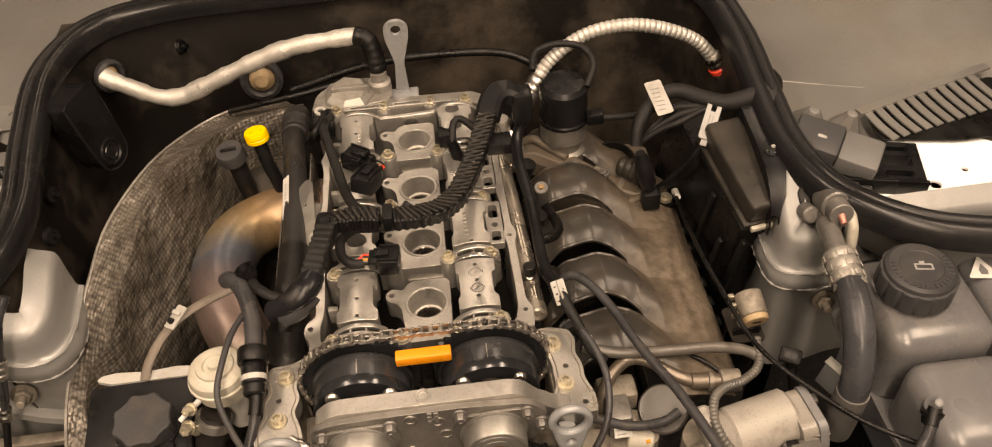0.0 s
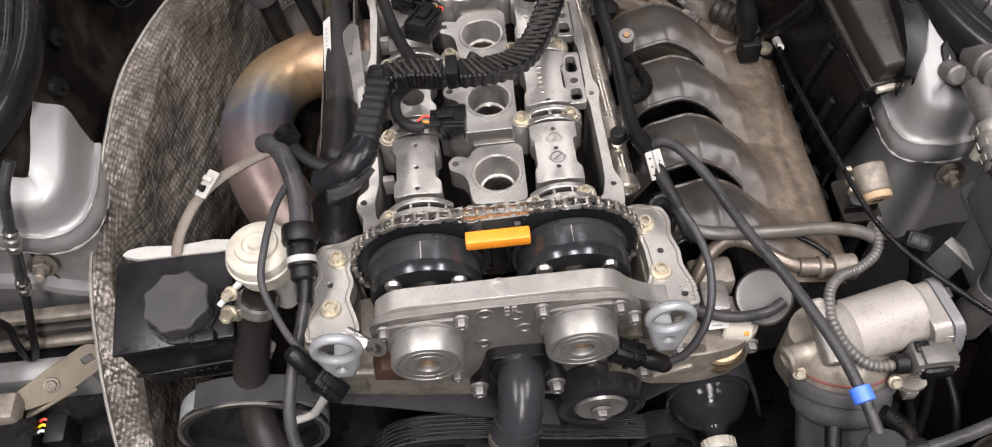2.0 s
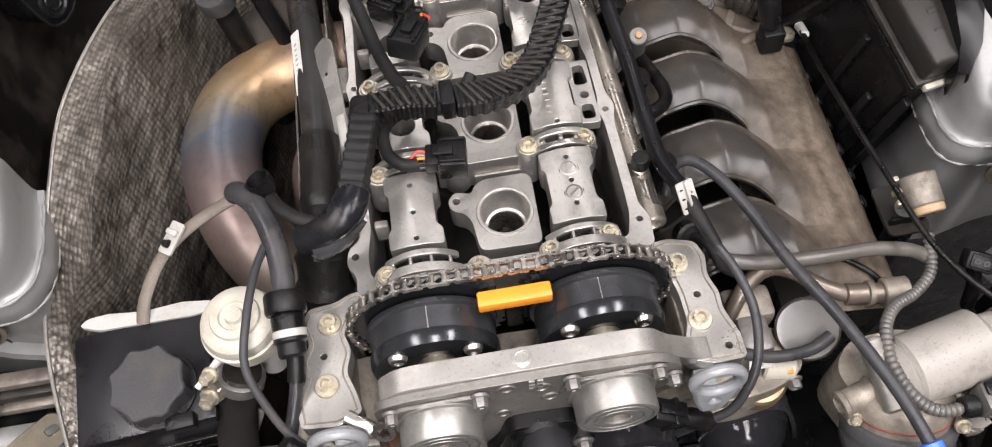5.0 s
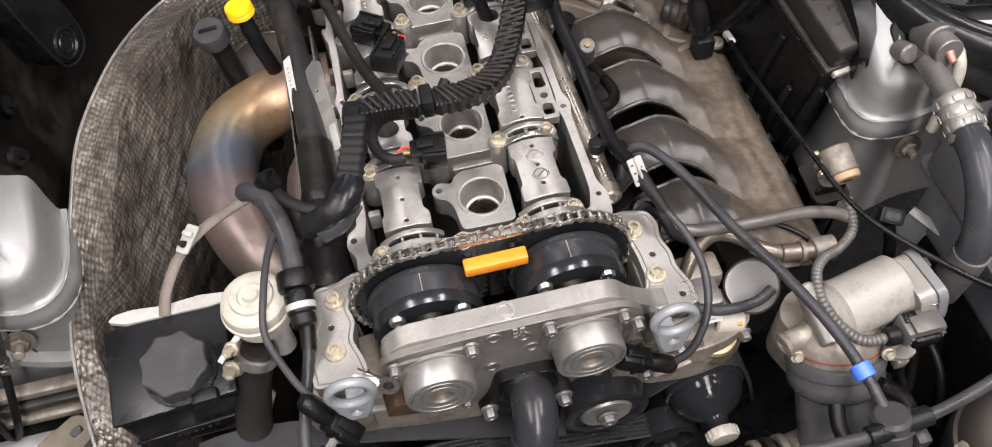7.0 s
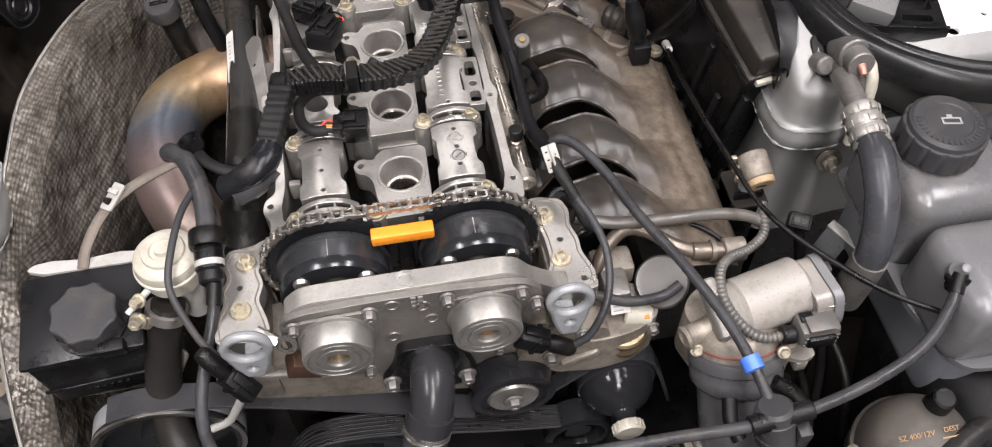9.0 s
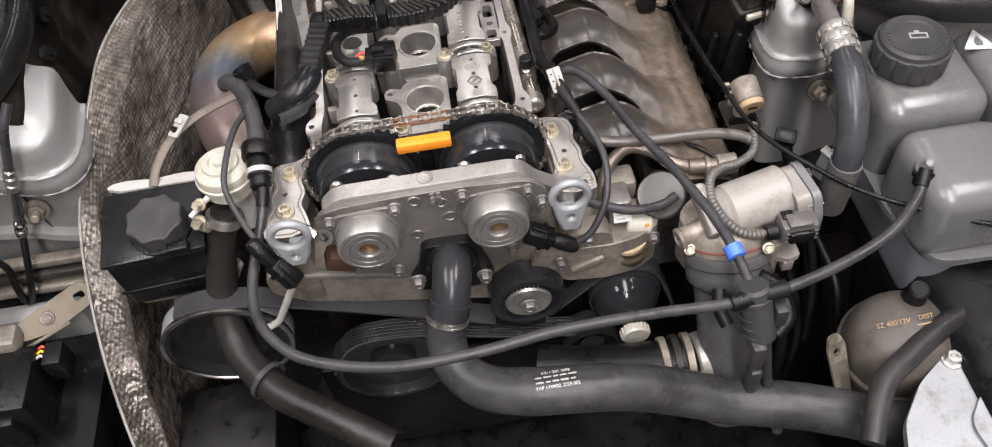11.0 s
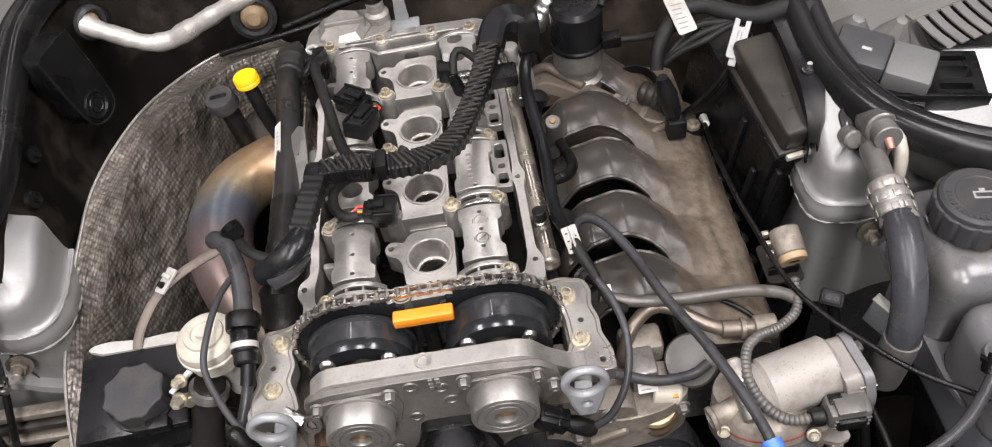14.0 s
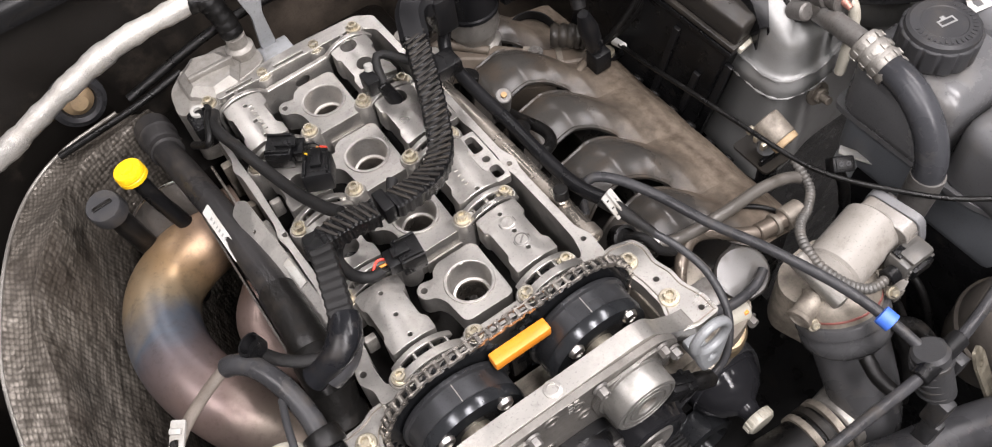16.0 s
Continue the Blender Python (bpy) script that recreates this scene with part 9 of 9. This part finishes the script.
# behind the engine
tr = thing("bulkhead_pipe", tube(B(), [(-0.16, 0.405, 0.88), (-0.05, 0.41, 0.905), (0.05, 0.412, 0.908), (0.14, 0.40, 0.905), (0.20, 0.37, 0.88)], 0.0055, seg=12), RUBBER, "black pipe running along the bulkhead", "pipe", smooth=60)
tr2 = thing("bulkhead_pipe", tube(B(), [(-0.25, 0.40, 0.86), (-0.16, 0.39, 0.88), (-0.10, 0.40, 0.885)], 0.004, seg=12), RUBBER, "thin black pipe running along the bulkhead", "pipe", smooth=60)
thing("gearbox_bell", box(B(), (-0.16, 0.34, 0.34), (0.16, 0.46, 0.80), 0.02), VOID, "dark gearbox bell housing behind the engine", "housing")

# ---- dark cables and panel low between the throttle unit and the tank ----
for pts, r in (([(0.372, -0.150, 0.79), (0.392, -0.165, 0.74), (0.398, -0.19, 0.68), (0.39, -0.22, 0.62)], 0.005),
               ([(0.345, -0.20, 0.77), (0.362, -0.225, 0.71), (0.366, -0.24, 0.65), (0.36, -0.25, 0.58)], 0.004),
               ([(0.385, -0.105, 0.77), (0.41, -0.15, 0.72), (0.42, -0.20, 0.69), (0.415, -0.24, 0.64)], 0.0045),
               ([(0.33, -0.215, 0.76), (0.338, -0.25, 0.70), (0.335, -0.27, 0.64)], 0.006)):
    cable("lower_cable", pts, r, RUBBER, "black cable hanging down beside the throttle unit")
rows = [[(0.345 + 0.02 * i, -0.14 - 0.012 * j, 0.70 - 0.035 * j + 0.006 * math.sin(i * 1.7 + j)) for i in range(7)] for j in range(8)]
thing("side_panel", sheet(B(), rows, 0.003), VOID, "near-black lower side panel", "panel", kind="structure", smooth=60)

# ---- pale angle bracket beside the air-conditioning hose ----
ab = thing("angle_bracket", None, None, "pale galvanised angle bracket beside the thick hose", "bracket", at=(0.468, -0.062, 0.70))
m = Matrix.Translation((0.466, -0.062, 0.738)) @ pose(0, 0, 0, 0, 8, -58)
part("flange", box(B(), (-0.024, -0.006, -0.0012), (0.024, 0.006, 0.0012), 0.0008, m), PALE, ab)
part("web", box(B(), (-0.024, 0.0035, -0.055), (0.024, 0.006, 0.0), 0.0008, m), GREYMETAL, ab)
